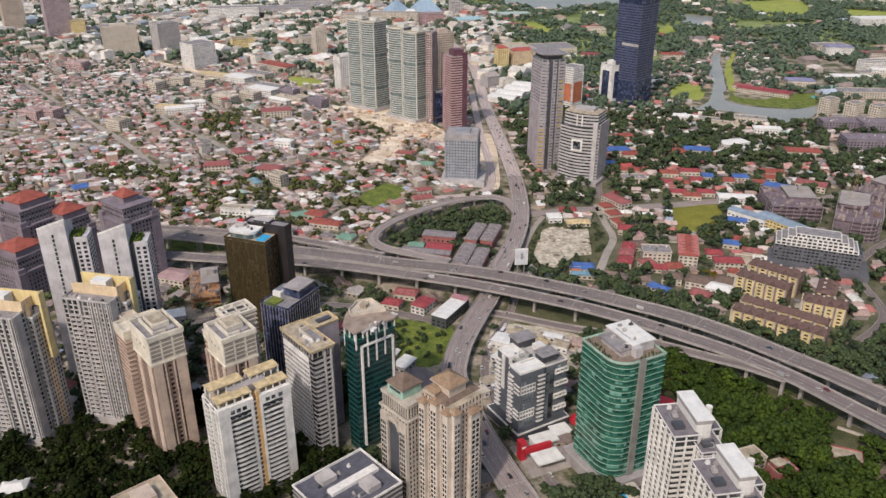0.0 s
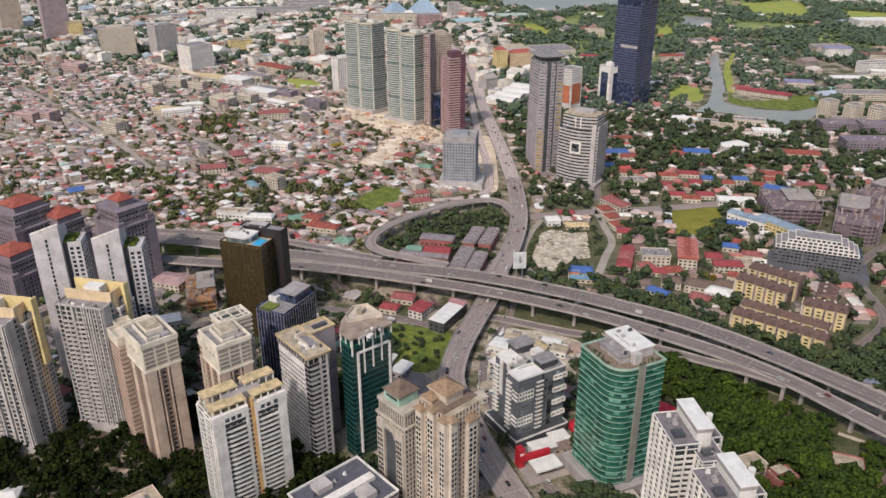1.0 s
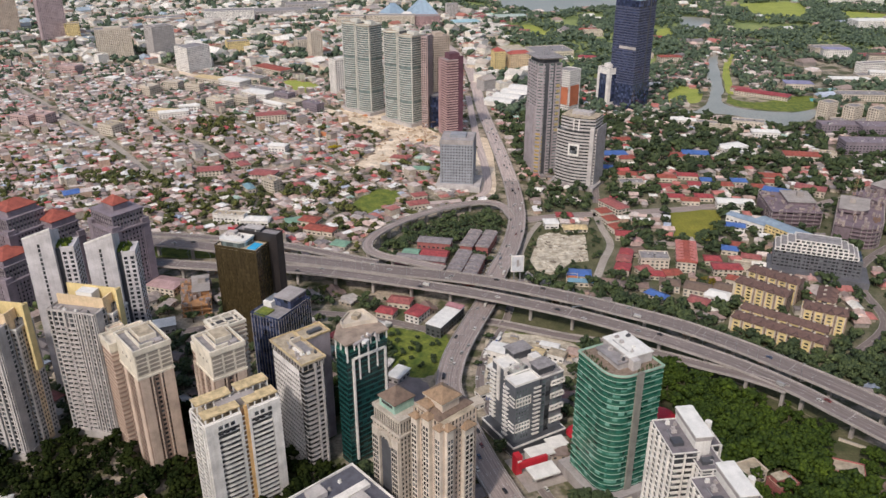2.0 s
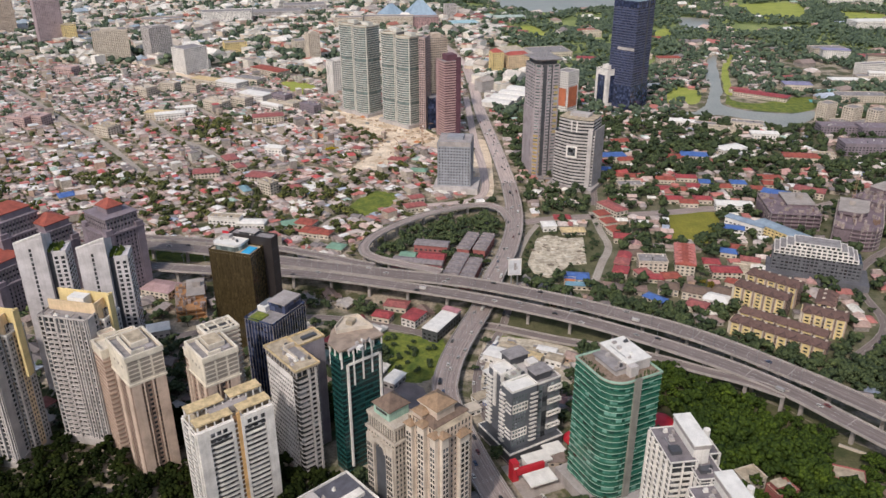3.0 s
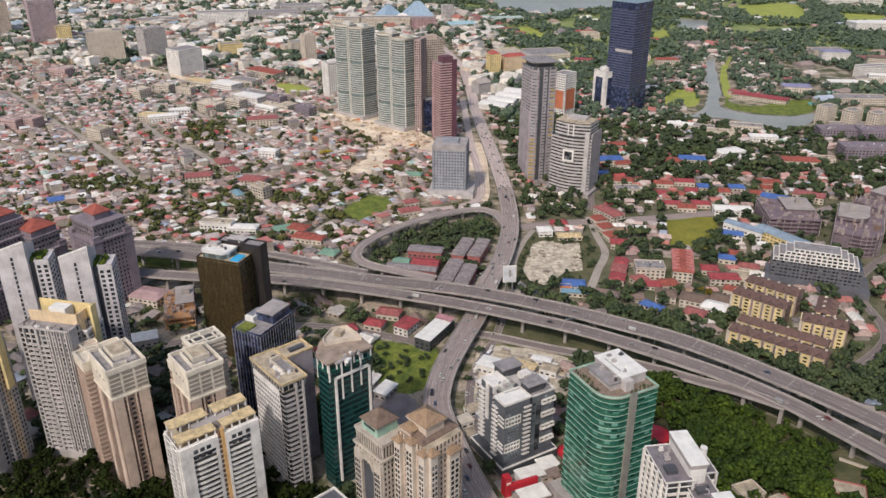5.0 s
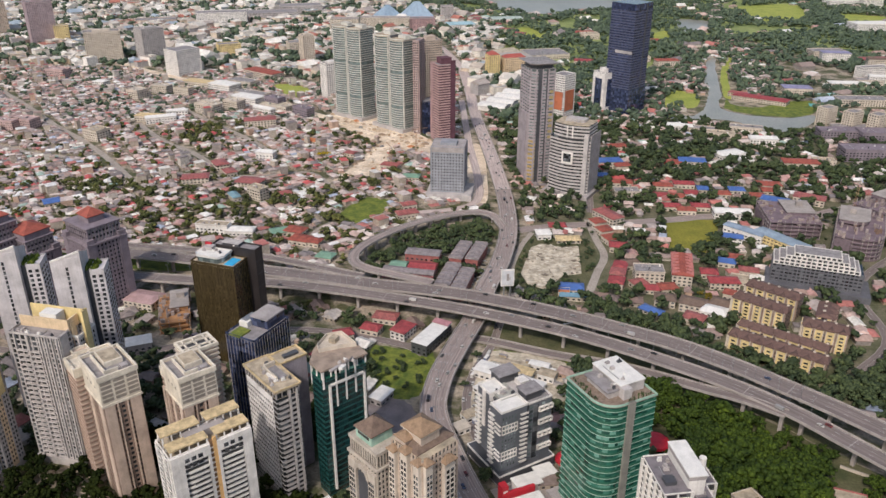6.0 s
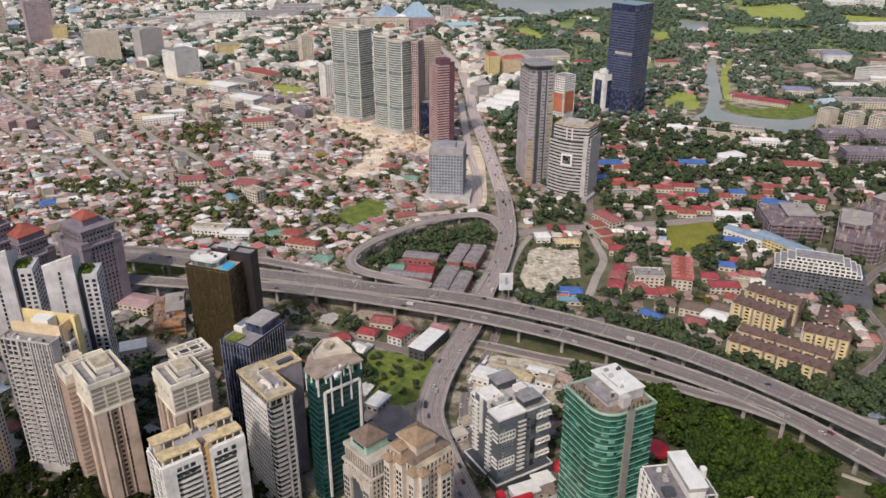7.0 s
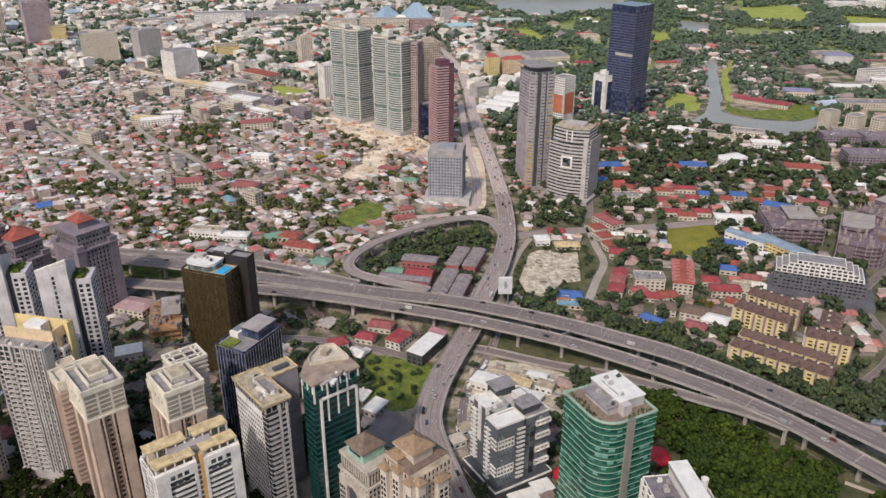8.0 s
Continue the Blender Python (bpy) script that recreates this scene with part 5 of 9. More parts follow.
def white_block(corner, ang, w, d, h, label):
    t = standing("condominium_tower", corner, ang, w, d, label, "apartment tower", "white condominium towers")
    fh = 3.1
    for x0, y0, sx, sy, top in ((-w * 0.27, d * 0.12, w * 0.42, d * 0.76, h), (w * 0.08, -d * 0.24, w * 0.4, d * 0.52, h - 4), (w * 0.3, d * 0.26, w * 0.36, d * 0.46, h - 5)):
        q = turned(x0, y0, sx, sy)
        part("wing", Mesh().prism(q, 0, top), GL_DARK, t)
        n = int((top - 1) / fh)
        stacked("floor_band", Mesh().prism(grown(q, 0.45), 0, 0.32), WHITE, t, [k * fh for k in range(n + 1)])
        for i, marks in ((3, (0.0, 0.2, 0.42, 0.64, 0.86)), (0, (0.0, 0.46, 0.96)), (1, (0.0, 0.3, 0.6, 0.9))):
            each("wall_fin", [face_mark(q, i, s, s + 0.04, 0, top + 0.2, 1.1) for s in marks], WHITE, t)
        balcony_parts(t, q[0], q[1], Vector((0, -1)), 3, top - 2, fh, 1.1, [(0.1, 0.42), (0.54, 0.9)], WHITE, 0.5)
        part("roof_slab", Mesh().prism(grown(q, 0.3), top, top + 0.4), MAUVE_ROOF, t)
        part("parapet", parapet(grown(q, 0.2), top + 0.4, 0.6, 0.28), WHITE, t)
        rooftop_units(t, x0, y0, sx * 0.7, sy * 0.8, top + 0.45, 6, int(h + x0 * 7))
        part("roof_hatch", Mesh().box(x0 - sx * 0.1, y0 - sy * 0.2, top + 0.4, top + 2.2, sx * 0.4, sy * 0.2), DGREY, t)
    part("penthouse", Mesh().box(w * 0.04, d * 0.16, h - 4, h + 4.5, 7.2, d * 0.7), WHITE, t)
    part("penthouse_band", Mesh().box(w * 0.04, d * 0.16, h + 4.5, h + 6.6, 7.8, d * 0.72), GREY, t)
    part("penthouse_roof", Mesh().box(w * 0.04, d * 0.16, h + 6.6, h + 7.1, 8.2, d * 0.74), ROOFWHITE, t, "white flat roof")
    part("water_tank", Mesh().tube(w * 0.42, d * 0.36, h - 5, h + 1, 1.6, 1.6, 14), WHITE, t)
    return t


white_block((103.4, 273), 7.5, 28, 31, 86, "white apartment tower with stacked balconies and a penthouse")
white_block((110, 237), 9, 28, 28, 86, "white apartment tower with stacked balconies and a penthouse")


def black_tower(corner, ang, w, d, h):
    t = standing("hotel_tower", corner, ang, w, d, "dark bronze glass tower with a roof pool", "tower")
    p = rect(w, d)
    dark = plain("dark_brown_cladding", (0.034, 0.028, 0.028), 0.5)
    shell(t, p, 0, h - 4, 3.3, GL_GOLD, GL_GOLD, (0.7, 0.2), (2.2, 0.35, 0.25), GL_GOLD, ROOFTAN, 0)
    slab = [(w / 2, -d / 2 - 7), (w / 2 + 9, -d / 2 - 7), (w / 2 + 9, d * 0.3), (w / 2, d * 0.3)]
    part("rear_slab", Mesh().prism(slab, 0, h + 3), dark, t, "dark brown windowless slab")
    part("slab_roof", Mesh().prism(grown(slab, -0.5), h + 3, h + 3.3), ROOFGREY, t)
    part("slab_parapet", parapet(slab, h + 3, 1.2, 0.4), dark, t)
    each("wall_joint", [face_mark(slab, 0, 0.02, 0.98, 6 + k * 9.9, 6.2 + k * 9.9, 0.08) for k in range(8)], DGREY, t)
    part("roof_slab", Mesh().prism(grown(p, -0.6), h - 4, h - 3), ROOFTAN, t)
    part("parapet", parapet(p, h - 4, 1.8, 0.4), GL_GOLD, t)
    ring_ = [(-w * 0.42, -d * 0.1), (-w * 0.2, -d * 0.19), (w * 0.42, -d * 0.19), (w * 0.42, d * 0.47), (-w * 0.2, d * 0.47), (-w * 0.42, d * 0.38)]
    part("roof_lounge", Mesh().prism(grown(ring_, -0.6), h - 3, h + 0.6), GL_GREY, t)
    part("lounge_roof", Mesh().prism(ring_, h + 0.6, h + 1.6), ROOFWHITE, t, "white flat roof with rounded front")
    part("lounge_edge", parapet(ring_, h + 1.6, 0.6, 0.3), WHITE, t)
    part("roof_pool", Mesh().box(-w * 0.05, -d * 0.34, h - 3, h - 2.4, w * 0.62, d * 0.2), POOL, t, "blue roof pool")
    part("plant_room", Mesh().box(w / 2 + 4.5, -d * 0.1, h + 3, h + 5.4, 6, 13), DGREY, t)
    part("plant_roof", Mesh().box(w / 2 + 4.5, -d * 0.1, h + 5.4, h + 5.8, 7, 14), LGREY, t)
    part("plant_room", Mesh().box(w * 0.3, d * 0.3, h + 1.6, h + 4, w * 0.3, d * 0.2), LGREY, t)
    rooftop_units(t, w * 0.15, d * 0.16, w * 0.4, d * 0.4, h + 1.6, 6, 8)
    rooftop_units(t, w / 2 + 5, -d * 0.1, 6, d * 0.7, h + 3.3, 6, 9)
    part("roof_sign", Mesh().box(w * 0.42, d * 0.36, h + 1.6, h + 5.4, 1.2, 5), RED, t, "red roof sign box")
    return t


black_tower((-127.8, 508.8), 70.5, 17, 33.8, 80.7)


TWIN = plain("pale_lilac_white_render", (0.6, 0.565, 0.575))
PLANTING = leafy("terrace_leaves", (0.06, 0.09, 0.015), (0.16, 0.2, 0.03))


def twin_white(corner, ang, label):
    t = standing("condominium_tower", corner, ang, 28, 17, label, "apartment tower", "white slab towers")
    h, fh = 117.5, 3.1
    x0, y1 = -14, 8.5
    low = [(x0, -y1), (x0 + 17, -y1), (x0 + 17, y1), (x0, y1)]
    m = Mesh().add([(x, y, 0) for x, y in low] + [(low[0][0], -y1, h - 5), (low[1][0], -y1, h + 0.5), (low[2][0], y1, h - 6), (low[3][0], y1, h - 10)],
                   [(3, 2, 1, 0), (0, 1, 5, 4), (1, 2, 6, 5), (2, 3, 7, 6), (3, 0, 4, 7), (4, 5, 6, 7)])
    part("gable_block", m, TWIN, t)
    part("gable_coping", Mesh().add([(x0, -y1 - 0.3, h - 5.4), (x0 + 17, -y1 - 0.3, h + 0.1), (x0 + 17, -y1 + 0.9, h + 0.1), (x0, -y1 + 0.9, h - 5.4), (x0, -y1 - 0.3, h - 4.4), (x0 + 17, -y1 - 0.3, h + 1.1), (x0 + 17, -y1 + 0.9, h + 1.1), (x0, -y1 + 0.9, h - 4.4)],
                                    [(3, 2, 1, 0), (4, 5, 6, 7), (0, 1, 5, 4), (1, 2, 6, 5), (2, 3, 7, 6), (3, 0, 4, 7)]), WHITE, t)
    g = Mesh()
    for k in range(int((h - 12) / fh)):
        face_mark(low, 0, 0.47, 0.55, 4 + k * fh, 6.2 + k * fh, 0.15, g)
    part("window_glass", g, GL_DARK, t)
    part("half_wall", face_mark(low, 0, 0.56, 1.0, 0, h - 3, 0.35), TWIN, t)
    part("recess", Mesh().box(x0 + 18.5, 1, 0, h - 14, 3.2, 13), DGREY, t)
    q = turned(x0 + 24, 1.5, 8, 15)
    part("side_block", Mesh().prism(q, 0, h - 14), TWIN, t)
    g = Mesh()
    for k in range(int((h - 18) / fh)):
        for s in (0.12, 0.6):
            face_mark(q, 0, s, s + 0.26, 3 + k * fh, 4.9 + k * fh, 0.12, g)
        for s in (0.12, 0.4, 0.7):
            face_mark(q, 1, s, s + 0.18, 3 + k * fh, 4.7 + k * fh, 0.12, g)
    part("window_glass", g, GL_DARK, t)
    part("parapet", parapet(q, h - 14, 1.2), TWIN, t)
    pl = Mesh()
    for k in range(70):
        x, y = x0 + 17 + random.uniform(0.4, 7), random.uniform(-4, 8)
        s = random.uniform(0.7, 1.4)
        pl.tube(x, y, h - 14.2, h - 13.4 + s * 1.4, s, s * 0.3, 6)
    part("terrace_planting", pl, PLANTING, t)
    return t


twin_white((-257.2, 452.5), 11, "white slab apartment tower with a planted roof step")
twin_white((-215.8, 445.3), 11, "white slab apartment tower with a planted roof step")


def navy_block(corner, ang, w, d, h):
    t = standing("office_building", corner, ang, w, d, "navy blue glass office block with planted roof", "office building")
    p = rect(w, d)
    shell(t, p, 0, h, 3.6, GL_NAVY, GL_NAVY, (0.7, 0.2), (2.4, 0.25, 0.3), GREY, ROOFGREY)
    part("roof_deck", Mesh().box(-w * 0.04, d * 0.32, h, h + 3.5, w * 0.22, d * 0.3), ROOFWHITE, t, "white roof canopy")
    part("upper_block", Mesh().box(w * 0.22, -d * 0.1, h, h + 6, w * 0.5, d * 0.6), GL_NAVY, t)
    part("upper_roof", Mesh().box(w * 0.22, -d * 0.1, h + 6, h + 6.8, w * 0.52, d * 0.62), GREY, t)
    part("roof_vent", Mesh().box(w * 0.05, d * 0.35, h, h + 4, w * 0.3, d * 0.2), STEEL, t)
    part("roof_garden", Mesh().box(-w * 0.36, d * 0.18, h, h + 0.9, w * 0.3, d * 0.4), GRASS, t, "green roof planting")
    return t


navy_block((-99.4, 435.6), 62, 33, 22, 64)


def palace_tower(corner, ang, w, d, h, label, cap):
    """Ornate block with cornices, set-back tiers and a red hip roof."""
    t = standing("ornate_tower", corner, ang, w, d, label, "tower", "ornate red-roofed towers")
    p = rect(w, d)
    a, b = h - 22, h - 10
    shell(t, p, 0, a, 3.6, GL_DARK, LILAC, (1.7, 0.3), (3.0, 1.5, 0.6), LILAC, ROOFGREY, 0)
    part("cornice", Mesh().prism(grown(p, 1.6), a - 1, a + 0.4), LILAC, t)
    q = grown(p, -2.4)
    part("upper_tier", Mesh().prism(q, a + 0.4, b), GREY, t)
    part("colonnade", piers(q, a + 0.4, b, 3, 1.0, 0.7), LILAC, t)
    part("window_glass", bands(q, a + 3, b - 2, 4.2, 1.9, 0.15), GL_DARK, t)
    part("cornice", Mesh().prism(grown(q, 1.4), b, b + 1.1), LILAC, t)
    r = turned(0, 0, w * cap, d * cap)
    part("attic", Mesh().prism(r, b + 1.1, h - 4), LILAC, t)
    part("roof", Mesh().hip(0, 0, h - 4, w * cap + 2, d * cap + 2, 5.5, 0, 0.1, 0.6), TILE_RED, t, "red tiled hip roof")
    for sx in (-1, 1):
        for sy in (-1, 1):
            part("corner_turret", Mesh().box(sx * (w / 2 - 2.2), sy * (d / 2 - 2.2), 0, a + 4, 6.4, 6.4), LILAC, t)
    return t


palace_tower((-259.9, 584.8), 51.8, 31.2, 35.3, 81.5, "grey ornate tower with cornices and a red hip roof", 0.42)
palace_tower((-339.4, 577.6), 58.9, 35.4, 31, 81.5, "grey ornate tower with cornices and a red hip roof", 0.7)
palace_tower((-313.2, 592.6), 57.9, 27.1, 29, 67.2, "lower grey ornate wing with a red hip roof", 0.8)
palace_tower((-336.9, 554.5), 61.9, 31.2, 30.9, 50.8, "lower grey ornate wing with a red hip roof", 0.8)
palace_tower((-387.5, 545.5), 59, 35.2, 31, 67, "grey ornate tower with cornices and a red hip roof", 0.7)


SLATE = plain("slate_cladding", (0.124, 0.124, 0.140))


def terraced_hotel():
    t = standing("terraced_building", (293.3, 631.2), -22.1, 72.6, 25.8, "grey office block with a stepped white top", "office building")
    w, d = 70, 24
    p = rect(w, d)
    part("glazing", Mesh().prism(p, 0, 22), GL_DARK, t)
    band_parts(t, p, 0, 21.9, 3.1, 1.5, 0.3, SLATE)
    part("ribbing", piers(p, 0, 22, 3.3, 0.9, 0.35), SLATE, t)
    for k, (wid, z) in enumerate(((66, 22), (58, 25.1), (48, 28.2), (36, 31.3))):
        q = turned(-1.5, -1.2 * k, wid, d - 2.4 * k)
        part("step_glazing", Mesh().prism(grown(q, -0.5), z, z + 2.9), GL_DARK, t)
        m = piers(q, z, z + 2.9, 4.0, 1.2, 0.3)
        for (ax, ay), (bx, by) in edges_pairs(grown(q, 0.1)):
            for z0, z1 in ((z, z + 0.5), (z + 2.5, z + 3.3)):
                m.box((ax + bx) / 2, (ay + by) / 2, z0, z1, math.hypot(bx - ax, by - ay) + 0.5, 0.5, math.atan2(by - ay, bx - ax))
        part("white_step", m, WHITE, t, "white arcaded storey")
        part("step_roof", Mesh().prism(grown(q, -0.4), z + 2.9, z + 3.0), ROOFGREY, t, "grey terrace roof")
    part("podium", Mesh().box(2, -2, 0, 6, w + 12, d + 10), SLATE, t)
    return t


terraced_hotel()


TILE_FLATS = plain("red_brown_roof_tile", (0.14, 0.082, 0.068), vary=0.3, scale=0.4)


def yellow_flats(corner, ang, w, d, h, bays, label):
    t = standing("apartment_block", corner, ang, w, d, label, "apartment block", "yellow walk-up flats")
    p, fh = rect(w, d), 2.9
    part("wall", Mesh().prism(p, 0, h), TAUPE, t)
    win = Mesh()
    for k in range(int(h / fh)):
        for i in range(4):
            n = max(2, int((w if i % 2 == 0 else d) / 4))
            for j in range(n):
                face_mark(p, i, (j + 0.3) / n, (j + 0.7) / n, 0.9 + k * fh, 2.2 + k * fh, 0.08, win)
    part("window_glass", win, GL_DARK, t)
    for i in (0, 3):
        n = bays if i == 0 else max(1, bays // 2)
        for j in range(n):
            each("bay_frame", [face_mark(p, i, (j + q) / n, (j + q + 0.07) / n, 0, h - 0.3, 1.7) for q in (0.06, 0.8)], PALE, t, "cream bay frame")
            part("balcony_bay", face_mark(p, i, (j + 0.13) / n, (j + 0.8) / n, 0, h - 0.5, 1.5), YELLOW, t, "yellow balcony bay")
            o = Mesh()
            for k in range(int(h / fh)):
                face_mark(p, i, (j + 0.3) / n, (j + 0.63) / n, 1.3 + k * fh, 2.6 + k * fh, 1.62, o)
            part("balcony_void", o, GL_DARK, t)
    part("roof", Mesh().hip(0, 0, h, w + 1.6, d + 1.6, 2.4, 0, 0.7, 0.4), TILE_FLATS, t, "brown tiled roof")
    for j in range(bays):
        bx = ((j + 0.465) / bays - 0.5) * w
        part("bay_roof", Mesh().hip(bx, -d * 0.38, h, d * 0.34 + 3.4, w / bays * 0.74, 1.9, radians(90), 0.8, 0.3), TILE_FLATS, t, "small brown tiled bay roof")
        part("roof_box", Mesh().box(bx + w / bays * 0.3, d * 0.12, h + 0.8, h + 3.1, 1.6, 2.0), PALE, t)
    return t


yellow_flats((242.8, 577.4), -41.6, 41.5, 13.8, 18.5, 5, "yellow and cream walk-up flats with brown tiled roof")
yellow_flats((260.6, 597.8), -41.6, 41.5, 13.9, 18.5, 5, "yellow and cream walk-up flats with brown tiled roof")
yellow_flats((280.7, 535.3), -28.2, 30.9, 13.8, 17.2, 4, "cream flats with yellow balconies and brown roof")
yellow_flats((306.8, 541.9), 60.1, 25.6, 12.4, 17.5, 3, "cream flats with yellow balconies and brown roof")
yellow_flats((225.8, 532.6), -37.5, 68.1, 11.6, 11.2, 8, "low yellow flats with brown tiled roof")
yellow_flats((238.4, 548.6), -37.5, 64, 9.5, 10.2, 7, "low yellow flats with brown tiled roof")


def grid_block(name, corner, ang, w, d, h, fh, gap, wall, glass, label, category="office building", band=1.5, pier_w=1.4, roof=None, crown=None):
    t = standing(name, corner, ang, w, d, label, category)
    p = rect(w, d)
    shell(t, p, 0, h, fh, glass, wall, (band, 0.25), (gap, pier_w, 0.28) if gap else None, wall, roof or ROOFGREY)
    if crown:
        part("plant_room", Mesh().box(0, 0, h, h + crown, w * 0.5, d * 0.5), wall, t)
    return t


g = grid_block("office_block", (2.6, 845.1), -7.5, 35.5, 32.7, 57.2, 3.4, 3.2, plain("slate_grey_render", (0.3, 0.31, 0.34)), GL_DARK, "slate-grey office block with small square windows", band=1.9, pier_w=1.9, crown=3.5)
part("roof_band", Mesh().prism(grown(rect(35.5, 32.7), 0.6), 52.6, 58), GREY, g)
part("podium", Mesh().box(2, -4, 0, 7, 50, 40), LGREY, g)


def brown_tower():
    t = standing("office_tower", (114.1, 890.7), 15.5, 26.5, 34.9, "grey-brown office tower with chamfered corners and roof mast platform", "office tower")
    w, d, h = 26.5, 33, 131
    c = 5
    p = [(-w / 2 + c, -d / 2), (w / 2, -d / 2), (w / 2, d / 2), (-w / 2, d / 2), (-w / 2, -d / 2 + c)]
    mauve = plain("mauve_grey_cladding", (0.37, 0.325, 0.34), 0.6)
    shell(t, p, 0, h, 3.6, GL_GREY, mauve, (2.3, 0.2), (6.5, 1.6, 0.3), mauve, ROOFGREY, 0)
    part("wall_strip", face_mark(p, 3, 0.05, 0.95, 0, h * 0.62, 2.2), mauve, t)
    part("wall_strip", face_mark(p, 0, 0.1, 0.3, 0, h, 0.6), DGREY, t)
    part("wall_strip", face_mark(p, 0, 0.55, 0.62, 0, h, 0.6), DGREY, t)
    b = Mesh()
    for k in range(16):
        if k < 10:
            face_mark(p, 4, 0.1, 0.9, 3 + k * 5, 5.4 + k * 5, 0.5, b)
    part("ochre_cladding", b, plain("ochre_cladding", (0.42, 0.3, 0.12)), t, "ochre spandrel panels")
    b = Mesh()
    for k in range(9):
        face_mark(p, 0, 0.76, 0.96, 52 + k * 6.5, 55 + k * 6.5, 0.5, b)
        face_mark(p, 0, 0.02, 0.08, 4 + k * 5, 7 + k * 5, 0.5, b)
    part("ochre_cladding", b, plain("gold_cladding", (0.46, 0.36, 0.17)), t, "ochre spandrel panels")
    part("neck", Mesh().prism(grown(p, -2.5), h, h + 4), DGREY, t)
    part("roof_disc", Mesh().prism(grown(p, 3.5), h + 4, h + 6, grown(p, -1)), GREY, t)
    part("roof_slab", Mesh().prism(grown(p, 3.0), h + 6, h + 6.5), ROOFGREY, t)
    for x in (-4, 0, 4):
        part("mast", Mesh().tube(x, 0, h + 6, h + 17, 0.5, 0.3, 8), STEEL, t)
    return t


brown_tower()


def ring_tower():
    t = standing("office_tower", (132.5, 866), -30.5, 48.4, 32.8, "curved silver-grey office tower with white square frame", "office tower")
    w, d = 46, 30
    n = 12
    arc = [(-w / 2 + w * k / n, -d / 2 - 6 * math.sin(math.pi * k / n)) for k in range(n + 1)]
    p = arc + [(w / 2, d / 2), (-w / 2, d / 2)]
    part("glazing", Mesh().prism(p, 0, 66), GL_DARK, t)
    part("banding", bands(p, 3, 66.5, 3.7, 1.9, 0.5), LGREY, t)
    up = grown(p, -3.2)
    part("upper_glazing", Mesh().prism(up, 66, 80), GL_DARK, t)
    part("banding", bands(up, 66, 80.5, 3.7, 1.9, 0.4), LGREY, t)
    part("end_wall", face_mark(p, n, 0.0, 1.0, 0, 70, 0.6), GREY, t)
    part("corner_pier", Mesh().box(w / 2 - 4, -d / 2 - 1.5, 0, 70, 5, 4), LGREY, t)
    part("frame_glass", Mesh().box(0, -d / 2 - 6.6, 40, 49, 9, 1.0), GL_DARK, t)
    f = Mesh()
    for x in (-5.4, 5.4):
        f.box(x, -d / 2 - 6.9, 38, 51, 1.8, 1.6)
    for z in (38, 49.2):
        f.box(0, -d / 2 - 6.9, z, z + 1.8, 9.2, 1.6)
    part("square_frame", f, WHITE, t, "white square frame")
    f = Mesh()
    for x in (-3, 3):
        f.box(x, -d / 2 - 3.2, 66, 79, 1.0, 1.2)
    part("slot_frame", f, WHITE, t)
    part("roof_slab", Mesh().prism(up, 80, 80.6), ROOFTAN, t)
    part("plant_room", Mesh().box(0, 2, 80.6, 83.5, 22, 12), LGREY, t)
    for k in range(5):
        part("roof_vent", Mesh().box(-9 + k * 4.5, -6, 80.6, 82, 2.4, 2.4), LGREY, t)
    part("podium", Mesh().box(0, -3, 0, 4, w + 8, d + 14), GREY, t)
    return t


ring_tower()


CURVE = plain("pale_grey_green_render", (0.6, 0.59, 0.54))
CURVE_GLASS = glassy("grey_green_window_glass", (0.15, 0.185, 0.18), -0.08, cell=(5.0, 5.0, 3.2), calm=0.6)


def curved_pair(x, y, ang, span, h, label, top):
    """Residential tower with two bulging balcony fronts."""
    t = thing("condominium_tower", x, y, 0, ang, label, "apartment tower", "curved condominium towers")
    KEEP_OUT.append((x, y, ang, span + 6, 34))
    n, d = 8, 24
    for s in (-1, 1):
        ww = span / 2 - 2.0
        cx = s * span / 4
        arc = [(cx - ww / 2 + ww * k / n, -d / 2 - 6 * math.sin(math.pi * k / n) ** 0.8) for k in range(n + 1)]
        p = arc + [(cx + ww / 2, d / 2), (cx - ww / 2, d / 2)]
        hh = h + (top if s > 0 else 0)
        part("glazing", Mesh().prism(p, 0, hh), CURVE_GLASS, t)
        part("balcony_banding", bands(p, 6, hh, 3.2, 0.75, 0.6, skip=(9, 24)), CURVE, t)
        for e in (-1, 1):
            part("end_pier", Mesh().box(cx + e * (ww / 2 - 0.6), -d / 2 + 0.4, 0, hh + 1, 1.2, 3.0), CURVE, t)
        part("roof_slab", Mesh().prism(grown(p, 1.2), hh, hh + 0.8), ROOFTAN, t)
        part("parapet", parapet(grown(p, 0.8), hh + 0.8, 1.6, 0.5), CURVE, t)
        part("plant_room", Mesh().box(cx, 3, hh + 0.8, hh + 5, ww * 0.5, 9), CURVE, t)
    part("core", Mesh().box(0, 1, 0, h + 2, 4.0, d - 3), DGREY, t)
    part("podium", Mesh().box(0, -2, 0, 5, span + 4, d + 10), LGREY, t)
    return t


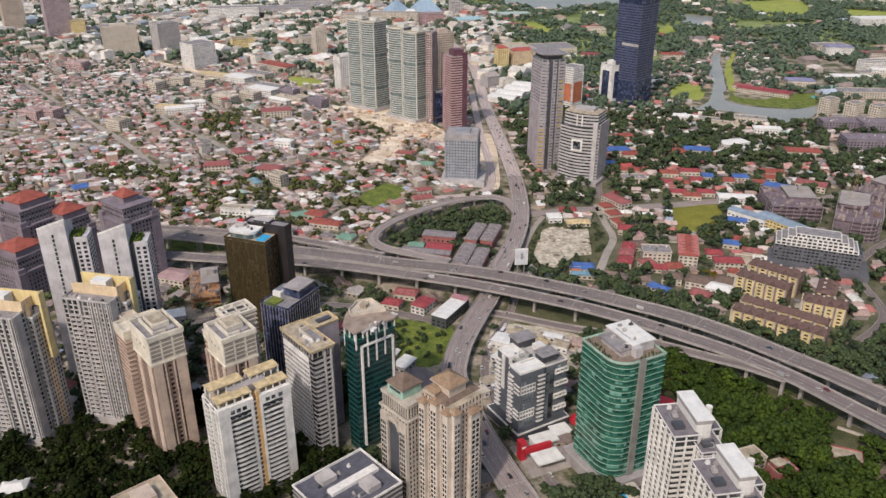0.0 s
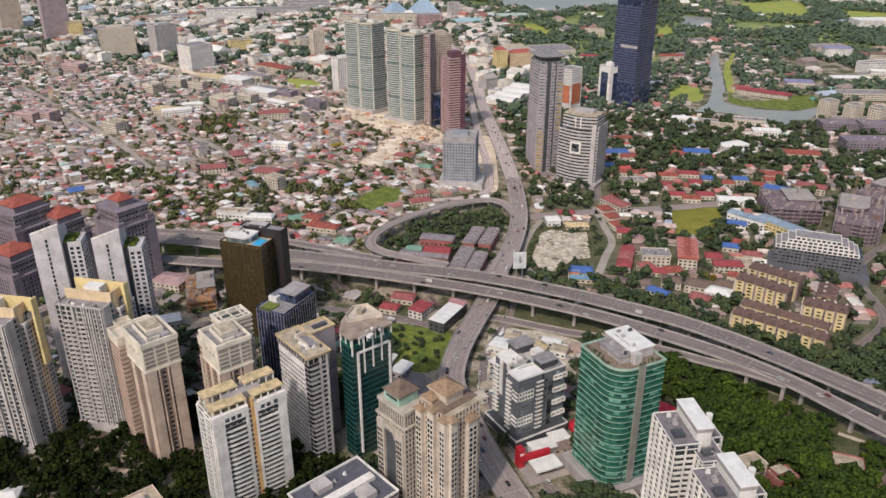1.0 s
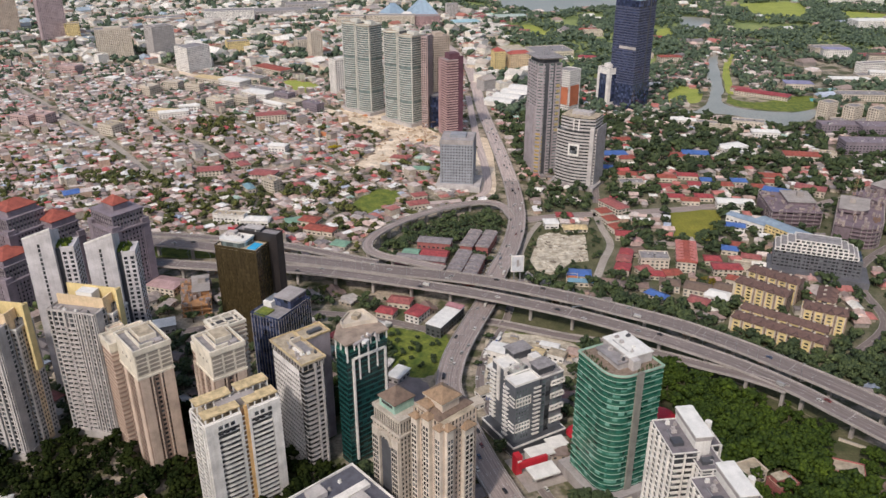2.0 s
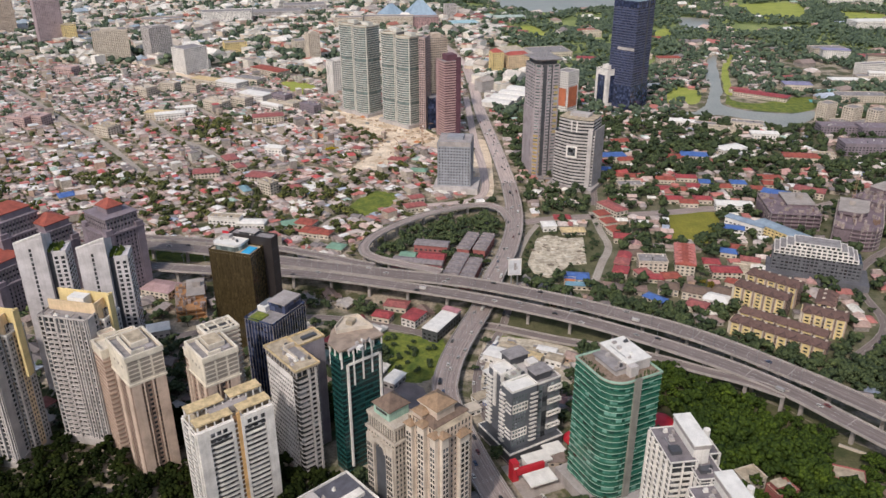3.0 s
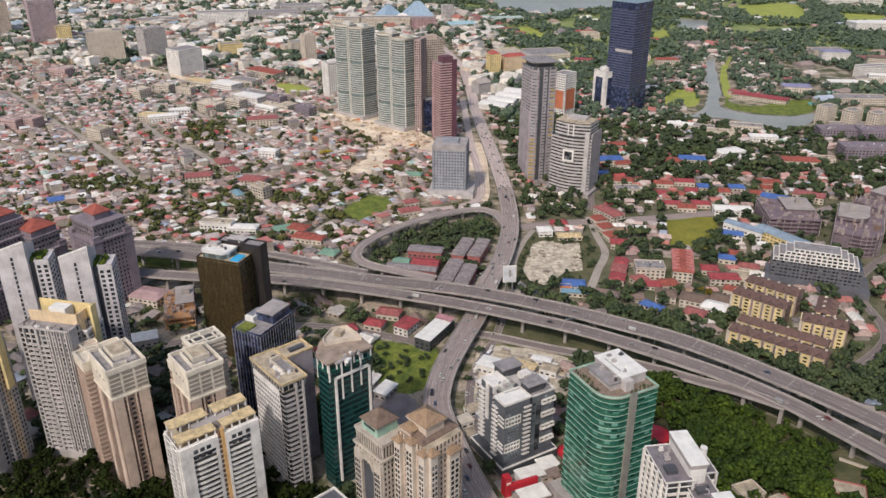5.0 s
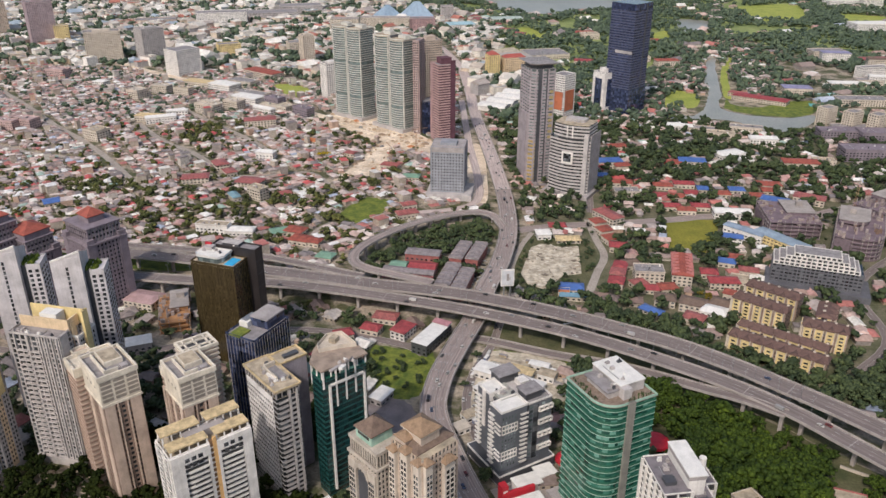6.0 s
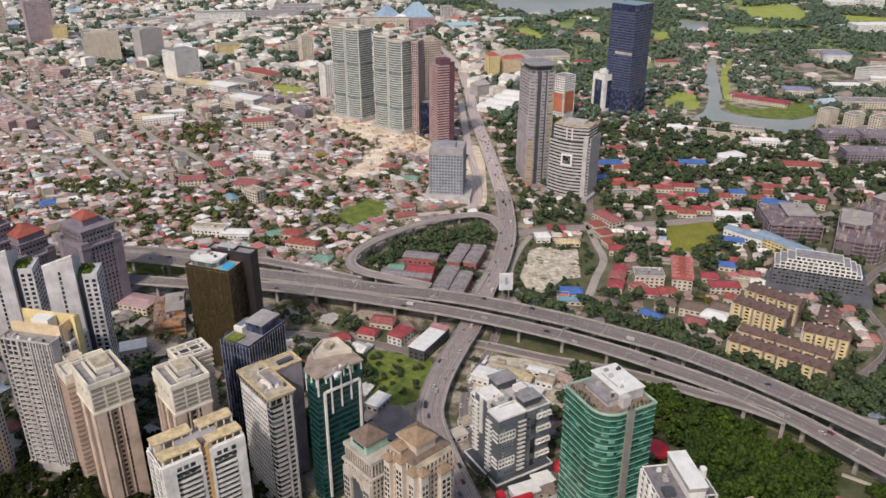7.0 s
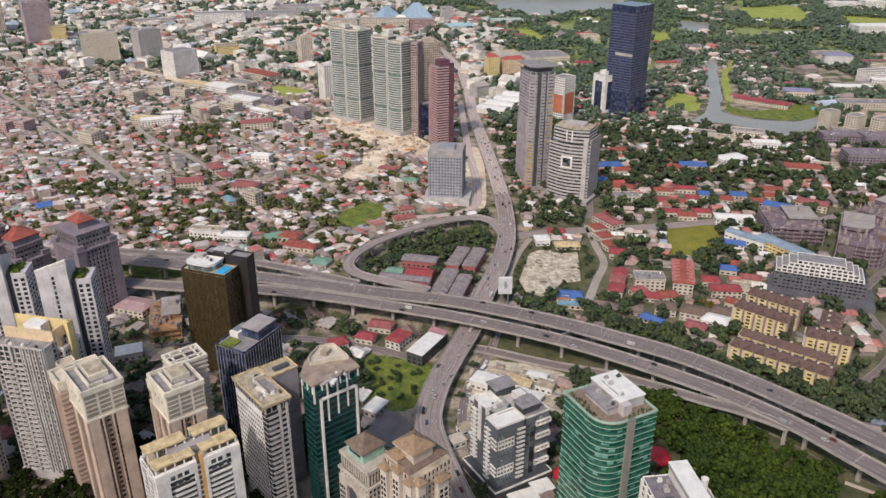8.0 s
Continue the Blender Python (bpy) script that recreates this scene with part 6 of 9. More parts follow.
curved_pair(-113.7, 1190.5, -42.9, 61.6, 130, "pale curved apartment tower with bands of balconies", 0)
curved_pair(-48.8, 1129, -44.9, 60.4, 127.5, "pale curved apartment tower with bands of balconies", -2)
t = grid_block("condominium_tower", (-23.6, 1096), -20, 8.5, 20.1, 126.5, 3.2, 2.6, plain("rosy_grey_render", (0.44, 0.33, 0.31)), GL_DARK, "slim mauve-grey end tower of flats", "apartment tower", 1.2, 1.0)
grid_block("condominium_tower", (-9.1, 1142.3), 22.1, 25.8, 26.6, 118.2, 3.2, 3.0, CREAM, GL_DARK, "cream apartment tower behind curved towers", "apartment tower", 1.5, 1.2, crown=5)
grid_block("glass_block", (-9.1, 1091.9), 22, 19.3, 22.1, 44.2, 3.6, 3.0, GL_NAVY, GL_NAVY, "dark blue glass low block", "office building", 0.6, 0.2)
t = grid_block("office_tower", (11.1, 1052.3), 24, 23.5, 26.4, 102, 3.4, None, plain("rose_cladding", (0.5, 0.34, 0.33)), plain("plum_glass", (0.08, 0.03, 0.045), 0.3), "rose-pink banded office tower with plum top", "office tower", 1.8)
part("side_wall", face_mark(rect(23.5, 26.4), 3, 0.0, 0.3, 0, 101, 1.0), PINK, t)
part("side_wall", face_mark(rect(23.5, 26.4), 0, 0.7, 1.0, 0, 108, 0.8), plain("plum_cladding", (0.12, 0.05, 0.07)), t)
part("plant_room", Mesh().box(3, 3, 102, 110, 15, 15), plain("plum_cladding_two", (0.14, 0.06, 0.08)), t)
t = grid_block("office_tower", (293.5, 1192), 43.9, 43.5, 41.5, 151.2, 3.8, 2.4, plain("slate_blue_cladding", (0.09, 0.1, 0.16), 0.4), GL_BLUE, "tall slate-blue glass office tower", "office tower", 1.5, 0.3)
part("edge_wall", face_mark(rect(43.5, 41.5), 0, 0.62, 0.68, 0, 160, 0.9), DGREY, t)
part("crown", Mesh().prism(grown(rect(43.5, 41.5), 0.3), 151.2, 161), GL_BLUE, t)
part("belt_storey", face_mark(rect(43.5, 41.5), 3, 0.3, 1.0, 90, 94, 0.9), LGREY, t)
part("base", Mesh().prism(grown(rect(43.5, 41.5), 1.2), 0, 38), GL_NAVY, t)
t = grid_block("office_tower", (260.5, 1207.7), 30.2, 24.2, 26.6, 58.5, 3.4, None, WHITE, WHITE, "white office tower with a dark glass centre panel", "office tower", 1.0, crown=6)
part("centre_glass", face_mark(rect(24.2, 26.6), 0, 0.22, 0.78, 8, 50, 0.6), GL_NAVY, t)
part("centre_glass", face_mark(rect(24.2, 26.6), 3, 0.22, 0.78, 8, 50, 0.6), GL_NAVY, t)
t = grid_block("office_tower", (192.5, 1157.8), 46.9, 26.7, 21.7, 65.8, 3.3, 3.0, WHITE, GL_DARK, "white flats with a terracotta facade panel", "apartment tower", 1.5, 1.2)
part("red_panel", face_mark(rect(26.7, 21.7), 0, 0.1, 0.9, 14, 44, 0.7), plain("terracotta_paint_two", (0.55, 0.17, 0.08)), t)
part("red_panel", face_mark(rect(26.7, 21.7), 3, 0.1, 0.9, 16, 42, 0.7), plain("terracotta_paint", (0.5, 0.16, 0.08)), t)
part("side_tower", Mesh().box(15, 2, 0, 58, 8, 14), PALE, t)

t = grid_block("condominium_tower", (-133.2, 252.1), 40.9, 22.3, 24.5, 59.8, 3.1, 2.8, BEIGE, GL_DARK, "beige apartment tower with a tan flat roof", "apartment tower", 1.3, 1.0, roof=ROOFTAN)
part("roof_room", Mesh().box(0, 3, 60, 63, 9, 10), BEIGE, t)

# towers of the far west side
FAR_ROWS = []
TIN_RED_TILE = plain("bright_red_roof_tile", (0.42, 0.1, 0.08), vary=0.3, scale=0.2)
FAR_ROWS += [
    ("apartment_tower", (-460.3, 1458.7), 51.8, 49, 37.5, 44.8, WHITE, "white apartment block with gridded windows"),
    ("apartment_tower", (-558.9, 1571.4), 44.2, 44.2, 33.7, 64.2, LGREY, "pale grey apartment tower with ribbed windows"),
    ("apartment_tower", (-668.1, 1566.1), 23.3, 64.4, 34.6, 60, PALE, "apricot-cream hotel block with tall ribs"),
    ("apartment_tower", (-859.4, 1748.9), 34.5, 50.2, 39.4, 92.8, plain("mauve_render", (0.42, 0.33, 0.35)), "mauve residential tower among low houses"),
    ("apartment_tower", (-812.5, 1755.7), 23.7, 28, 23.4, 43, YELLOW, "yellow and mauve residential block"),
    ("apartment_tower", (-1005.9, 1849), 35, 43.5, 39.7, 79.8, CREAM, "cream residential tower among low houses"),
    ("apartment_tower", (-244.7, 1535.1), 28.2, 21.9, 20.6, 60, PALE, "cream tower with a red stripe"),
    ("apartment_tower", (-169.2, 1293.6), 32.8, 26.1, 22.3, 55.2, WHITE, "white office block with a dark glass strip"),
    ("apartment_block", (-583.4, 2016.9), 10.9, 120.3, 48.5, 32.8, WHITE, "white hospital complex with flat roofs"),
    ("apartment_block", (-483.9, 2106.9), 13.2, 132.6, 61.1, 19.8, LGREY, "long pale grey shopping block"),
    ("apartment_block", (-413.7, 2205.5), 13.3, 111.3, 54.3, 24.5, LGREY, "pale grey institutional block with flat roof"),
    ("apartment_block", (-181.5, 1977.2), -2.5, 120.8, 29.2, 28.5, PALE, "long cream barrack block with flat roof")]
FAR_ROWS += [
    ("apartment_block", (-244.4, 1929.1), -2.5, 65.6, 31.5, 32.8, PALE, "cream institutional block with flat roof"),
    ("apartment_block", (-737.4, 2018.9), 13.2, 97.9, 43.5, 15.2, CREAM, "low tan institutional block"),
    ("apartment_block", (-64.7, 1976.2), 1.9, 66.2, 29.2, 26.5, PINK, "pink institutional block with flat roof"),
    ("apartment_block", (-943, 1905.3), 24.2, 43.2, 35.6, 26, PALE, "cream residential block with flat roof"),
    ("apartment_block", (-433, 1640.7), 23.3, 43.5, 27.8, 23.8, YELLOW, "small ochre apartment block"),
    ("apartment_block", (-289, 1639), 23.2, 37.2, 30.1, 28, PALE, "cream residential block with flat roof"),
    ("apartment_tower", (100.7, 1444.1), 12.1, 19.6, 23, 40.8, YELLOW, "yellow apartment block with red roof"),
    ("apartment_tower", (129.9, 1449.5), 17.4, 39.4, 20.6, 34.5, APRICOT, "apricot apartment block with red roof"),
    ("apartment_tower", (553.2, 1102.9), 31.6, 22.2, 15.3, 31.8, PALE, "cream slab of walk-up flats"),
    ("apartment_tower", (582.9, 1087.7), 31.5, 22.2, 15.3, 29.8, PALE, "cream slab of walk-up flats"),
    ("apartment_tower", (610.4, 1072.5), 31.5, 22.2, 15.3, 29.8, PALE, "cream slab of walk-up flats"),
    ("apartment_tower", (651.2, 1071), 31.4, 24.5, 15.3, 31.8, PALE, "cream slab of walk-up flats")]
FAR_ROWS += [
    ("apartment_tower", (682.8, 1116.7), 31.5, 24.6, 15.3, 27.8, WHITE, "white slab of walk-up flats"),
    ("apartment_block", (758.3, 1416.2), 11.9, 55.7, 18.5, 23.8, WHITE, "white slab of flats among trees"),
    ("apartment_block", (19.1, 2088), 7.6, 29, 27, 39.8, LGREY, "pale grey tower block by the park")]
for nm, c, ang, w, d, h, wall, lab in FAR_ROWS:
    made = grid_block(nm, c, ang, w, d, h, 3.2, 3.6, wall, GL_DARK, lab, "apartment block", 1.7, 1.8, crown=3 if h > 50 else None)
    if "red roof" in lab:
        part("hip_roof", Mesh().hip(0, 0, h + 0.6, w + 1, d + 1, 5, 0, 0.4, 0.3), TIN_RED_TILE, made, "red tiled hip roof")

# ---------- low buildings that stand out ----------


def low_block(name, x, y, ang, w, d, h, wall, roof, label, category="building", rise=1.5, gable=0.7, eave=0.8, lines=True, roof_label=""):
    t = thing(name, x, y, 0, ang, label, category)
    KEEP_OUT.append((x, y, ang, w + 3, d + 3))
    p = rect(w, d)
    part("wall", Mesh().prism(p, 0, h), wall, t)
    if lines:
        g = Mesh()
        for k in range(max(1, int(h / 3.2))):
            for i in range(4):
                ln = w if i % 2 == 0 else d
                n = max(1, int(ln / 4))
                for j in range(n):
                    face_mark(p, i, (j + 0.25) / n, (j + 0.75) / n, 1 + k * 3.2, 2.5 + k * 3.2, 0.1, g)
        part("window_glass", g, GL_DARK, t)
    if rise:
        part("roof", Mesh().hip(0, 0, h, w + 2 * eave, d + 2 * eave, rise, 0, gable, 0.3), roof, t, roof_label)
    else:
        part("roof", Mesh().prism(grown(p, 0.2), h, h + 0.4), roof, t, roof_label)
        part("parapet", parapet(grown(p, 0.2), h + 0.4, 0.9, 0.35), wall, t)
    return t


PINKISH = plain("faded_pink_render", (0.5, 0.36, 0.34))
GREYVIOLET = plain("grey_violet_roof", (0.27, 0.26, 0.4))
BRICK_RED = plain("faded_red_wall", (0.36, 0.12, 0.11))
TIN_RED = plain("faded_red_tin", (0.34, 0.11, 0.1), 0.6, vary=0.4, scale=0.4)
TIN_GREY = plain("weathered_tin", (0.27, 0.235, 0.235), 0.6, vary=0.4, scale=0.3)
TIN_BRIGHT = plain("bright_red_roof", (0.34, 0.062, 0.065), 0.6, vary=0.4, scale=0.3)
TIN_GREEN = plain("green_tin", (0.2, 0.34, 0.25), 0.6)
for x, y, a, w, d in ((30.9, 684.7, 72.7, 36.4, 11.4), (45.4, 682.7, 72.6, 36.4, 11.4), (18.6, 635.4, 74.6, 42.6, 12.4), (31, 625.9, 74.6, 40.5, 11.4)):
    t = low_block("shophouse_row", x, y, a, w, d, 9.5, BRICK_RED, TIN_GREY, "row of faded red shophouses with grey roofs", "shophouses", 1.6, 0.9)
    for k in range(6):
        part("party_wall", Mesh().box(-w / 2 + w * k / 5, 0, 9.5, 11.6, 0.4, d), TIN_GREY, t)
low_block("shophouse_row", -3.2, 681, -11.7, 31, 12.9, 9.5, BRICK_RED, TIN_GREY, "long brick-red shop row with white balconies", "shophouses", 1.2, 0.9)
low_block("workshop", -3.2, 659.6, -13.8, 23.8, 12.8, 6.3, BRICK_RED, TIN_BRIGHT, "low workshop with a bright red roof", "workshop", 1.8, 0.9)
low_block("workshop", -24.9, 665.8, -13.8, 14.5, 9.6, 5.3, WHITE, TIN_GREEN, "low workshop with a pale green roof", "workshop", 1.2, 0.9)
low_block("market_row", -15.5, 650.9, -12.7, 45.4, 9.6, 5.8, TIN_GREY, TIN_GREY, "long low brown-roofed market row", "shops", 1.4, 0.9)
low_block("market_row", -17.5, 639.2, -12.7, 45.4, 9.6, 5.2, TIN_GREY, TIN_RED, "long low brown-roofed market row", "shops", 1.4, 0.9)
t = low_block("showroom", 5.6, 538.5, 60, 37, 13, 9.4, DGREY, ROOFWHITE, "black-walled showroom with a white sheet roof", "showroom", 0.6, 0.9, 0.4, roof_label="white sheet roof")
part("end_canopy", Mesh().box(15.4, 0, 10.6, 11, 7, 14), plain("faded_pink_sheet", (0.5, 0.24, 0.26)), t, "faded pink end canopy")
low_block("showroom_annex", -16.2, 550.1, 59, 16.8, 12.4, 7.3, WHITE, TIN_BRIGHT, "red-roofed annex beside the showroom", "house", 1.6, 0.6)
low_block("pavilion", -211.6, 533.3, 21.2, 17.4, 12.6, 6.2, LGREY, ROOFWHITE, "pavilion with a cream canopy roof", "pavilion", 0.8, 0.9)
low_block("pavilion", -27.2, 467, -30.1, 9.2, 14.6, 5.2, GREY, ROOFWHITE, "small pavilion with white sheet roof", "pavilion", 0.5, 0.9)
low_block("workshop", 47.5, 494.9, -28.1, 20.5, 12.6, 6.2, WHITE, ROOFWHITE, "white site shed with flat metal roof", "shed", 0.8, 0.9)
low_block("workshop", 61.9, 505.6, -25.1, 26.7, 5.3, 4.2, WHITE, ROOFTAN, "long narrow tan-roofed site shed", "shed", 0.5, 0.9)
low_block("workshop", 68.1, 495.1, -25.1, 18.5, 8.4, 5.2, WHITE, SAND, "site shed with a sandy roof", "shed", 0.6, 0.9)
low_block("workshop", 74.2, 478.4, -30.2, 16.4, 9.4, 5.2, WHITE, ROOFWHITE, "white site shed with flat metal roof", "shed", 0.6, 0.9)
for x, y, a, w, d, h, rf, lb in ((53.7, 486.6, -30.2, 12.3, 8.4, 4.2, ROOFWHITE, "white flat-roofed site cabin"), (59.8, 478.3, -30.2, 10.3, 7.3, 4.1, ROOFGREY, "grey flat-roofed site cabin"), (82.4, 503.7, -22, 14.4, 6.3, 4.2, ROOFWHITE, "white flat-roofed site cabin"),
                               (86.5, 491.1, -28.1, 12.3, 8.4, 5.2, ROOFTAN, "tan-roofed low storage shed"), (39.3, 478.1, 41, 9.4, 5.2, 3.1, ROOFWHITE, "white flat-roofed site cabin"), (66, 467.8, -35.3, 11.3, 7.3, 4.1, SAND, "low workshop with sandy roof"),
                               (31.2, 446.6, 30.9, 10.3, 7.3, 4.1, ROOFTAN, "tan-roofed low storage shed"), (25, 434, 30.9, 9.3, 8.3, 4.1, PALE, "pale flat-roofed site cabin")):
    low_block("site_shed", x, y, a, w, d, h, WHITE, rf, lb, "shed", 0.5, 0.9, 0.4)
for k, (x, y, a) in enumerate(((35.2, 494.8, 60.8), (39.3, 507.5, 60.8), (45.5, 516, 62.7), (76.3, 509.9, -22), (90.7, 499.6, -25.1), (92.7, 482.8, -30.2), (43.4, 461.3, 36), (51.6, 455.1, 35.9), (72.1, 459.5, -35.3), (80.3, 472.2, -30.2), (35.3, 442.4, 30.9), (57.8, 518.2, -25.1))):
    t = thing("container", x, y, 0.12, a, "site container with ribbed steel walls", "container", "site containers")
    m = Mesh().box(0, 0, 0, 2.6, 6.1, 2.4)
    part("body", m, (WHITE, LGREY, BLUEPAINT, SAND)[k % 4], t)
    part("ribbing", piers(turned(0, 0, 6.1, 2.4), 0.1, 2.5, 0.6, 0.15, 0.06), LGREY, t)
    part("roof_sheet", Mesh().box(0, 0, 2.6, 2.68, 6.2, 2.5), (ROOFWHITE, ROOFGREY)[k % 2], t)
    KEEP_OUT.append((x, y, a, 7, 4))
low_block("school_block", 309.2, 732.5, -48, 39.9, 10.8, 9.6, WHITE, plain("pale_blue_roof", (0.26, 0.33, 0.42)), "school block with pale blue roof", "school", 1.6, 0.8)
t = low_block("school_block", 335.1, 709, -58.2, 52.8, 15, 10.6, YELLOW, plain("sky_blue_roof", (0.28, 0.36, 0.44)), "yellow school block with long balconies and pale blue roof", "school", 1.6, 0.8)
for k in range(3):
    part("balcony", Mesh().box(0, -7.6, 2.6 + 3.1 * k, 3.7 + 3.1 * k, 50, 1.2), YELLOW, t)
low_block("school_block", 294.5, 723.6, -20, 18.7, 10.8, 6.4, WHITE, BLUEPAINT, "low school wing with a blue roof", "school", 1.4, 0.8)
low_block("school_hall", 315.2, 785.6, -7.5, 37.7, 15.3, 7.5, WHITE, ROOFWHITE, "white hall with a pale roof", "hall", 2.0, 0.8)


def building_site_block(x, y, ang, w, d, h, label, tone=(0.2, 0.15, 0.17), round_end=False):
    """Concrete frame under construction: slabs, columns, scaffold netting and stub columns on top."""
    t = thing("unfinished_building", x, y, 0, ang, label, "unfinished building")
    KEEP_OUT.append((x, y, ang, w + 4, d + 4))
    p = rect(w, d)
    if round_end:
        r = min(w, d) * 0.42
        p = [(-w / 2 + r - r * math.cos(a), -d / 2 + r - r * math.sin(a)) for a in [math.pi / 2 * k / 6 for k in range(7)]] + p[1:]
    wall = plain("site_netting", tone, vary=0.35)
    half_up = [(px * 0.55 + w * 0.2, py * 0.6 + d * 0.15) for px, py in p]
    part("core_wall", Mesh().prism(grown(p, -1.8), 0, h - 3), wall, t)
    part("netting", face_mark(p, len(p) - 3, 0.05, 0.95, 4, h, 0.7), wall, t)
    part("netting", face_mark(p, len(p) - 1, 0.05, 0.6, 2, h - 4, 0.7), wall, t)
    part("upper_storey", Mesh().prism(half_up, h, h + 3.4), wall, t)
    part("upper_slab", Mesh().prism(grown(half_up, 1.0), h + 3.4, h + 3.8), CONCRETE, t)
    part("lift_core", Mesh().box(w * 0.25, d * 0.2, h, h + 8, 6, 5), CONCRETE, t)
    stacked("floor_slab", Mesh().prism(grown(p, 0.4), 0, 0.9), wall, t, [4 * k for k in range(int(h / 4) + 1)])
    part("ribbing", piers(p, 0, h + 1.5, 7, 0.5, 0.3), CONCRETE, t)
    r = Mesh()
    for k in range(60):
        r.box(random.uniform(-w / 2, w / 2), random.uniform(-d / 2, d / 2), h - 3, h + random.uniform(0.5, 3.5), random.uniform(0.6, 5), random.uniform(0.6, 3))
    part("roof_formwork", r, varied("site_clutter" + str(x), [(0, (0.36, 0.3, 0.28)), (0.4, (0.2, 0.13, 0.1)), (0.7, (0.3, 0.25, 0.25))], "island"), t)["kind"] = "stuff"
    return t


building_site_block(361, 759.2, -7.5, 48.1, 56.6, 16.5, "mauve-netted concrete frame under construction")
building_site_block(410.6, 714.4, 62, 71.8, 41.7, 22.8, "mauve-netted concrete frame with rounded end under construction", round_end=True)
building_site_block(-198.9, 578.7, 17.1, 22.5, 48.5, 9.4, "unfinished orange-brown brick frame with bare slabs", tone=(0.42, 0.22, 0.1))
building_site_block(-163.6, 537, 17.1, 26.6, 18.9, 4.1, "low brown work yard with stacked timber", tone=(0.3, 0.2, 0.15))
building_site_block(476.2, 782.5, 31.1, 64.8, 42.6, 18.8, "concrete frame under construction with bare slabs")

LOW_ROWS = []
LOW_ROWS += [
    (171.5, 764.1, -70.9, 12.9, 12.7, 7.4, TILE_RED, "townhouse with a red tiled roof"),
    (174.5, 743.6, -70.9, 12.8, 12.7, 7.4, TILE_RED, "townhouse with a red tiled roof"),
    (176.5, 723.1, -70.9, 12.8, 12.6, 7.4, TILE_RED, "townhouse with a red tiled roof"),
    (180.5, 704.9, -9.6, 16.6, 12.9, 7.4, TIN_BRIGHT, "townhouse with a red tiled roof"),
    (163.4, 631.8, 70.3, 13.9, 12.4, 7.4, TIN_BRIGHT, "house with a steep crimson roof"),
    (167.7, 646.8, 70.3, 12.9, 12.4, 8.4, TIN_RED, "house with a steep rosy roof"),
    (173, 661.8, 70.3, 14, 11.4, 7.4, TIN_BRIGHT, "house with a steep crimson roof"),
    (182.1, 629.9, 21.1, 12.6, 10.6, 6.3, TIN_RED, "house with a rosy tin roof"),
    (184.4, 668.4, 11, 14.6, 12.8, 6.3, TILE_BROWN, "brown-roofed villa behind trees"),
    (204.9, 621.6, 5.8, 14.6, 11.7, 6.3, TILE_RED, "villa with a terracotta roof"),
    (239.9, 590, -30.3, 16.6, 13.9, 8.4, TILE_BROWN, "brown-roofed villa behind trees"),
    (211.7, 568.5, -35.4, 15.5, 12.7, 7.3, TIN_RED, "villa with a rosy tin roof")]
LOW_ROWS += [
    (196.4, 599.1, -14.8, 16.5, 12.8, 8.4, TILE_BROWN, "brown-roofed villa behind trees"),
    (248.8, 649.9, -9.6, 14.5, 11.8, 6.3, TIN_BRIGHT, "house with a steep crimson roof"),
    (271.5, 637.3, -20, 14.5, 10.7, 6.3, ROOFTAN, "small flat-roofed concrete house"),
    (285.3, 653.6, -20, 16.6, 10.8, 6.3, TIN_RED, "house with a rosy tin roof"),
    (224.9, 652.8, 75.9, 47.3, 16.6, 10.6, TILE_RED, "terraced flats with red tiled roof"),
    (254.8, 629.7, -4.5, 24.9, 12.8, 8.4, TIN_BRIGHT, "villa with a bright red roof"),
    (193.6, 643.9, -5.5, 24.9, 16.1, 10.5, ROOFGREY, "old grey walk-up flats with water-stained roof"),
    (181.8, 584.1, -45.6, 17.7, 9.5, 4.2, BLUEPAINT, "open shelter with a blue roof"),
    (123, 622.8, -7.6, 20.7, 12.8, 5.3, BLUEPAINT, "site office with a blue roof"),
    (125, 606.8, -7.6, 26.9, 6.4, 4.2, plain("teal_roof", (0.16, 0.3, 0.4)), "site canteen with a teal roof"),
    (115.7, 614.1, -7.6, 9.3, 9.6, 5.2, ORANGE, "orange site container stack"),
    (113, 735.2, 4.9, 13.6, 12.9, 7.4, ROOFWHITE, "white house with pale roof")]
LOW_ROWS += [
    (129.7, 757, 0.8, 16.7, 11.9, 5.3, TIN_BRIGHT, "house with a crimson tent-like roof"),
    (135.9, 725.8, 0.8, 22.9, 11.9, 4.2, SAND, "low shed with sandy roof"),
    (189.3, 621.4, -9.6, 16.6, 10.7, 5.3, TIN_BRIGHT, "low house with bright red roof"),
    (217.1, 589.8, -25.1, 20.7, 14.9, 9.5, TILE_BROWN, "brown-roofed villa behind trees"),
    (229.4, 576.1, -30.3, 18.6, 13.8, 9.4, ROOFWHITE, "white villa with flat terraces"),
    (254.6, 608.3, -30.3, 12.4, 9.6, 7.4, TILE_RED, "villa with an orange-red tiled roof"),
    (271.9, 671.6, -20, 14.5, 10.8, 6.3, BLUEPAINT, "house with a blue roof"),
    (282.5, 680.4, -20, 12.5, 10.8, 6.4, TILE_RED, "house with a red tiled roof"),
    (256, 842.5, -7.5, 14.7, 13.1, 5.4, TIN_BRIGHT, "terraced house with a bright red roof"),
    (273.8, 839.5, -7.5, 14.7, 13.1, 5.4, TILE_RED, "terraced house with red roof"),
    (291.8, 849.6, -7.5, 14.7, 13.2, 5.4, TIN_BRIGHT, "terraced house with a bright red roof"),
    (309.9, 863, -7.4, 14.7, 13.2, 5.4, BLUEPAINT, "terraced house with a blue roof")]
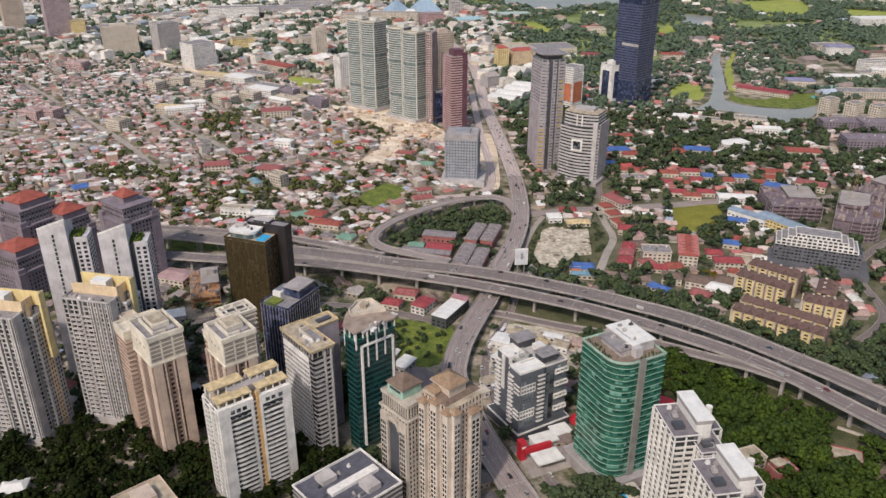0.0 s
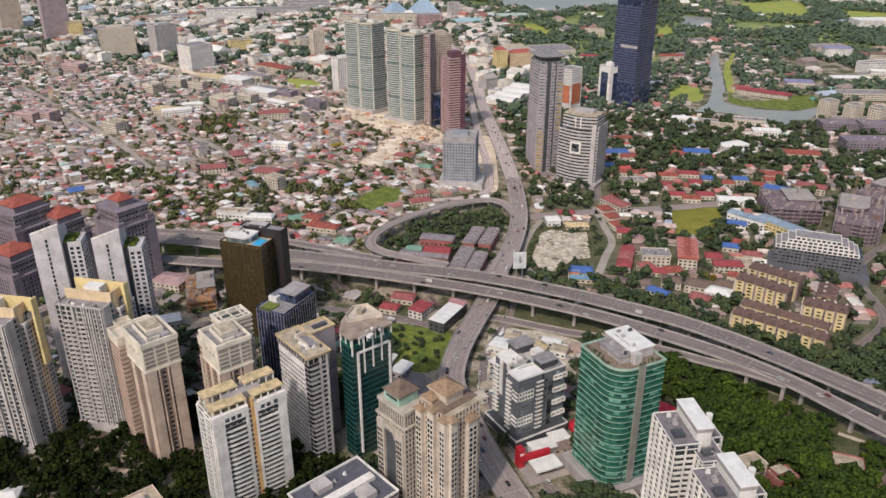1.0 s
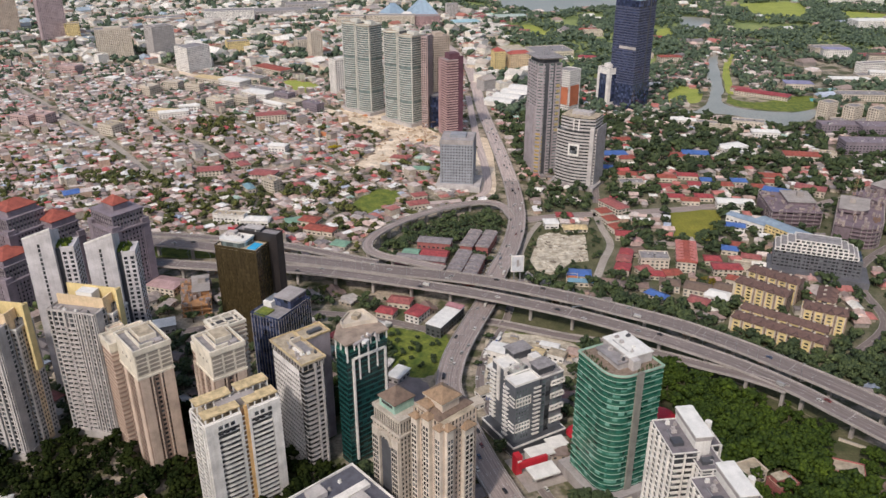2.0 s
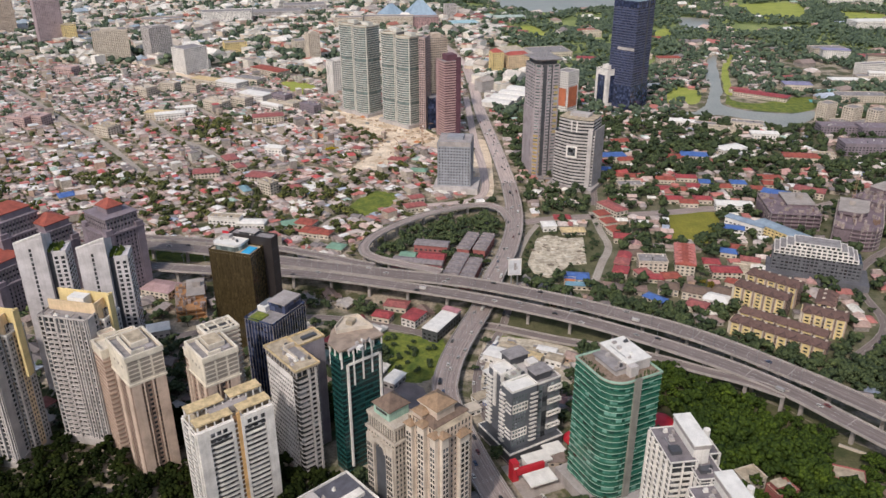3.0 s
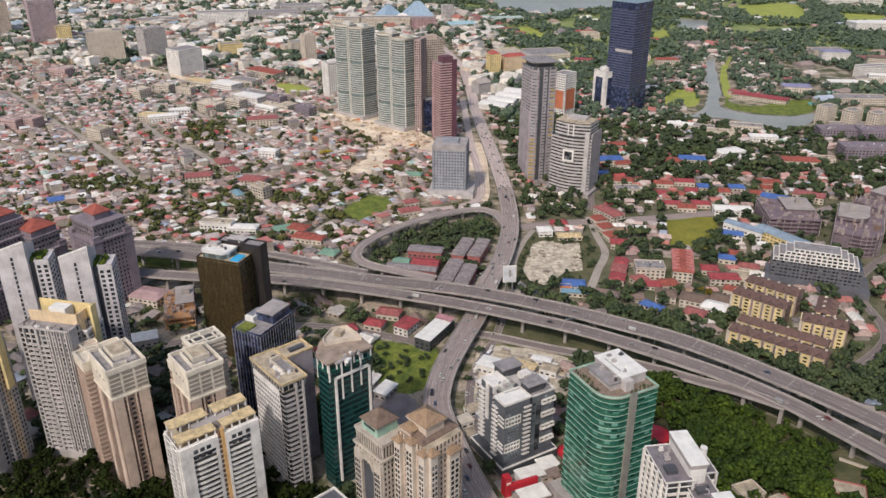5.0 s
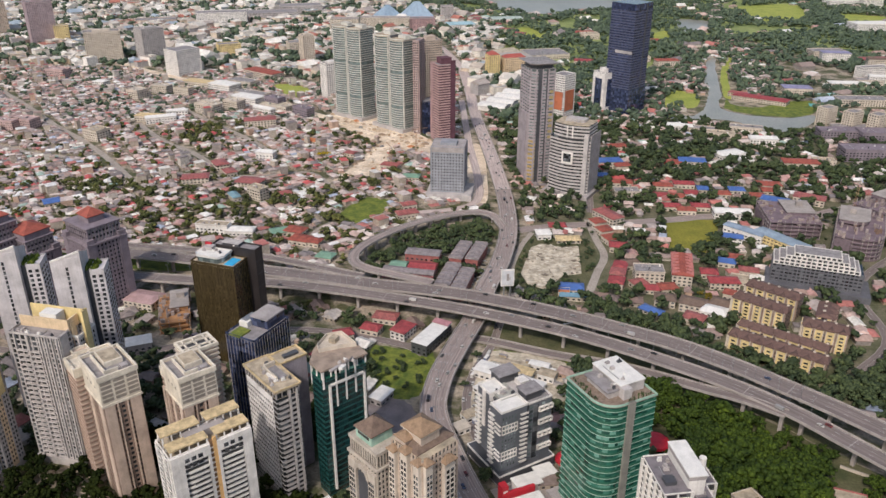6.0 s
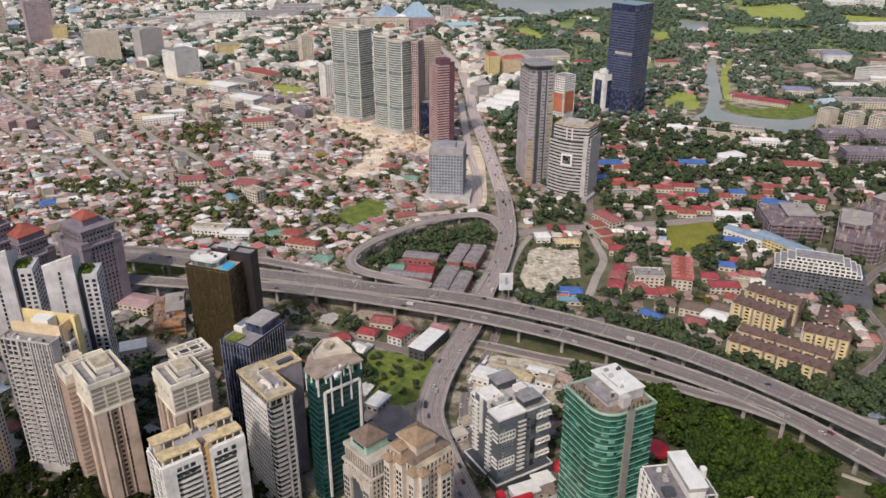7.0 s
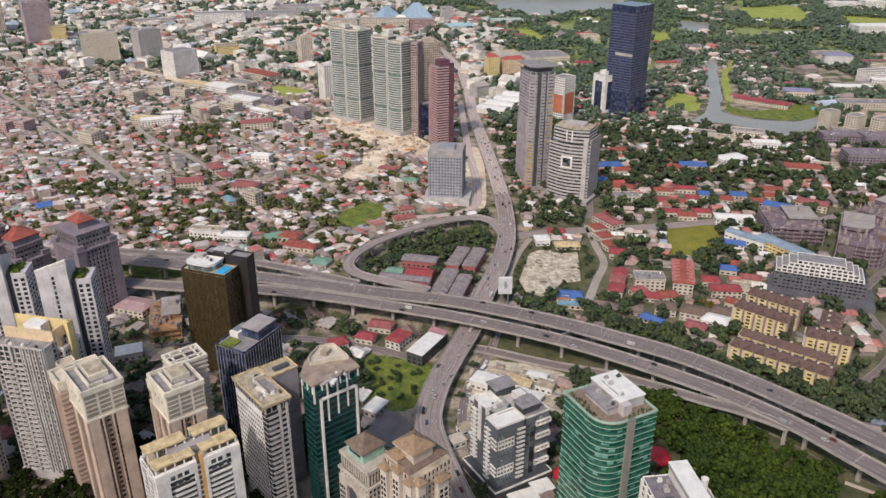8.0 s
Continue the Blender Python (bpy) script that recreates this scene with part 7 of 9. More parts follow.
LOW_ROWS += [
    (326.6, 848, -7.5, 14.7, 13.2, 5.4, TILE_RED, "terraced house with red roof"),
    (345.7, 860.3, -7.4, 16.8, 13.2, 5.4, BLUEPAINT, "terraced house with a blue roof"),
    (362.3, 840.8, -7.5, 14.7, 13.2, 5.4, TILE_RED, "terraced house with red roof"),
    (381.5, 857.6, -7.4, 15.8, 13.2, 5.4, TILE_RED, "terraced house with red roof"),
    (391.9, 967.9, -14.8, 23.2, 13.4, 5.4, ROOFWHITE, "low building with a bright white roof"),
    (221.7, 883.5, -9.5, 23.1, 13.2, 6.4, TILE_RED, "house with an orange-red tiled roof"),
    (198.7, 907.3, -9.5, 21, 13.2, 6.5, BLUEPAINT, "house with a blue roof"),
    (-229.8, 599.5, -17.9, 26.7, 19, 7.3, plain("faded_pink_roof", (0.45, 0.3, 0.3)), "low house with a faded pink roof"),
    (-40.9, 555.1, -20, 14.4, 10.5, 6.2, TIN_BRIGHT, "small house with a crimson roof"),
    (-61.3, 546.5, 21.1, 13.4, 10.5, 6.2, TIN_BRIGHT, "small house with a crimson roof"),
    (-73.5, 516.9, -30.1, 14.4, 11.5, 6.2, TIN_BRIGHT, "small house with a crimson roof"),
    (-30.7, 572.2, -14.8, 18.5, 11.6, 6.3, TIN_RED, "small house with a dull red roof")]
LOW_ROWS += [
    (-245.9, 1133.9, 13.9, 54.8, 24.5, 10.8, TIN_BRIGHT, "long market hall with a red roof"),
    (-307.2, 1459.2, -38.9, 98.5, 33.7, 11.1, TILE_RED, "long barrack row with orange-red roof"),
    (-353.2, 1360.6, -30.6, 60.4, 33.7, 11, ROOFWHITE, "warehouse with a white sheet roof"),
    (-293.3, 1271.2, -30.5, 64.4, 29, 10.9, ROOFWHITE, "warehouse with a white sheet roof"),
    (-255.4, 1209.9, -34.6, 47.2, 13.3, 7.6, ROOFWHITE, "long shed with a white roof"),
    (-396.3, 1156.6, 22.4, 52.7, 20, 8.7, ROOFWHITE, "shed with a bright white roof"),
    (-245.4, 1244, -34.7, 36.6, 20, 15.3, LILAC, "lilac-grey flat block beside a warehouse"),
    (-339.8, 1219.4, -40.7, 32.4, 15.3, 15.2, PALE, "cream flat block with grey roof"),
    (-213.6, 840.7, -58.4, 23.5, 10.5, 6.4, plain("turquoise_tin", (0.2, 0.33, 0.38), 0.6), "house with a turquoise tin roof"),
    (-101.7, 995.7, -25.2, 16.9, 13.2, 5.4, TIN_BRIGHT, "house with a crimson roof"),
    (-93.1, 686.3, -20, 15.5, 12.8, 5.3, TIN_GREEN, "house with a green tin roof"),
    (-108.8, 718.2, -20, 14.5, 11.8, 6.3, TILE_RED, "house with a terracotta roof")]
LOW_ROWS += [
    (-21.3, 814.4, 21.5, 18.9, 12.9, 6.4, TIN_BRIGHT, "house with a crimson roof"),
    (-212.4, 749, -9.6, 41.3, 12.9, 9.5, ROOFTAN, "long white walk-up flats with banded balconies"),
    (-256.7, 949, -58.4, 28.1, 19, 6.4, TIN_RED, "large house with a dark red tin roof"),
    (-238.6, 922, -58.4, 21.5, 14.8, 6.4, TIN_BRIGHT, "house with a bright red tin roof"),
    (-580.1, 1127.2, -20, 48.4, 24.2, 14, PINKISH, "pink walk-up flats with weathered roof"),
    (-599.6, 1119.1, -20, 42, 21.9, 14, PINKISH, "pink walk-up flats with weathered roof"),
    (-454.7, 1069.8, -30.3, 36, 26.1, 14, ROOFTAN, "tan walk-up flats with pitched end walls"),
    (-478.3, 1296.4, -30.5, 32.2, 26.6, 15.3, PALE, "cream walk-up flats with a grey roof"),
    (-450.9, 1335.6, -20.1, 36.2, 20.3, 13.1, PALE, "cream walk-up flats with a grey roof"),
    (-411.6, 1322.8, -20.1, 36.2, 18, 12, ROOFTAN, "brown-walled walk-up flats with flat roof"),
    (-339.6, 1208.2, -30.5, 49.2, 22.1, 14.1, PALE, "cream walk-up flats with a grey roof"),
    (-305.3, 1228, -30.5, 36.4, 22.2, 14.2, PALE, "cream flats beside a car park")]
LOW_ROWS += [
    (-187.7, 841.1, -35.4, 25.2, 15, 13.8, ROOFTAN, "cream walk-up flats with tan roof"),
    (-207.2, 983.9, -14.8, 29.3, 15.4, 9.6, ROOFWHITE, "flat block with a white roof"),
    (-677, 1456.7, -20.1, 49.1, 24.9, 15.4, PINKISH, "pink walk-up flats with weathered roof"),
    (-411.1, 1163, -9.5, 56.7, 22.3, 8.6, SAND, "long hall with a sand-coloured roof"),
    (-383.5, 1194.9, 11.9, 37.8, 13.4, 7.6, ROOFWHITE, "long shed with bright white roof"),
    (-577, 1396.3, -20.1, 27.7, 20.3, 6.6, ROOFWHITE, "low hall with a bright white roof"),
    (-328.3, 1393.2, -30.6, 64.8, 29.3, 8.8, ROOFGREY, "wide grey shed with a metal roof"),
    (-293.9, 1301.7, -30.5, 75.2, 24.6, 8.8, ROOFGREY, "wide grey shed with a metal roof"),
    (-238.8, 1228.3, -30.5, 64.2, 26.7, 7.6, LOT, "car park deck with a pale floor"),
    (-400.3, 1385.7, -25.3, 75.1, 27.1, 8.8, SAND, "long hall with a sand-coloured roof"),
    (-193, 1193.3, -40.8, 41, 17.6, 12, LILAC, "lilac-grey flat block beside a shed"),
    (-272.5, 898.5, 11.4, 37.4, 21.8, 6.4, TIN_BRIGHT, "wide hall with crimson tin roof")]
LOW_ROWS += [
    (-205.9, 884.3, -14.8, 37.5, 23.9, 6.4, TIN_RED, "wide hall with dull red roof"),
    (-160.8, 850.2, 21.7, 18.8, 12.9, 5.3, TIN_RED, "house with a rosy tin roof"),
    (-407.5, 825.9, 32.2, 20.8, 19.3, 5.3, BLUEPAINT, "large house with a pale blue roof"),
    (-159.8, 1051.1, -30.4, 25.4, 15.4, 5.4, ORANGE, "house with an orange tin roof"),
    (-116.7, 1040.8, -20, 23.2, 15.5, 5.4, TIN_BRIGHT, "house with a crimson tin roof"),
    (-22.2, 789.4, 21.5, 27.3, 15, 5.3, TIN_BRIGHT, "wide hall with crimson tin roof"),
    (-47.9, 944.9, -20, 27.3, 15.4, 5.4, TIN_RED, "house with a rosy tin roof"),
    (-21.6, 905.9, -9.5, 25.1, 15.3, 5.3, TIN_GREEN, "house with a green tin roof"),
    (-145.2, 744.6, 21.5, 24.9, 16, 5.3, TIN_GREEN, "house with a green tin roof"),
    (-185.5, 745.1, -4.4, 35.1, 15, 5.3, ROOFWHITE, "long shed with bright white roof"),
    (-130.8, 744.8, -20, 24.9, 17.2, 6.3, TILE_RED, "house with a terracotta roof"),
    (-122.3, 723.4, -20, 24.9, 17.1, 6.3, TILE_RED, "house with a terracotta roof")]
LOW_ROWS += [
    (-841.3, 1807.2, 1.8, 49, 30.8, 10.1, ROOFWHITE, "wide hall with a bright white roof"),
    (-469.4, 1782, 1.8, 86.2, 28.5, 9, ROOFWHITE, "wide hall with a bright white roof"),
    (514.1, 1286.9, -36.2, 49.7, 25.3, 6.7, TIN_BRIGHT, "park building with a red roof"),
    (544.9, 1263.6, -36.2, 43.2, 25.3, 6.7, TIN_BRIGHT, "park building with a red roof"),
    (502.7, 1310.7, -36.2, 26, 16.1, 6.7, TIN_RED, "park building with a dull red roof"),
    (265.8, 872.2, -7.4, 21, 12.1, 6.4, TILE_RED, "terraced house with red roof"),
    (291.1, 878.1, -7.4, 23.1, 12.1, 6.5, TIN_BRIGHT, "terraced house with a bright red roof"),
    (258.8, 808.7, -7.5, 18.8, 12, 6.4, TIN_BRIGHT, "terraced house with a bright red roof"),
    (271.3, 798.1, -7.5, 18.8, 12, 6.4, TILE_RED, "terraced house with red roof"),
    (289.2, 808.1, -7.5, 18.9, 12, 6.4, TIN_BRIGHT, "terraced house with a bright red roof"),
    (215.3, 1002.5, 11.4, 19.2, 13.2, 6.5, TIN_RED, "villa with a dull red roof"),
    (245.1, 1021.9, 11.5, 23.5, 15.5, 6.5, TILE_RED, "villa with a terracotta roof")]
LOW_ROWS += [
    (220.1, 950.6, 6.2, 29.6, 17.6, 8.6, BLUEPAINT, "villa with a deep blue roof"),
    (233.8, 942, 6.2, 19.1, 15.4, 7.6, TILE_RED, "villa with a terracotta roof"),
    (297.3, 950.8, 6.2, 23.4, 17.6, 7.6, TILE_RED, "villa with a terracotta roof"),
    (322.7, 954.6, -9.5, 31.7, 17.8, 7.6, BLUEPAINT, "villa with a deep blue roof"),
    (377.2, 979.9, 21.6, 36.7, 19.7, 8.7, ROOFWHITE, "villa with sharp white roofs"),
    (352.6, 1111.1, -20.1, 36.1, 15.8, 7.7, ROOFWHITE, "row of white terraced houses"),
    (377, 1095.9, -20.1, 36.1, 15.8, 7.7, ROOFGREY, "row of grey terraced houses"),
    (396.9, 1072.7, -20.1, 36.1, 15.8, 7.7, ROOFTAN, "row of grey terraced houses"),
    (442.3, 1101.6, -20.1, 42.5, 15.8, 7.7, ROOFGREY, "row of grey terraced houses"),
    (445.5, 1045.7, -9.5, 36.1, 15.7, 8.7, ROOFWHITE, "villa with flat white roofs"),
    (453.1, 944.6, -9.5, 42.3, 20, 8.7, TILE_RED, "large villa with a pale red roof"),
    (486.3, 955.1, -9.5, 25.4, 15.6, 8.7, ROOFTAN, "villa with a tan roof")]
LOW_ROWS += [
    (589, 1088.7, -4.2, 64.3, 27.1, 11, ROOFGREY, "wide grey hall with flat roof"),
    (555.1, 1066.7, -4.2, 53.5, 22.5, 13.2, LILAC, "lilac-grey flat block among trees"),
    (603, 1051.9, -4.2, 53.5, 27, 15.4, LILAC, "lilac-grey flat block among trees"),
    (550.8, 978.4, -4.2, 63.9, 26.8, 15.3, LILAC, "lilac-grey flat block among trees"),
    (713.2, 1366.3, -4, 65.4, 23.3, 10.1, ROOFWHITE, "long pale block beside the park"),
    (761.6, 1374.4, -4, 65.5, 23.3, 13.5, ROOFGREY, "long pale block beside the park"),
(679.2, 1255, -4, 75.8, 29.9, 10, ROOFGREY, "wide grey hall with flat roof"),
    (219.3, 850.7, 0.9, 27.3, 15.3, 6.4, ROOFGREY, "wide paved forecourt shelter roof"),
    (387.1, 873, -7.4, 25.3, 15.4, 7.5, TILE_RED, "villa with an orange-red tiled roof"),
    (372.5, 819.2, -30.5, 27.3, 15.4, 7.5, BLUEPAINT, "long house with a blue roof"),
    (413.7, 827.4, -30.5, 31.5, 17.6, 7.5, TIN_RED, "long house with a rosy roof")]
LOW_ROWS += [
    (185.2, 779.4, -61, 31.9, 14.9, 7.5, TIN_RED, "terraced houses with rosy tin roofs"),
    (358.2, 1336.1, 1.3, 38.9, 16.1, 7.8, ROOFWHITE, "park pavilion with white roof"),
    (406, 1601.5, 1.6, 43.9, 23.6, 9.1, ROOFTAN, "park pavilion with tan roof"),
    (452.4, 1562.7, 1.5, 43.9, 23.5, 10.2, TILE_RED, "park pavilion with terracotta roof"),
    (347.7, 1890.3, 1.8, 44.4, 26.7, 10.4, TILE_RED, "long house with terracotta roof"),
    (475.7, 1791.7, 1.7, 44.4, 24.1, 9.2, TILE_RED, "park pavilion with terracotta roof"),
    (791.6, 1627.5, 1.6, 66.7, 35.7, 16.1, ROOFGREY, "wide grey hall among park trees"),
    (860.3, 1568.9, 1.5, 55.5, 30.8, 11.5, TIN_RED, "wide hall with a dull red roof"),
    (1095.5, 1979.4, 1.9, 102.6, 49.5, 14.3, SAND, "wide hall with a sand-coloured roof"),
    (611, 1337, -9.3, 45, 28, 9.5, plain("violet_grey_roof", (0.27, 0.26, 0.4)), "wide hall with violet-grey roof sheets"),
    (644.6, 1297.9, 6.5, 32.8, 16, 5.6, plain("aqua_roof", (0.3, 0.52, 0.5)), "pavilion with an aqua roof"),
    (690.3, 1368.1, 11.8, 37.6, 13.8, 6.8, ROOFWHITE, "long hall with white roof")]
LOW_ROWS += [
    (98, 2140, 20, 34, 22, 11, TIN_RED, "school block with a faded red roof"),
    (112, 2085, 100, 40, 20, 11, TIN_RED, "school block with a faded red roof"),
    (146, 2010, 15, 36, 20, 10, TIN_BRIGHT, "school block with a crimson roof"),
    (172, 1935, -20, 34, 18, 10, TIN_RED, "school block with a faded red roof"),
    (150, 1955, 30, 28, 18, 10, ROOFWHITE, "school hall with a white roof"),
    (192, 1880, -25, 36, 18, 10, TIN_RED, "school block with a faded red roof"),
    (226, 1646, 12, 84, 66, 9, ROOFGREY, "wide grey shed with a metal roof"),
    (62, 1780, -20, 40, 26, 8, ROOFWHITE, "market hall with a white roof"),
    (88, 1730, -20, 44, 24, 8, SAND, "market hall with a sand-coloured roof"),
    (70, 1655, -20, 40, 22, 8, ROOFWHITE, "market hall with a white roof"),
    (92, 1590, -20, 36, 20, 7, ROOFTAN, "low market hall with a tan roof"),
    (292, 1566, -12, 36, 24, 9, TIN_BRIGHT, "park building with a red roof"),
    (354, 1858, 6, 40, 28, 12, ROOFTAN, "roofless old tan stone hall in the park")]
LOW_ROWS += [
    (790, 1588, -10, 52, 26, 20, GREYVIOLET, "white hospital block with a blue-grey roof"),
    (832, 1500, -14, 44, 20, 24, TILE_BROWN, "orange-brown walk-up flats with tiled roof"),
    (764, 1372, -14, 30, 16, 20, ROOFWHITE, "white walk-up flats beside a street"),
    (800, 1352, -14, 30, 16, 20, ROOFWHITE, "white walk-up flats beside a street"),
    (1040, 1950, 4, 90, 46, 22, ROOFWHITE, "large white works with flat white roofs"),
    (1120, 1990, 4, 70, 46, 16, ROOFWHITE, "large white works with flat white roofs"),
    (1180, 2400, 4, 90, 40, 18, ROOFWHITE, "large white works with flat white roofs"),
    (1260, 2390, 4, 60, 40, 24, ROOFWHITE, "large white works with flat white roofs"),
    (618, 1404, 10, 40, 12, 6, TIN_RED, "park building with a dull red roof")]
LOW_ROWS += [
    (180.3, 364.4, 20.6, 13.4, 11.4, 9.3, ROOFTAN, "weathered villa with flat concrete terraces"),
    (194.6, 354.2, 20.6, 13.4, 10.3, 8.2, ROOFTAN, "brick and concrete villa with flat roof"),
    (237.2, 365.5, -22, 16.5, 11.4, 7.2, ROOFTAN, "red-walled villa with a tan roof"),
    (251.9, 350.4, -30.2, 14.3, 12.5, 7.2, TILE_BROWN, "villa with brown tiled roof"),
    (-239.2, 338.5, 10.6, 13.1, 10.3, 8.2, ROOFWHITE, "white-roofed annex among dark trees")]
for x, y, a, w, d, h, roof, lab in LOW_ROWS:
    wall = PINKISH if roof == PINKISH else BRICK_RED if "red-walled" in lab or "brick and" in lab else PALE if "cream" in lab else LILAC if "lilac" in lab else WHITE if "white" in lab else PALE
    h = h if w >= 26 or "flats" in lab else h * 0.78
    if x < 30 and y > 720:
        w, d = w * 0.8, d * 0.85
        roof = TIN_RED if roof == TIN_BRIGHT else roof
    flat = roof in (ROOFTAN, ROOFGREY, LILAC, PALE, PINKISH, LOT) or "container" in lab
    made = low_block("house" if w < 26 else "hall", x, y, a, w, d, h, wall, roof, lab, "house" if w < 26 else "building", 0 if flat else 2.0, 0.5)
    if "terraced flats" in lab:
        for k in range(7):
            for e in (-1, 1):
                part("cross_gable", Mesh().hip((k - 3) * w / 7.4, e * d * 0.36, h, w / 10, d * 0.4, 2.2, 0, 1.0, 0.3), TIN_RED, made)
    if flat and y < 360:
        part("upper_storey", Mesh().box(-w * 0.15, d * 0.12, h + 0.4, h + 3.4, w * 0.5, d * 0.55), wall, made)
        part("upper_roof", Mesh().box(-w * 0.15, d * 0.12, h + 3.4, h + 3.8, w * 0.56, d * 0.62), roof, made)
        part("side_wing", Mesh().box(w * 0.5, -d * 0.25, 0, h * 0.6, w * 0.3, d * 0.45), wall, made)
        rooftop_units(made, w * 0.25, -d * 0.1, w * 0.3, d * 0.5, h + 0.45, 4, int(x))
    elif flat and w > 20:
        rooftop_units(made, 0, 0, w * 0.8, d * 0.7, h + 0.45, 5, int(abs(x)))

# curved-roof market by the boulevard
for k in range(4):
    t = thing("market_hall", 96 + k * 15, 1223 + k * 28.5, 0, 62, "market hall with a white vaulted roof", "market hall")
    KEEP_OUT.append((96 + k * 15, 1223 + k * 28.5, 62, 30, 50))
    part("wall", Mesh().box(0, 0, 0, 7, 24, 44), WHITE, t)
    arc = [(-13 * math.cos(math.pi * j / 8), 7 + 4 * math.sin(math.pi * j / 8)) for j in range(9)]
    rim = arc + [(x * 0.97, z - 0.4) for x, z in reversed(arc)]
    n = len(rim)
    v = Mesh().add([(x, y, z) for y in (-23, 23) for x, z in rim], [(i, (i + 1) % n, n + (i + 1) % n, n + i) for i in range(n)] + [(i, n - 1 - i, n - 2 - i, i + 1) for i in range(8)] + [(n + i + 1, 2 * n - 2 - i, 2 * n - 1 - i, n + i) for i in range(8)])
    part("vault", v, ROOFWHITE, t, "white vaulted roof")

# theatre with steel-blue folded roofs
t = thing("theatre", -70.5, 2140.1, 0, 10.9, "theatre with steep steel-blue folded roofs", "theatre")
KEEP_OUT.append((-70.5, 2140.1, 10.9, 189.9, 110.4))
BLUEROOF = plain("steel_blue_roof", (0.3, 0.4, 0.5), 0.45, vary=0.2)
part("wall", Mesh().box(0, 0, 0, 12, 110, 60), WHITE, t)
part("roof", Mesh().hip(24, -4, 10, 82, 66, 36, 0, 0, 0.5), BLUEROOF, t, "steel-blue pyramid roof")
part("roof", Mesh().hip(-52, 6, 8, 66, 54, 30, 0.5, 0, 0.5), BLUEROOF, t, "steel-blue pyramid roof")
part("roof", Mesh().hip(-20, -30, 6, 46, 30, 14, -0.3, 0, 0.5), ROOFWHITE, t)
low_block("hall", 62.8, 1991.5, 12.9, 67, 48.4, 13.9, WHITE, plain("sky_tin", (0.35, 0.52, 0.58)), "wide hall with a sky-blue roof", "hall", 4, 0.4)
low_block("depot", 150, 1600, 12, 95, 90, 8, GREY, plain("pale_metal_sheet", (0.42, 0.39, 0.35), 0.7), "wide depot with a pale ribbed metal roof", "depot", 2, 0.9)
low_block("hall", 185.3, 2106.1, 7.5, 78.5, 41.8, 10.6, WHITE, plain("mint_tin", (0.42, 0.5, 0.46)), "wide hall with a mint-grey roof", "hall", 3, 0.6)

# flat-roofed block in front of the towers
t = thing("car_park_block", -50.5, 319.6, 0, -48, "grey flat-roofed car park block with white parapets", "car park")
KEEP_OUT.append((-50.5, 319.6, -48, 44.9, 51.2))
pp = rect(36, 44)
part("wall", Mesh().prism(pp, 0, 24), DGREY, t)
band_parts(t, pp, 2, 23.5, 3.2, 1.0, 0.3, GREY)
part("roof", Mesh().prism(grown(pp, 0.1), 24, 24.4), plain("blue_grey_deck", (0.1, 0.1, 0.125), vary=0.3, scale=0.3, streak=False), t, "dark blue-grey roof deck")
part("parapet", parapet(grown(pp, 0.2), 24.4, 1.3, 0.7), WHITE, t)
part("roof_ramp", Mesh().box(0, 4, 24.4, 26.4, 5, 30), WHITE, t)
part("roof_hut", Mesh().box(9, 8, 24.4, 28, 9, 8), LGREY, t)
part("roof_hut", Mesh().box(-11, -6, 24.4, 27.6, 8, 9), LGREY, t)
part("roof_vent", Mesh().box(8, -10, 24.4, 25.6, 2.4, 5), DGREY, t)
rooftop_units(t, 0, -4, 30, 30, 24.45, 10, 21)

# red and white filling station by the boulevard
t = thing("filling_station", 56.7, 368.7, 0, 22.7, "red and white filling station with flat canopies", "filling station")
KEEP_OUT.append((56.7, 368.7, 22.7, 30.8, 35.1))
part("canopy", Mesh().box(2, -6, 6, 7, 17, 11), ROOFWHITE, t)
part("canopy", Mesh().box(8, 9, 6.5, 7.5, 16, 10), ROOFWHITE, t)
part("canopy", Mesh().box(22, 13, 6, 7, 12, 10), ROOFWHITE, t)
part("red_fascia", Mesh().box(0, 2.2, 5, 9.5, 18, 2), RED, t, "bright red fascia")
part("sign_tower", Mesh().box(-9, 5, 0, 13, 4, 5), RED, t, "bright red sign tower")
part("sign_bar", Mesh().box(-9, 2.3, 9, 10.4, 2.6, 0.3), WHITE, t)
part("shop", Mesh().box(8, 10, 0, 6.4, 14, 8), WHITE, t)
for x in (-4, 2, 8):
    part("column", Mesh().box(x, -6, 0, 6, 0.6, 0.6), STEEL, t)
part("forecourt", Mesh().box(6, 2, -0.1, 0.22, 34, 30), CONCRETE, t)

# garden wall along the small court
t = thing("garden_wall", 254.5, 393.2, 0, math.degrees(math.atan2(-9.5, 13.5)), "low pale rendered garden wall beside a court", "wall")
part("wall", Mesh().box(0, 0, 0, 2.0, 17, 0.4), PALE, t)
part("coping", Mesh().box(0, 0, 2.0, 2.2, 17.2, 0.7), CONCRETE, t)

# crimson domes behind the green tower, and the pool deck
for x, y, r in ((142.7, 417.2, 9), (86.4, 401.1, 7), (131.1, 333, 6)):
    t = thing("tensile_canopy", x, y, 0, 0, "crimson tensile court canopy", "canopy")
    n = Mesh()
    for k in range(4):
        n.tube(0, 0, 4 + 4 * math.sin(k * 0.39), 4 + 4 * math.sin((k + 1) * 0.39), r * math.cos(k * 0.39), r * math.cos((k + 1) * 0.39) + 0.05, 16)
    part("membrane", n, RED, t)
    for k in range(6):
        part("post", Mesh().tube(r * 0.95 * math.cos(k), r * 0.95 * math.sin(k), 0, 4.2, 0.2, 0.2, 6), STEEL, t)
    KEEP_OUT.append((x, y, 0, 2 * r, 2 * r))
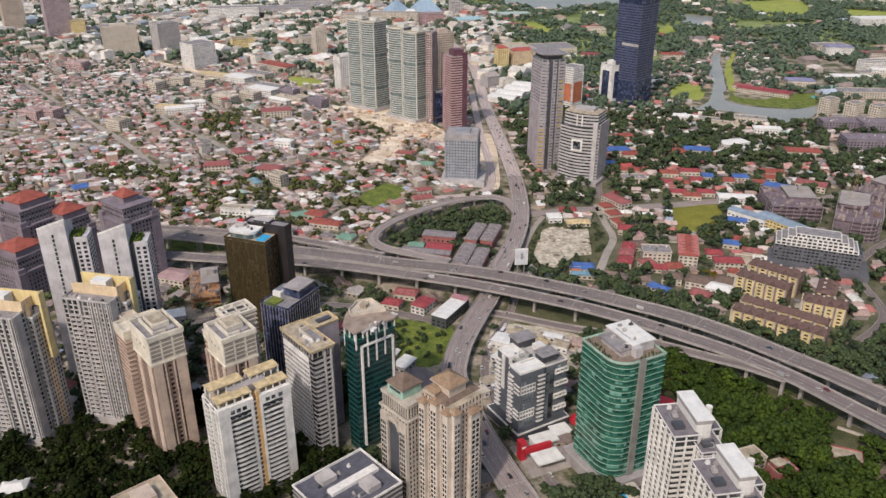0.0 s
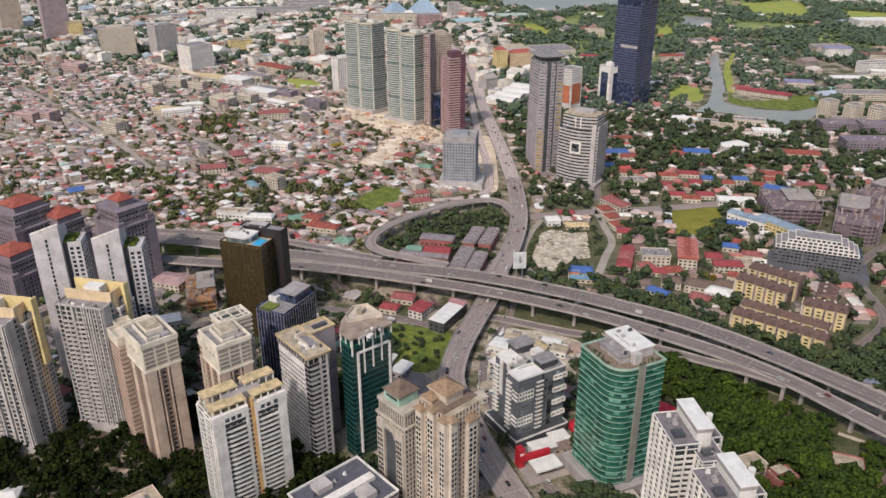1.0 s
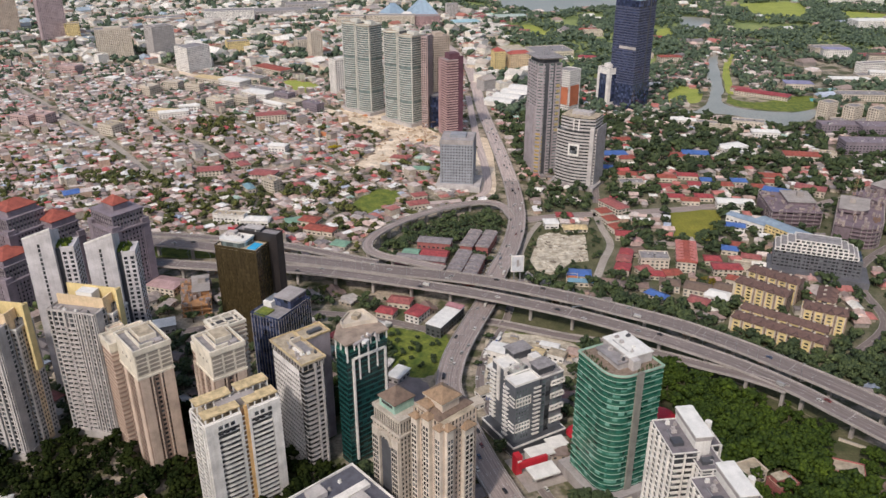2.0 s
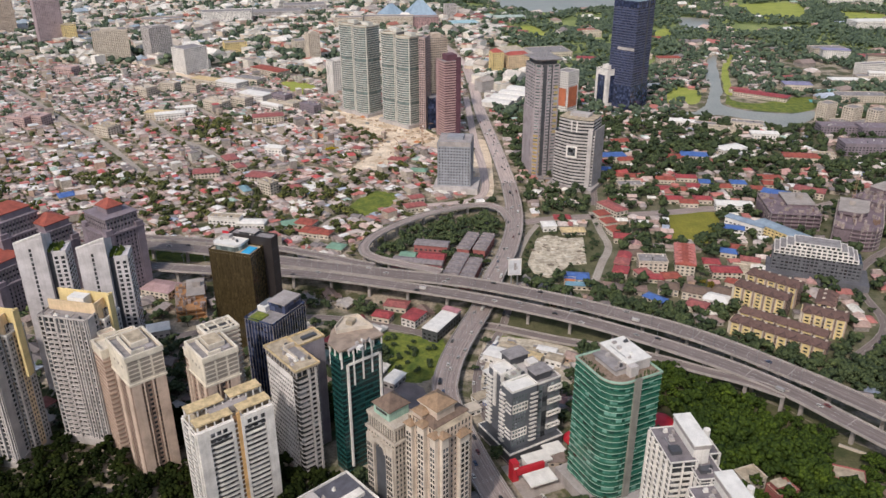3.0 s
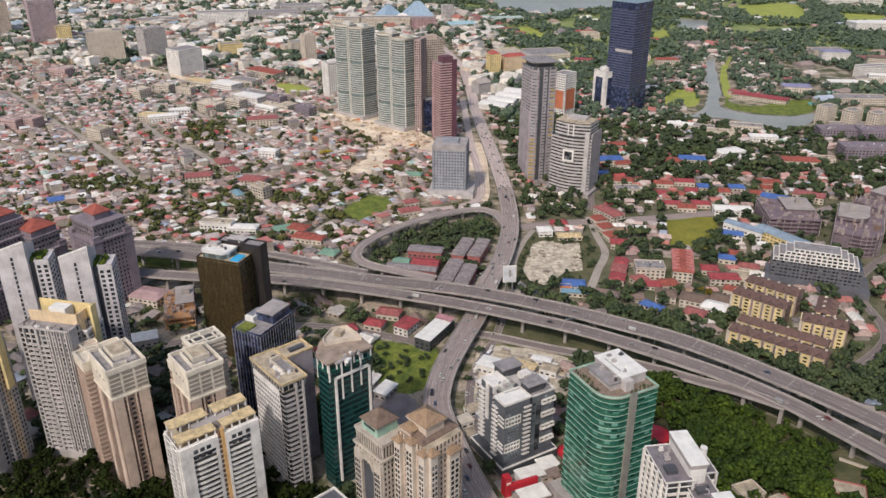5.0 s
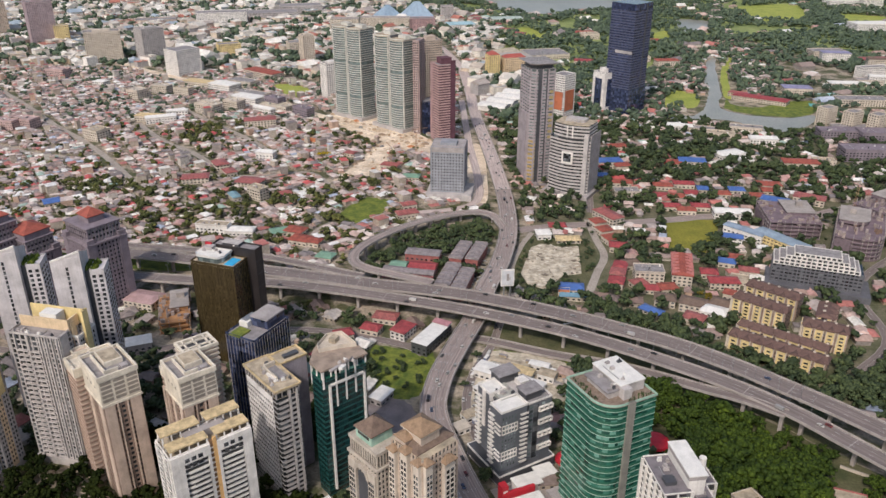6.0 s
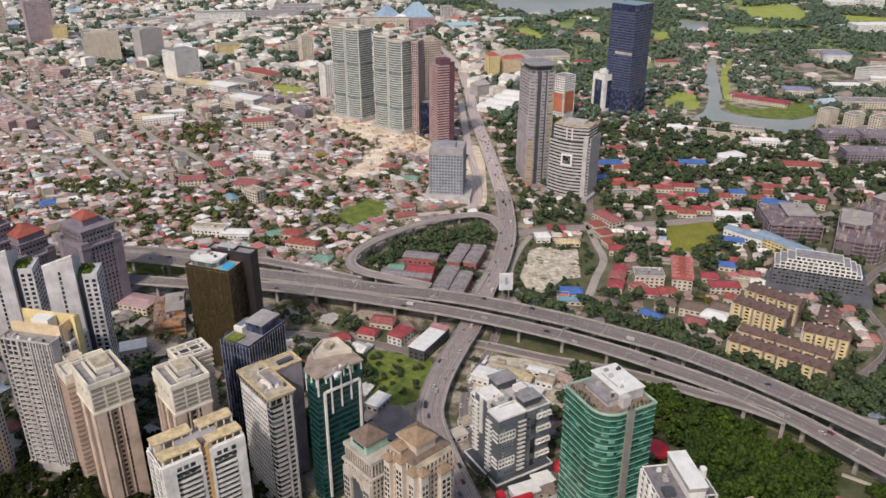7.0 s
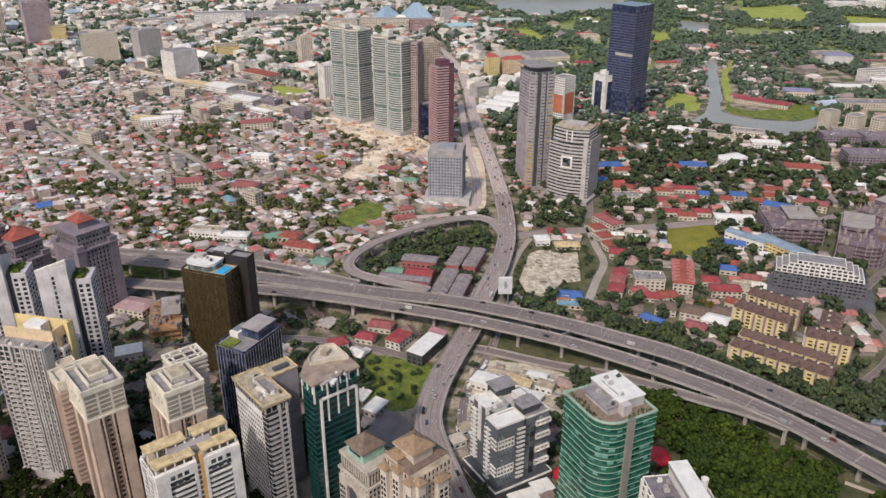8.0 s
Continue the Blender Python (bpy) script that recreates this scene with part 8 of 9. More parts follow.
t = thing("swimming_pool", 95.4, 328.6, 0, 20.6, "bright blue swimming pool on a tiled deck", "swimming pool")
part("deck", Mesh().box(0, 0, 0, 7.2, 30, 17), PALE, t)
part("water", Mesh().box(-3, 0.5, 7.2, 7.4, 16, 8), POOL, t, "bright blue pool water")
part("rim", parapet(turned(-3, 0.5, 16.2, 8.2), 7.2, 0.35, 0.5), WHITE, t)

# billboard over the boulevard
t = thing("billboard", 67.1, 605.1, 0, 4.8, "tall white advertising billboard on steel posts", "billboard")
part("panel", Mesh().box(0, 0, 14, 29, 11, 1.2), WHITE, t)
part("poster", Mesh().box(0, -0.75, 15, 28, 9.6, 0.1), plain("pale_poster", (0.62, 0.62, 0.64), streak=False), t, "pale poster with faint grey shape")
part("poster_mark", Mesh().box(0.2, -0.83, 19, 25.5, 2.0, 0.06), GREY, t)
part("poster_mark", Mesh().box(0.9, -0.83, 20, 22, 3.0, 0.06), LGREY, t)
for x in (-2.6, 2.6):
    part("post", Mesh().tube(x, 0.2, 0, 14.2, 0.7, 0.6, 10), STEEL, t)
part("back_frame", Mesh().box(0, 1.0, 15, 28, 10, 0.6), DGREY, t)
t = thing("sign_gantry", 104.1, 539.8, 0, -63.6, "steel road sign post leaning over the verge", "gantry")
part("post", Mesh().box(0, 0, 0, 16, 0.8, 0.8), STEEL, t)
part("arm", Mesh().box(0, 4, 14.8, 15.8, 0.8, 9), STEEL, t)

# tower cranes on the sites
RUST = plain("faded_crane_paint", (0.4, 0.24, 0.15))
for x, y, h, rz in ((-17.7, 989.5, 35.5, 32), (-47.9, 947.1, 27, 109.5), (421.8, 752.4, 52, 60.1)):
    t = thing("tower_crane", x, y, 0, rz, "orange lattice tower crane on a building site", "crane")
    m = Mesh()
    for sx in (-0.9, 0.9):
        for sy in (-0.9, 0.9):
            m.box(sx, sy, 0, h, 0.25, 0.25)
    for k in range(int(h / 2.5)):
        m.box(0, -0.9, k * 2.5, k * 2.5 + 0.2, 1.8, 0.2)
        m.box(-0.9, 0, k * 2.5, k * 2.5 + 0.2, 0.2, 1.8)
    part("mast", m, RUST, t)
    j = Mesh().box(5, 0, h, h + 0.25, 22, 0.25)
    j.box(5, 0, h + 1.0, h + 1.2, 22, 0.2)
    for k in range(12):
        j.box(-5.5 + k * 1.9, 0, h, h + 1.1, 0.15, 0.2)
    part("jib", j, RUST, t)
    part("counterweight", Mesh().box(-5.5, 0, h - 1.5, h, 2.4, 1.6), CONCRETE, t)
    part("cab", Mesh().box(0, -1.4, h - 2, h, 1.6, 1.6), WHITE, t)

# ---------- houses, trees and cars ----------
rng = np.random.default_rng(7)


def inside(px, py, poly):
    hit_, n = np.zeros(len(px), bool), len(poly)
    for i in range(n):
        (x0, y0), (x1, y1) = poly[i], poly[(i + 1) % n]
        c = (y0 > py) != (y1 > py)
        with np.errstate(divide="ignore", invalid="ignore"):
            hit_ ^= c & (px < (x1 - x0) * (py - y0) / (y1 - y0 + 1e-12) + x0)
    return hit_


def road_gap(px, py):
    """Metres from the kerb of the nearest road."""
    best = np.full(len(px), 1e9)
    for line, half in LINES:
        pts = np.array([(p.x, p.y) for p in line[::2]] + [(line[-1].x, line[-1].y)])
        for a, b in zip(pts[:-1], pts[1:]):
            d = b - a
            t = np.clip(((px - a[0]) * d[0] + (py - a[1]) * d[1]) / (d @ d + 1e-9), 0, 1)
            best = np.minimum(best, np.hypot(px - a[0] - t * d[0], py - a[1] - t * d[1]) - half)
    return best


def block_gap(px, py):
    best = np.full(len(px), 1e9)
    for x, y, ang, w, d in KEEP_OUT:
        c, s = math.cos(radians(ang)), math.sin(radians(ang))
        u, v = (px - x) * c + (py - y) * s, -(px - x) * s + (py - y) * c
        best = np.minimum(best, np.hypot(np.maximum(abs(u) - w / 2, 0), np.maximum(abs(v) - d / 2, 0)))
    return best


def zone_of(px, py):
    z = np.where(px < 62, "kampung", "suburb").astype("U10")
    for kind, poly in reversed(AREAS):
        z[inside(px, py, poly)] = kind
    return z


def lattice(cell, ang, jitter, y0=230, y1=2850, rows=0):
    """Jittered places on a turned lattice within the reach of the view; every so many rows a lane stays free."""
    c, s = math.cos(radians(ang)), math.sin(radians(ang))
    n = int(3600 / cell)
    i, j = np.meshgrid(np.arange(-n, n), np.arange(-n, n))
    i, j = i.ravel(), j.ravel()
    u, v = i * cell, j * cell + (np.floor(j / rows) * 5.0 if rows else 0)
    x, y = u * c - v * s, 900 + u * s + v * c
    x, y = x + rng.uniform(-jitter, jitter, len(x)) * cell, y + rng.uniform(-jitter, jitter, len(x)) * cell
    ok = (y > y0) & (y < y1) & (abs(x) < 0.6 * y + 60)
    return x[ok], y[ok]


# share of houses and trees, house length, storey height, lattice and heading for every kind of district
DISTRICT = {
    "kampung": (0.88, 0.075, (5.5, 11), (2.3, 3.8), 8.2, -57),
    "grove": (0.72, 0.22, (5.5, 11), (2.3, 4.0), 8.6, -50),
    "suburb": (0.5, 0.55, (7, 11.5), (3.0, 4.8), 10.2, -10),
    "green": (0.34, 0.5, (7, 12), (3.0, 4.6), 10.0, 15),
    "park": (0.02, 0.72, (14, 30), (4.0, 8.0), 12.5, 20),
    "city": (0.42, 0.55, (14, 34), (6.0, 18.0), 21.0, -45),
    "dark": (0.34, 0.6, (8, 13), (3.5, 6.0), 11.0, -30),
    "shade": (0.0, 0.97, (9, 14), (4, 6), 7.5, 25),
    "site": (0.03, 0.0, (6, 12), (2.5, 4.0), 13.0, -40),
    "loop": (0.0, 0.9, (8, 10), (3, 4), 8.0, 0),
    "belt": (0.0, 0.95, (8, 10), (3, 4), 6.5, 40),
    "copse": (0.3, 0.5, (6, 10), (2.5, 3.8), 8.0, 10),
    "weeds": (0.0, 0.16, (8, 10), (3, 4), 6.0, 20),
    "hedge": (0.0, 0.42, (8, 10), (3, 4), 5.5, 20),
    "forest": (0.0, 1.0, (8, 10), (3, 4), 6.8, 10),
}
house_rows, tree_rows = [], []
for kind, (ph, pt, (l0, l1), (h0, h1), cell, ang) in DISTRICT.items():
    x, y = lattice(cell, ang, 0.26, rows=4 if kind in ("kampung", "suburb", "grove") else 0)
    ok = zone_of(x, y) == kind
    x, y = x[ok], y[ok]
    far_roads, far_blocks = road_gap(x, y), block_gap(x, y)
    pick = rng.random(len(x))
    clump = np.array([noise.noise((a * 0.011, b * 0.011, 3.7)) for a, b in zip(x, y)]) if len(x) else np.zeros(0)
    for a, b, r, g1, g2, cl in zip(x, y, pick, far_roads, far_blocks, clump):
        tree_share = pt * (1.0 + 2.6 * cl) if kind == "kampung" else pt * (1.0 + 1.2 * cl) if kind in ("green", "suburb") else pt * (1.0 + 2.2 * cl) if kind == "park" else pt
        if r < ph * (1 - max(0, cl) * (0.9 if kind == "kampung" else 0.4)) and g1 > (5.0 if kind == "kampung" else 6.5 if kind == "suburb" else 3.5) and g2 > 4.5:
            ln = rng.uniform(l0, l1)
            house_rows.append((a, b, radians(ang + rng.normal(0, 9) + (90 if rng.random() < 0.4 else 0)), ln, ln * rng.uniform(0.6, 0.9), rng.uniform(h0, h1), kind))
        elif 1 - r < tree_share + (0.0 if kind in ("site", "park") else 0.1) and g1 > (5.0 if kind == "suburb" else 1.0 if kind == "forest" else 2.5) and g2 > 2.5:
            tree_rows.append((a, b, rng.uniform(0.7, 1.3) * {"green": 1.4, "park": 1.5, "suburb": 1.4, "kampung": 0.95, "hedge": 0.6, "weeds": 0.45, "forest": 1.5, "city": 1.9, "loop": 1.1, "grove": 1.15}.get(kind, 1.1), kind))
        if kind in ("kampung", "suburb", "dark", "grove") and rng.random() < (0.1 if kind == "kampung" else 0.42) and g1 > 2 and g2 > 3:
            tree_rows.append((a + cell * 0.5, b + cell * 0.5, rng.uniform(0.4, 0.75), kind))
        if kind == "kampung" and rng.random() < 0.35 and g1 > 8 and g2 > 9:
            house_rows.append((a + rng.uniform(3, 5), b + rng.uniform(-5, 5), radians(ang + rng.normal(0, 14)), rng.uniform(3.5, 6), rng.uniform(3, 5), rng.uniform(2.2, 3.0), kind))
near_first = lambda r: math.hypot(r[0], r[1] - 250)
house_rows.sort(key=near_first)
tree_rows.sort(key=near_first)


def house_shape(walls, roofs, x, y, rot, ln, wd, h, kind, r):
    walls.box(x, y, 0, h, ln, wd, rot)
    if kind == "city" and r < 0.7 or r < 0.08:
        roofs.box(x, y, h, h + 0.5, ln + 0.6, wd + 0.6, rot)
        walls.box(x + ln * 0.15, y, h + 0.5, h + 2.6, ln * 0.3, wd * 0.4, rot)
        return
    low = kind in ("kampung", "grove")
    over, rise = (1.3, wd * (0.09 + 0.12 * r)) if low else (2.0, wd * (0.16 + 0.16 * r))
    roofs.hip(x, y, h, ln + over, wd + over, rise, rot, 0.0 if r < 0.4 else 0.9, 0.25)
    if kind == "kampung" and r > 0.965:
        walls.box(x, y, h, h + 5 + 60 * (r - 0.965) * 3, ln * 1.2, wd * 1.3, rot)
        roofs.box(x, y, h + 5 + 60 * (r - 0.965) * 3, h + 5.5 + 60 * (r - 0.965) * 3, ln * 1.25, wd * 1.35, rot)
    if r > (0.35 if low else 0.62):
        c, s = math.cos(rot), math.sin(rot)
        o = wd * 0.55
        walls.box(x - s * o + c * ln * 0.2, y + c * o + s * ln * 0.2, 0, h * 0.8, ln * 0.45, wd * 0.6, rot)
        roofs.hip(x - s * o + c * ln * 0.2, y + c * o + s * ln * 0.2, h * 0.8, ln * 0.45 + 1, wd * 0.6 + 1, wd * 0.14, rot, 0.5, 0.22)


def house_kind(ln, wd, h, r, label):
    """One house, to be copied: walls, a roof, dark openings."""
    t = thing("house", 0, 0, 0, 0, label, "house", "small houses")
    w, f = Mesh(), Mesh()
    house_shape(w, f, 0, 0, 0, ln, wd, h, "suburb", r)
    part("wall", w, WALLS_O, t)
    part("roof", f, ROOFS_O, t)
    g = Mesh()
    for i in range(4):
        n = 2 if i % 2 else 3
        for j in range(n):
            face_mark(rect(ln, wd), i, (j + 0.3) / n, (j + 0.65) / n, 0.9, min(h - 0.5, 2.3), 0.08, g)
    part("window_glass", g, GL_DARK, t)
    return t


NEAR_HOUSES = 290
kinds = [house_kind(10 + (k % 4) * 1.6, 7.5 + (k % 3) * 1.3, 3.0 + (k % 5) * 0.45, (k * 0.137) % 1, "small house with a weathered sheet roof") for k in range(9)]
for k, (x, y, rot, ln, wd, h, kind) in enumerate(house_rows[:NEAR_HOUSES]):
    m = pose(x, y, 0, 0, 0, math.degrees(rot))
    if k < len(kinds):
        kinds[k].matrix_basis = m
    else:
        copy_thing(kinds[k % len(kinds)], m)
walls, roofs, city_w, city_r = Mesh(), Mesh(), Mesh(), Mesh()
for x, y, rot, ln, wd, h, kind in house_rows[NEAR_HOUSES:]:
    a, b = (city_w, city_r) if kind == "city" else (walls, roofs)
    house_shape(a, b, x, y, rot, ln, wd, h, kind, rng.random())
t = tagged(new("city_blocks"), "pale low city blocks with flat roofs", "buildings", kind="stuff")
part("walls", city_w, CITY_WALLS, t)["kind"] = "stuff"
part("roofs", city_r, CITY_ROOFS, t)["kind"] = "stuff"
t = tagged(new("low_houses"), "sea of small houses with weathered roofs", "houses", kind="stuff")
part("walls", walls, WALLS_I, t)["kind"] = "stuff"
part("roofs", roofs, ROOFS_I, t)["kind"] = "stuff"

OCTA_V = np.array([(1, 0, 0), (-1, 0, 0), (0, 1, 0), (0, -1, 0), (0, 0, 1), (0, 0, -1)], float)
OCTA_F = np.array([(0, 2, 4), (2, 1, 4), (1, 3, 4), (3, 0, 4), (2, 0, 5), (1, 2, 5), (3, 1, 5), (0, 3, 5)])


def clumps(centres, radii, gen):
    """Leaf clumps: jagged, turned little bodies, as vertex and face arrays."""
    n = len(centres)
    v = np.repeat(OCTA_V[None], n, 0) * gen.uniform(0.6, 1.4, (n, 6, 1))
    a = gen.uniform(0, 6.28, n)
    ca, sa = np.cos(a)[:, None], np.sin(a)[:, None]
    tilt = gen.uniform(-0.6, 0.6, (n, 1))
    x, y, z = v[..., 0], v[..., 1], v[..., 2]
    x, z = x + z * tilt, z - x * tilt
    x, y = x * ca - y * sa, x * sa + y * ca
    v = np.stack([x, y, z * 0.75], -1) * radii[:, None, None] + centres[:, None]
    f = OCTA_F[None] + 6 * np.arange(n)[:, None, None]
    return v.reshape(-1, 3), f.reshape(-1, 3)


def crown_places(n, gen, r, h, lift, lobes=5):
    """Middles of leaf clumps, gathered in a few uneven lobes."""
    lc = np.stack([gen.normal(0, 0.42, lobes) * r, gen.normal(0, 0.42, lobes) * r, lift + h * gen.uniform(0.15, 0.75, lobes)], -1)
    pick = gen.integers(0, lobes, n)
    d = gen.normal(0, 1, (n, 3))
    d /= np.linalg.norm(d, axis=1)[:, None] + 1e-9
    d[:, 2] = abs(d[:, 2]) * 0.9 - 0.2
    return lc[pick] + d * np.array([r * 0.55, r * 0.55, h * 0.36]) * gen.uniform(0.55, 1.05, (n, 1))


def leaf_mesh(name, v, f, mat):
    me = bpy.data.meshes.new(name)
    me.vertices.add(len(v))
    me.vertices.foreach_set("co", v.astype(np.float32).ravel())
    me.loops.add(len(f) * 3)
    me.loops.foreach_set("vertex_index", f.astype(np.int32).ravel())
    me.polygons.add(len(f))
    me.polygons.foreach_set("loop_start", np.arange(0, 3 * len(f), 3, dtype=np.int32))
    me.polygons.foreach_set("loop_total", np.full(len(f), 3, np.int32))
    me.polygons.foreach_set("use_smooth", np.ones(len(f), bool))
    me.materials.append(mat)
    me.update(calc_edges=True)
    return me


def tree_kind(k):
    gen = np.random.default_rng(50 + k)
    r, h = 3.6 + 0.5 * (k % 4), 6.0 + 0.8 * (k % 3)
    t = thing("tree", 0, 0, 0, 0, "leafy dark green tropical street tree", "tree", "street trees")
    trunk = Mesh().tube(0, 0, 0, 3.2, 0.35, 0.22, 7)
    for j in range(4):
        a = j * 1.57 + k
        q = [(0.22 * math.cos(a), 0.22 * math.sin(a), 2.6), (1.6 * math.cos(a), 1.6 * math.sin(a), 5.2)]
        trunk.add([(q[0][0] - 0.1, q[0][1], q[0][2]), (q[0][0] + 0.1, q[0][1], q[0][2]), (q[0][0], q[0][1] + 0.1, q[0][2]), (q[1][0] - 0.05, q[1][1], q[1][2]), (q[1][0] + 0.05, q[1][1], q[1][2]), (q[1][0], q[1][1] + 0.05, q[1][2])],
                  [(0, 1, 4, 3), (1, 2, 5, 4), (2, 0, 3, 5), (3, 4, 5)])
    part("trunk", trunk, BARK, t)
    c = crown_places(110, gen, r, h, 2.4, 7)
    v, f = clumps(c, gen.uniform(0.7, 1.4, len(c)), gen)
    part("crown", leaf_mesh("crown", v, f, LEAF_I), LEAF_I, t)
    return t


NEAR_TREES = 280
open_trees = [r for r in tree_rows if r[3] not in ("forest", "shade")]
tkinds = [tree_kind(k) for k in range(6)]
for k, (x, y, s, kind) in enumerate(open_trees[:NEAR_TREES]):
    m = pose(x, y, 0, 0, 0, (k * 77) % 360)
    ob = tkinds[k] if k < 6 else copy_thing(tkinds[k % 6], m)
    ob.matrix_basis = m @ Matrix.Diagonal((s, s, s * (0.85 + 0.3 * ((k * 13) % 7) / 7), 1))


def wood(name, rows, mat, label, category, per, r0, h0, low=1.6, big=1.0):
    cs, rs = [], []
    for x, y, s, kind in rows:
        if kind in ("forest", "shade"):
            s *= 1.0 + 0.55 * noise.noise((x * 0.03, y * 0.03, 1.2))
        far = 1 if y < 900 else 0.7
        n = max(6, int(per * far))
        c = crown_places(n, rng, r0 * s, h0 * s, low * s, 4) + np.array([x, y, 0])
        cs.append(c)
        rs.append(rng.uniform(0.9, 1.7, n) * s * (1 if y < 900 else 1.25) * big)
    v, f = clumps(np.concatenate(cs), np.concatenate(rs), rng)
    t = tagged(new(name), label, category, kind="stuff")
    part("crowns", leaf_mesh("crowns", v, f, mat), mat, t)["kind"] = "stuff"
    tr = Mesh()
    for x, y, s, kind in rows:
        if y < 1200:
            tr.tube(x, y, 0, 3.4 * s, 0.3 * s, 0.2 * s, 4)
    part("trunks", tr, BARK, t)["kind"] = "stuff"


wood("park_trees", [r for r in open_trees[NEAR_TREES:] if r[1] > 1150], HAZELEAF, "broad green crowns of park and garden trees", "trees", 9, 3.9, 6.0, big=1.55)
wood("village_trees", [r for r in open_trees[NEAR_TREES:] if r[1] <= 1150 and r[3] in ("kampung", "copse", "grove")], VILLAGE_LEAF, "olive-green trees among the village roofs", "trees", 24, 3.9, 5.6, big=1.1)
wood("tree_cover", [r for r in open_trees[NEAR_TREES:] if r[1] <= 1150 and r[3] not in ("kampung", "copse", "grove")], LEAF_I, "scattered dark green tropical trees among the houses", "trees", 22, 3.7, 6.0, big=1.15)
wood("forest", [r for r in tree_rows if r[3] == "forest"], FOREST, "dense bright green secondary forest", "forest", 66, 4.2, 5.6, big=0.72)
wood("thicket", [r for r in tree_rows if r[3] == "shade"], SHADELEAF, "dense trees between the towers, shade in their leaf colour", "trees", 44, 4.4, 7.0, big=0.9)
gen = np.random.default_rng(3)
for x, y, s, mat_, lab in ((-133, 984.2, 1.5, leafy("yellow_blossom", (0.3, 0.22, 0.01), (0.6, 0.46, 0.02)), "tree in bright yellow blossom"), (231.7, 598.4, 1.4, leafy("autumn_leaves", (0.12, 0.1, 0.015), (0.2, 0.14, 0.02)), "olive-brown leafy street tree")):
    t = thing("tree", x, y, 0, 0, lab, "tree")
    part("trunk", Mesh().tube(0, 0, 0, 4, 0.4, 0.25, 7), BARK, t)
    c = crown_places(80, gen, 4 * s, 6 * s, 3, 5)
    v, f = clumps(c, gen.uniform(0.7, 1.3, 80), gen)
    part("crown", leaf_mesh("crown", v, f, mat_), mat_, t)

# ---------- traffic ----------


CAR_GLASS = plain("tinted_car_glass", (0.03, 0.032, 0.035), 0.45, streak=False)


def car_kind(kind):
    """A small car, to be copied: body, glasshouse, four wheels."""
    ln, wd = (4.4, 1.8) if kind != "van" else (5.6, 2.0)
    t = thing("car", 0, 0, 0, 0, "small car with dark windows on the road" if kind != "van" else "box-shaped van on the road", "car", "cars")
    b = Mesh()
    if kind == "van":
        b.prism(turned(0, 0, ln * 0.98, wd * 0.94), 1.0, 2.3, turned(0, 0, ln, wd))
        b.prism(turned(0, 0, ln, wd), 0.35, 1.0, turned(0, 0, ln * 0.97, wd * 0.96))
    else:
        b.prism(turned(0, 0, ln, wd), 0.3, 0.85, turned(0, 0, ln * 0.95, wd * 0.95))
        b.prism(turned(-0.2, 0, ln * 0.36, wd * 0.76), 1.38, 1.45, turned(-0.2, 0, ln * 0.38, wd * 0.78))
    part("body", b, CAR_O, t)
    g = Mesh()
    if kind == "van":
        g.box(ln * 0.4, 0, 1.25, 1.95, ln * 0.2, wd * 0.96)
    else:
        g.prism(turned(-0.2, 0, ln * 0.38, wd * 0.78), 0.85, 1.38, turned(-0.2, 0, ln * 0.56, wd * 0.9))
    part("window_glass", g, CAR_GLASS, t)
    for sx in (-1, 1):
        for sy in (-1, 1):
            w = Mesh()
            ring = [(0.33 * math.cos(a * math.pi / 4), 0.33 * math.sin(a * math.pi / 4)) for a in range(8)]
            y0, y1 = sy * wd * 0.36, sy * wd * 0.49
            w.add([(sx * ln * 0.31 + a, y0, 0.33 + b_) for a, b_ in ring] + [(sx * ln * 0.31 + a, y1, 0.33 + b_) for a, b_ in ring],
                  [(i, (i + 1) % 8, 8 + (i + 1) % 8, 8 + i) for i in range(8)] + [tuple(range(8)), tuple(range(15, 7, -1))])
            part("wheel", w, RUBBER, t)
    return t


cars = [car_kind("saloon"), car_kind("hatch"), car_kind("van")]
used = 0


def put_car(x, y, z, rz):
    global used
    kind = cars[2] if used % 9 == 4 else cars[used % 2]
    m = pose(x, y, z, 0, 0, rz)
    if used in (0, 1, 4):
        kind.matrix_basis = m
    else:
        copy_thing(kind, m)
    used += 1


def traffic(line, lanes, spacing, both, y0=300, y1=1150):
    for off, sign in lanes:
        acc = rng.uniform(0, spacing)
        for a, b in zip(line, line[1:]):
            d = (b - a).length
            while acc < d:
                p = a + (b - a) * (acc / d)
                if y0 < p.y < y1 and abs(p.x) < 0.58 * p.y + 10:
                    u = (b - a).normalized()
                    put_car(p.x - u.y * off, p.y + u.x * off, p.z + 0.02, math.degrees(math.atan2(u.y, u.x)) + (0 if sign > 0 else 180))
                acc += rng.uniform(0.4, 1.8) * spacing
            acc -= d


traffic(tun_line, [(6.1, -1), (3.5, -1), (1.2, -1), (-1.3, 1), (-3.7, 1), (-6.1, 1)], 62, True)
traffic(north_line, [(4.8, -1), (0, -1), (-4.8, -1)], 90, False)
traffic(south_line, [(4.0, 1), (0, 1), (-4.0, 1)], 105, False)
traffic(service_e, [(2, -1), (-2, 1)], 26, True)
for i in range(4):
    for j in range(9):
        if rng.random() < 0.8:
            put_car(34 + i * 4.6 + j * 0.6, 456 + j * 3.2 + i * 1.5, 0.14, 38 + rng.normal(0, 3))
for j in range(16):
    put_car(37 + (j % 2) * 4 + j * 0.8, 617 + j * 4.2, 0.05, 72 + 90 * (j % 2))

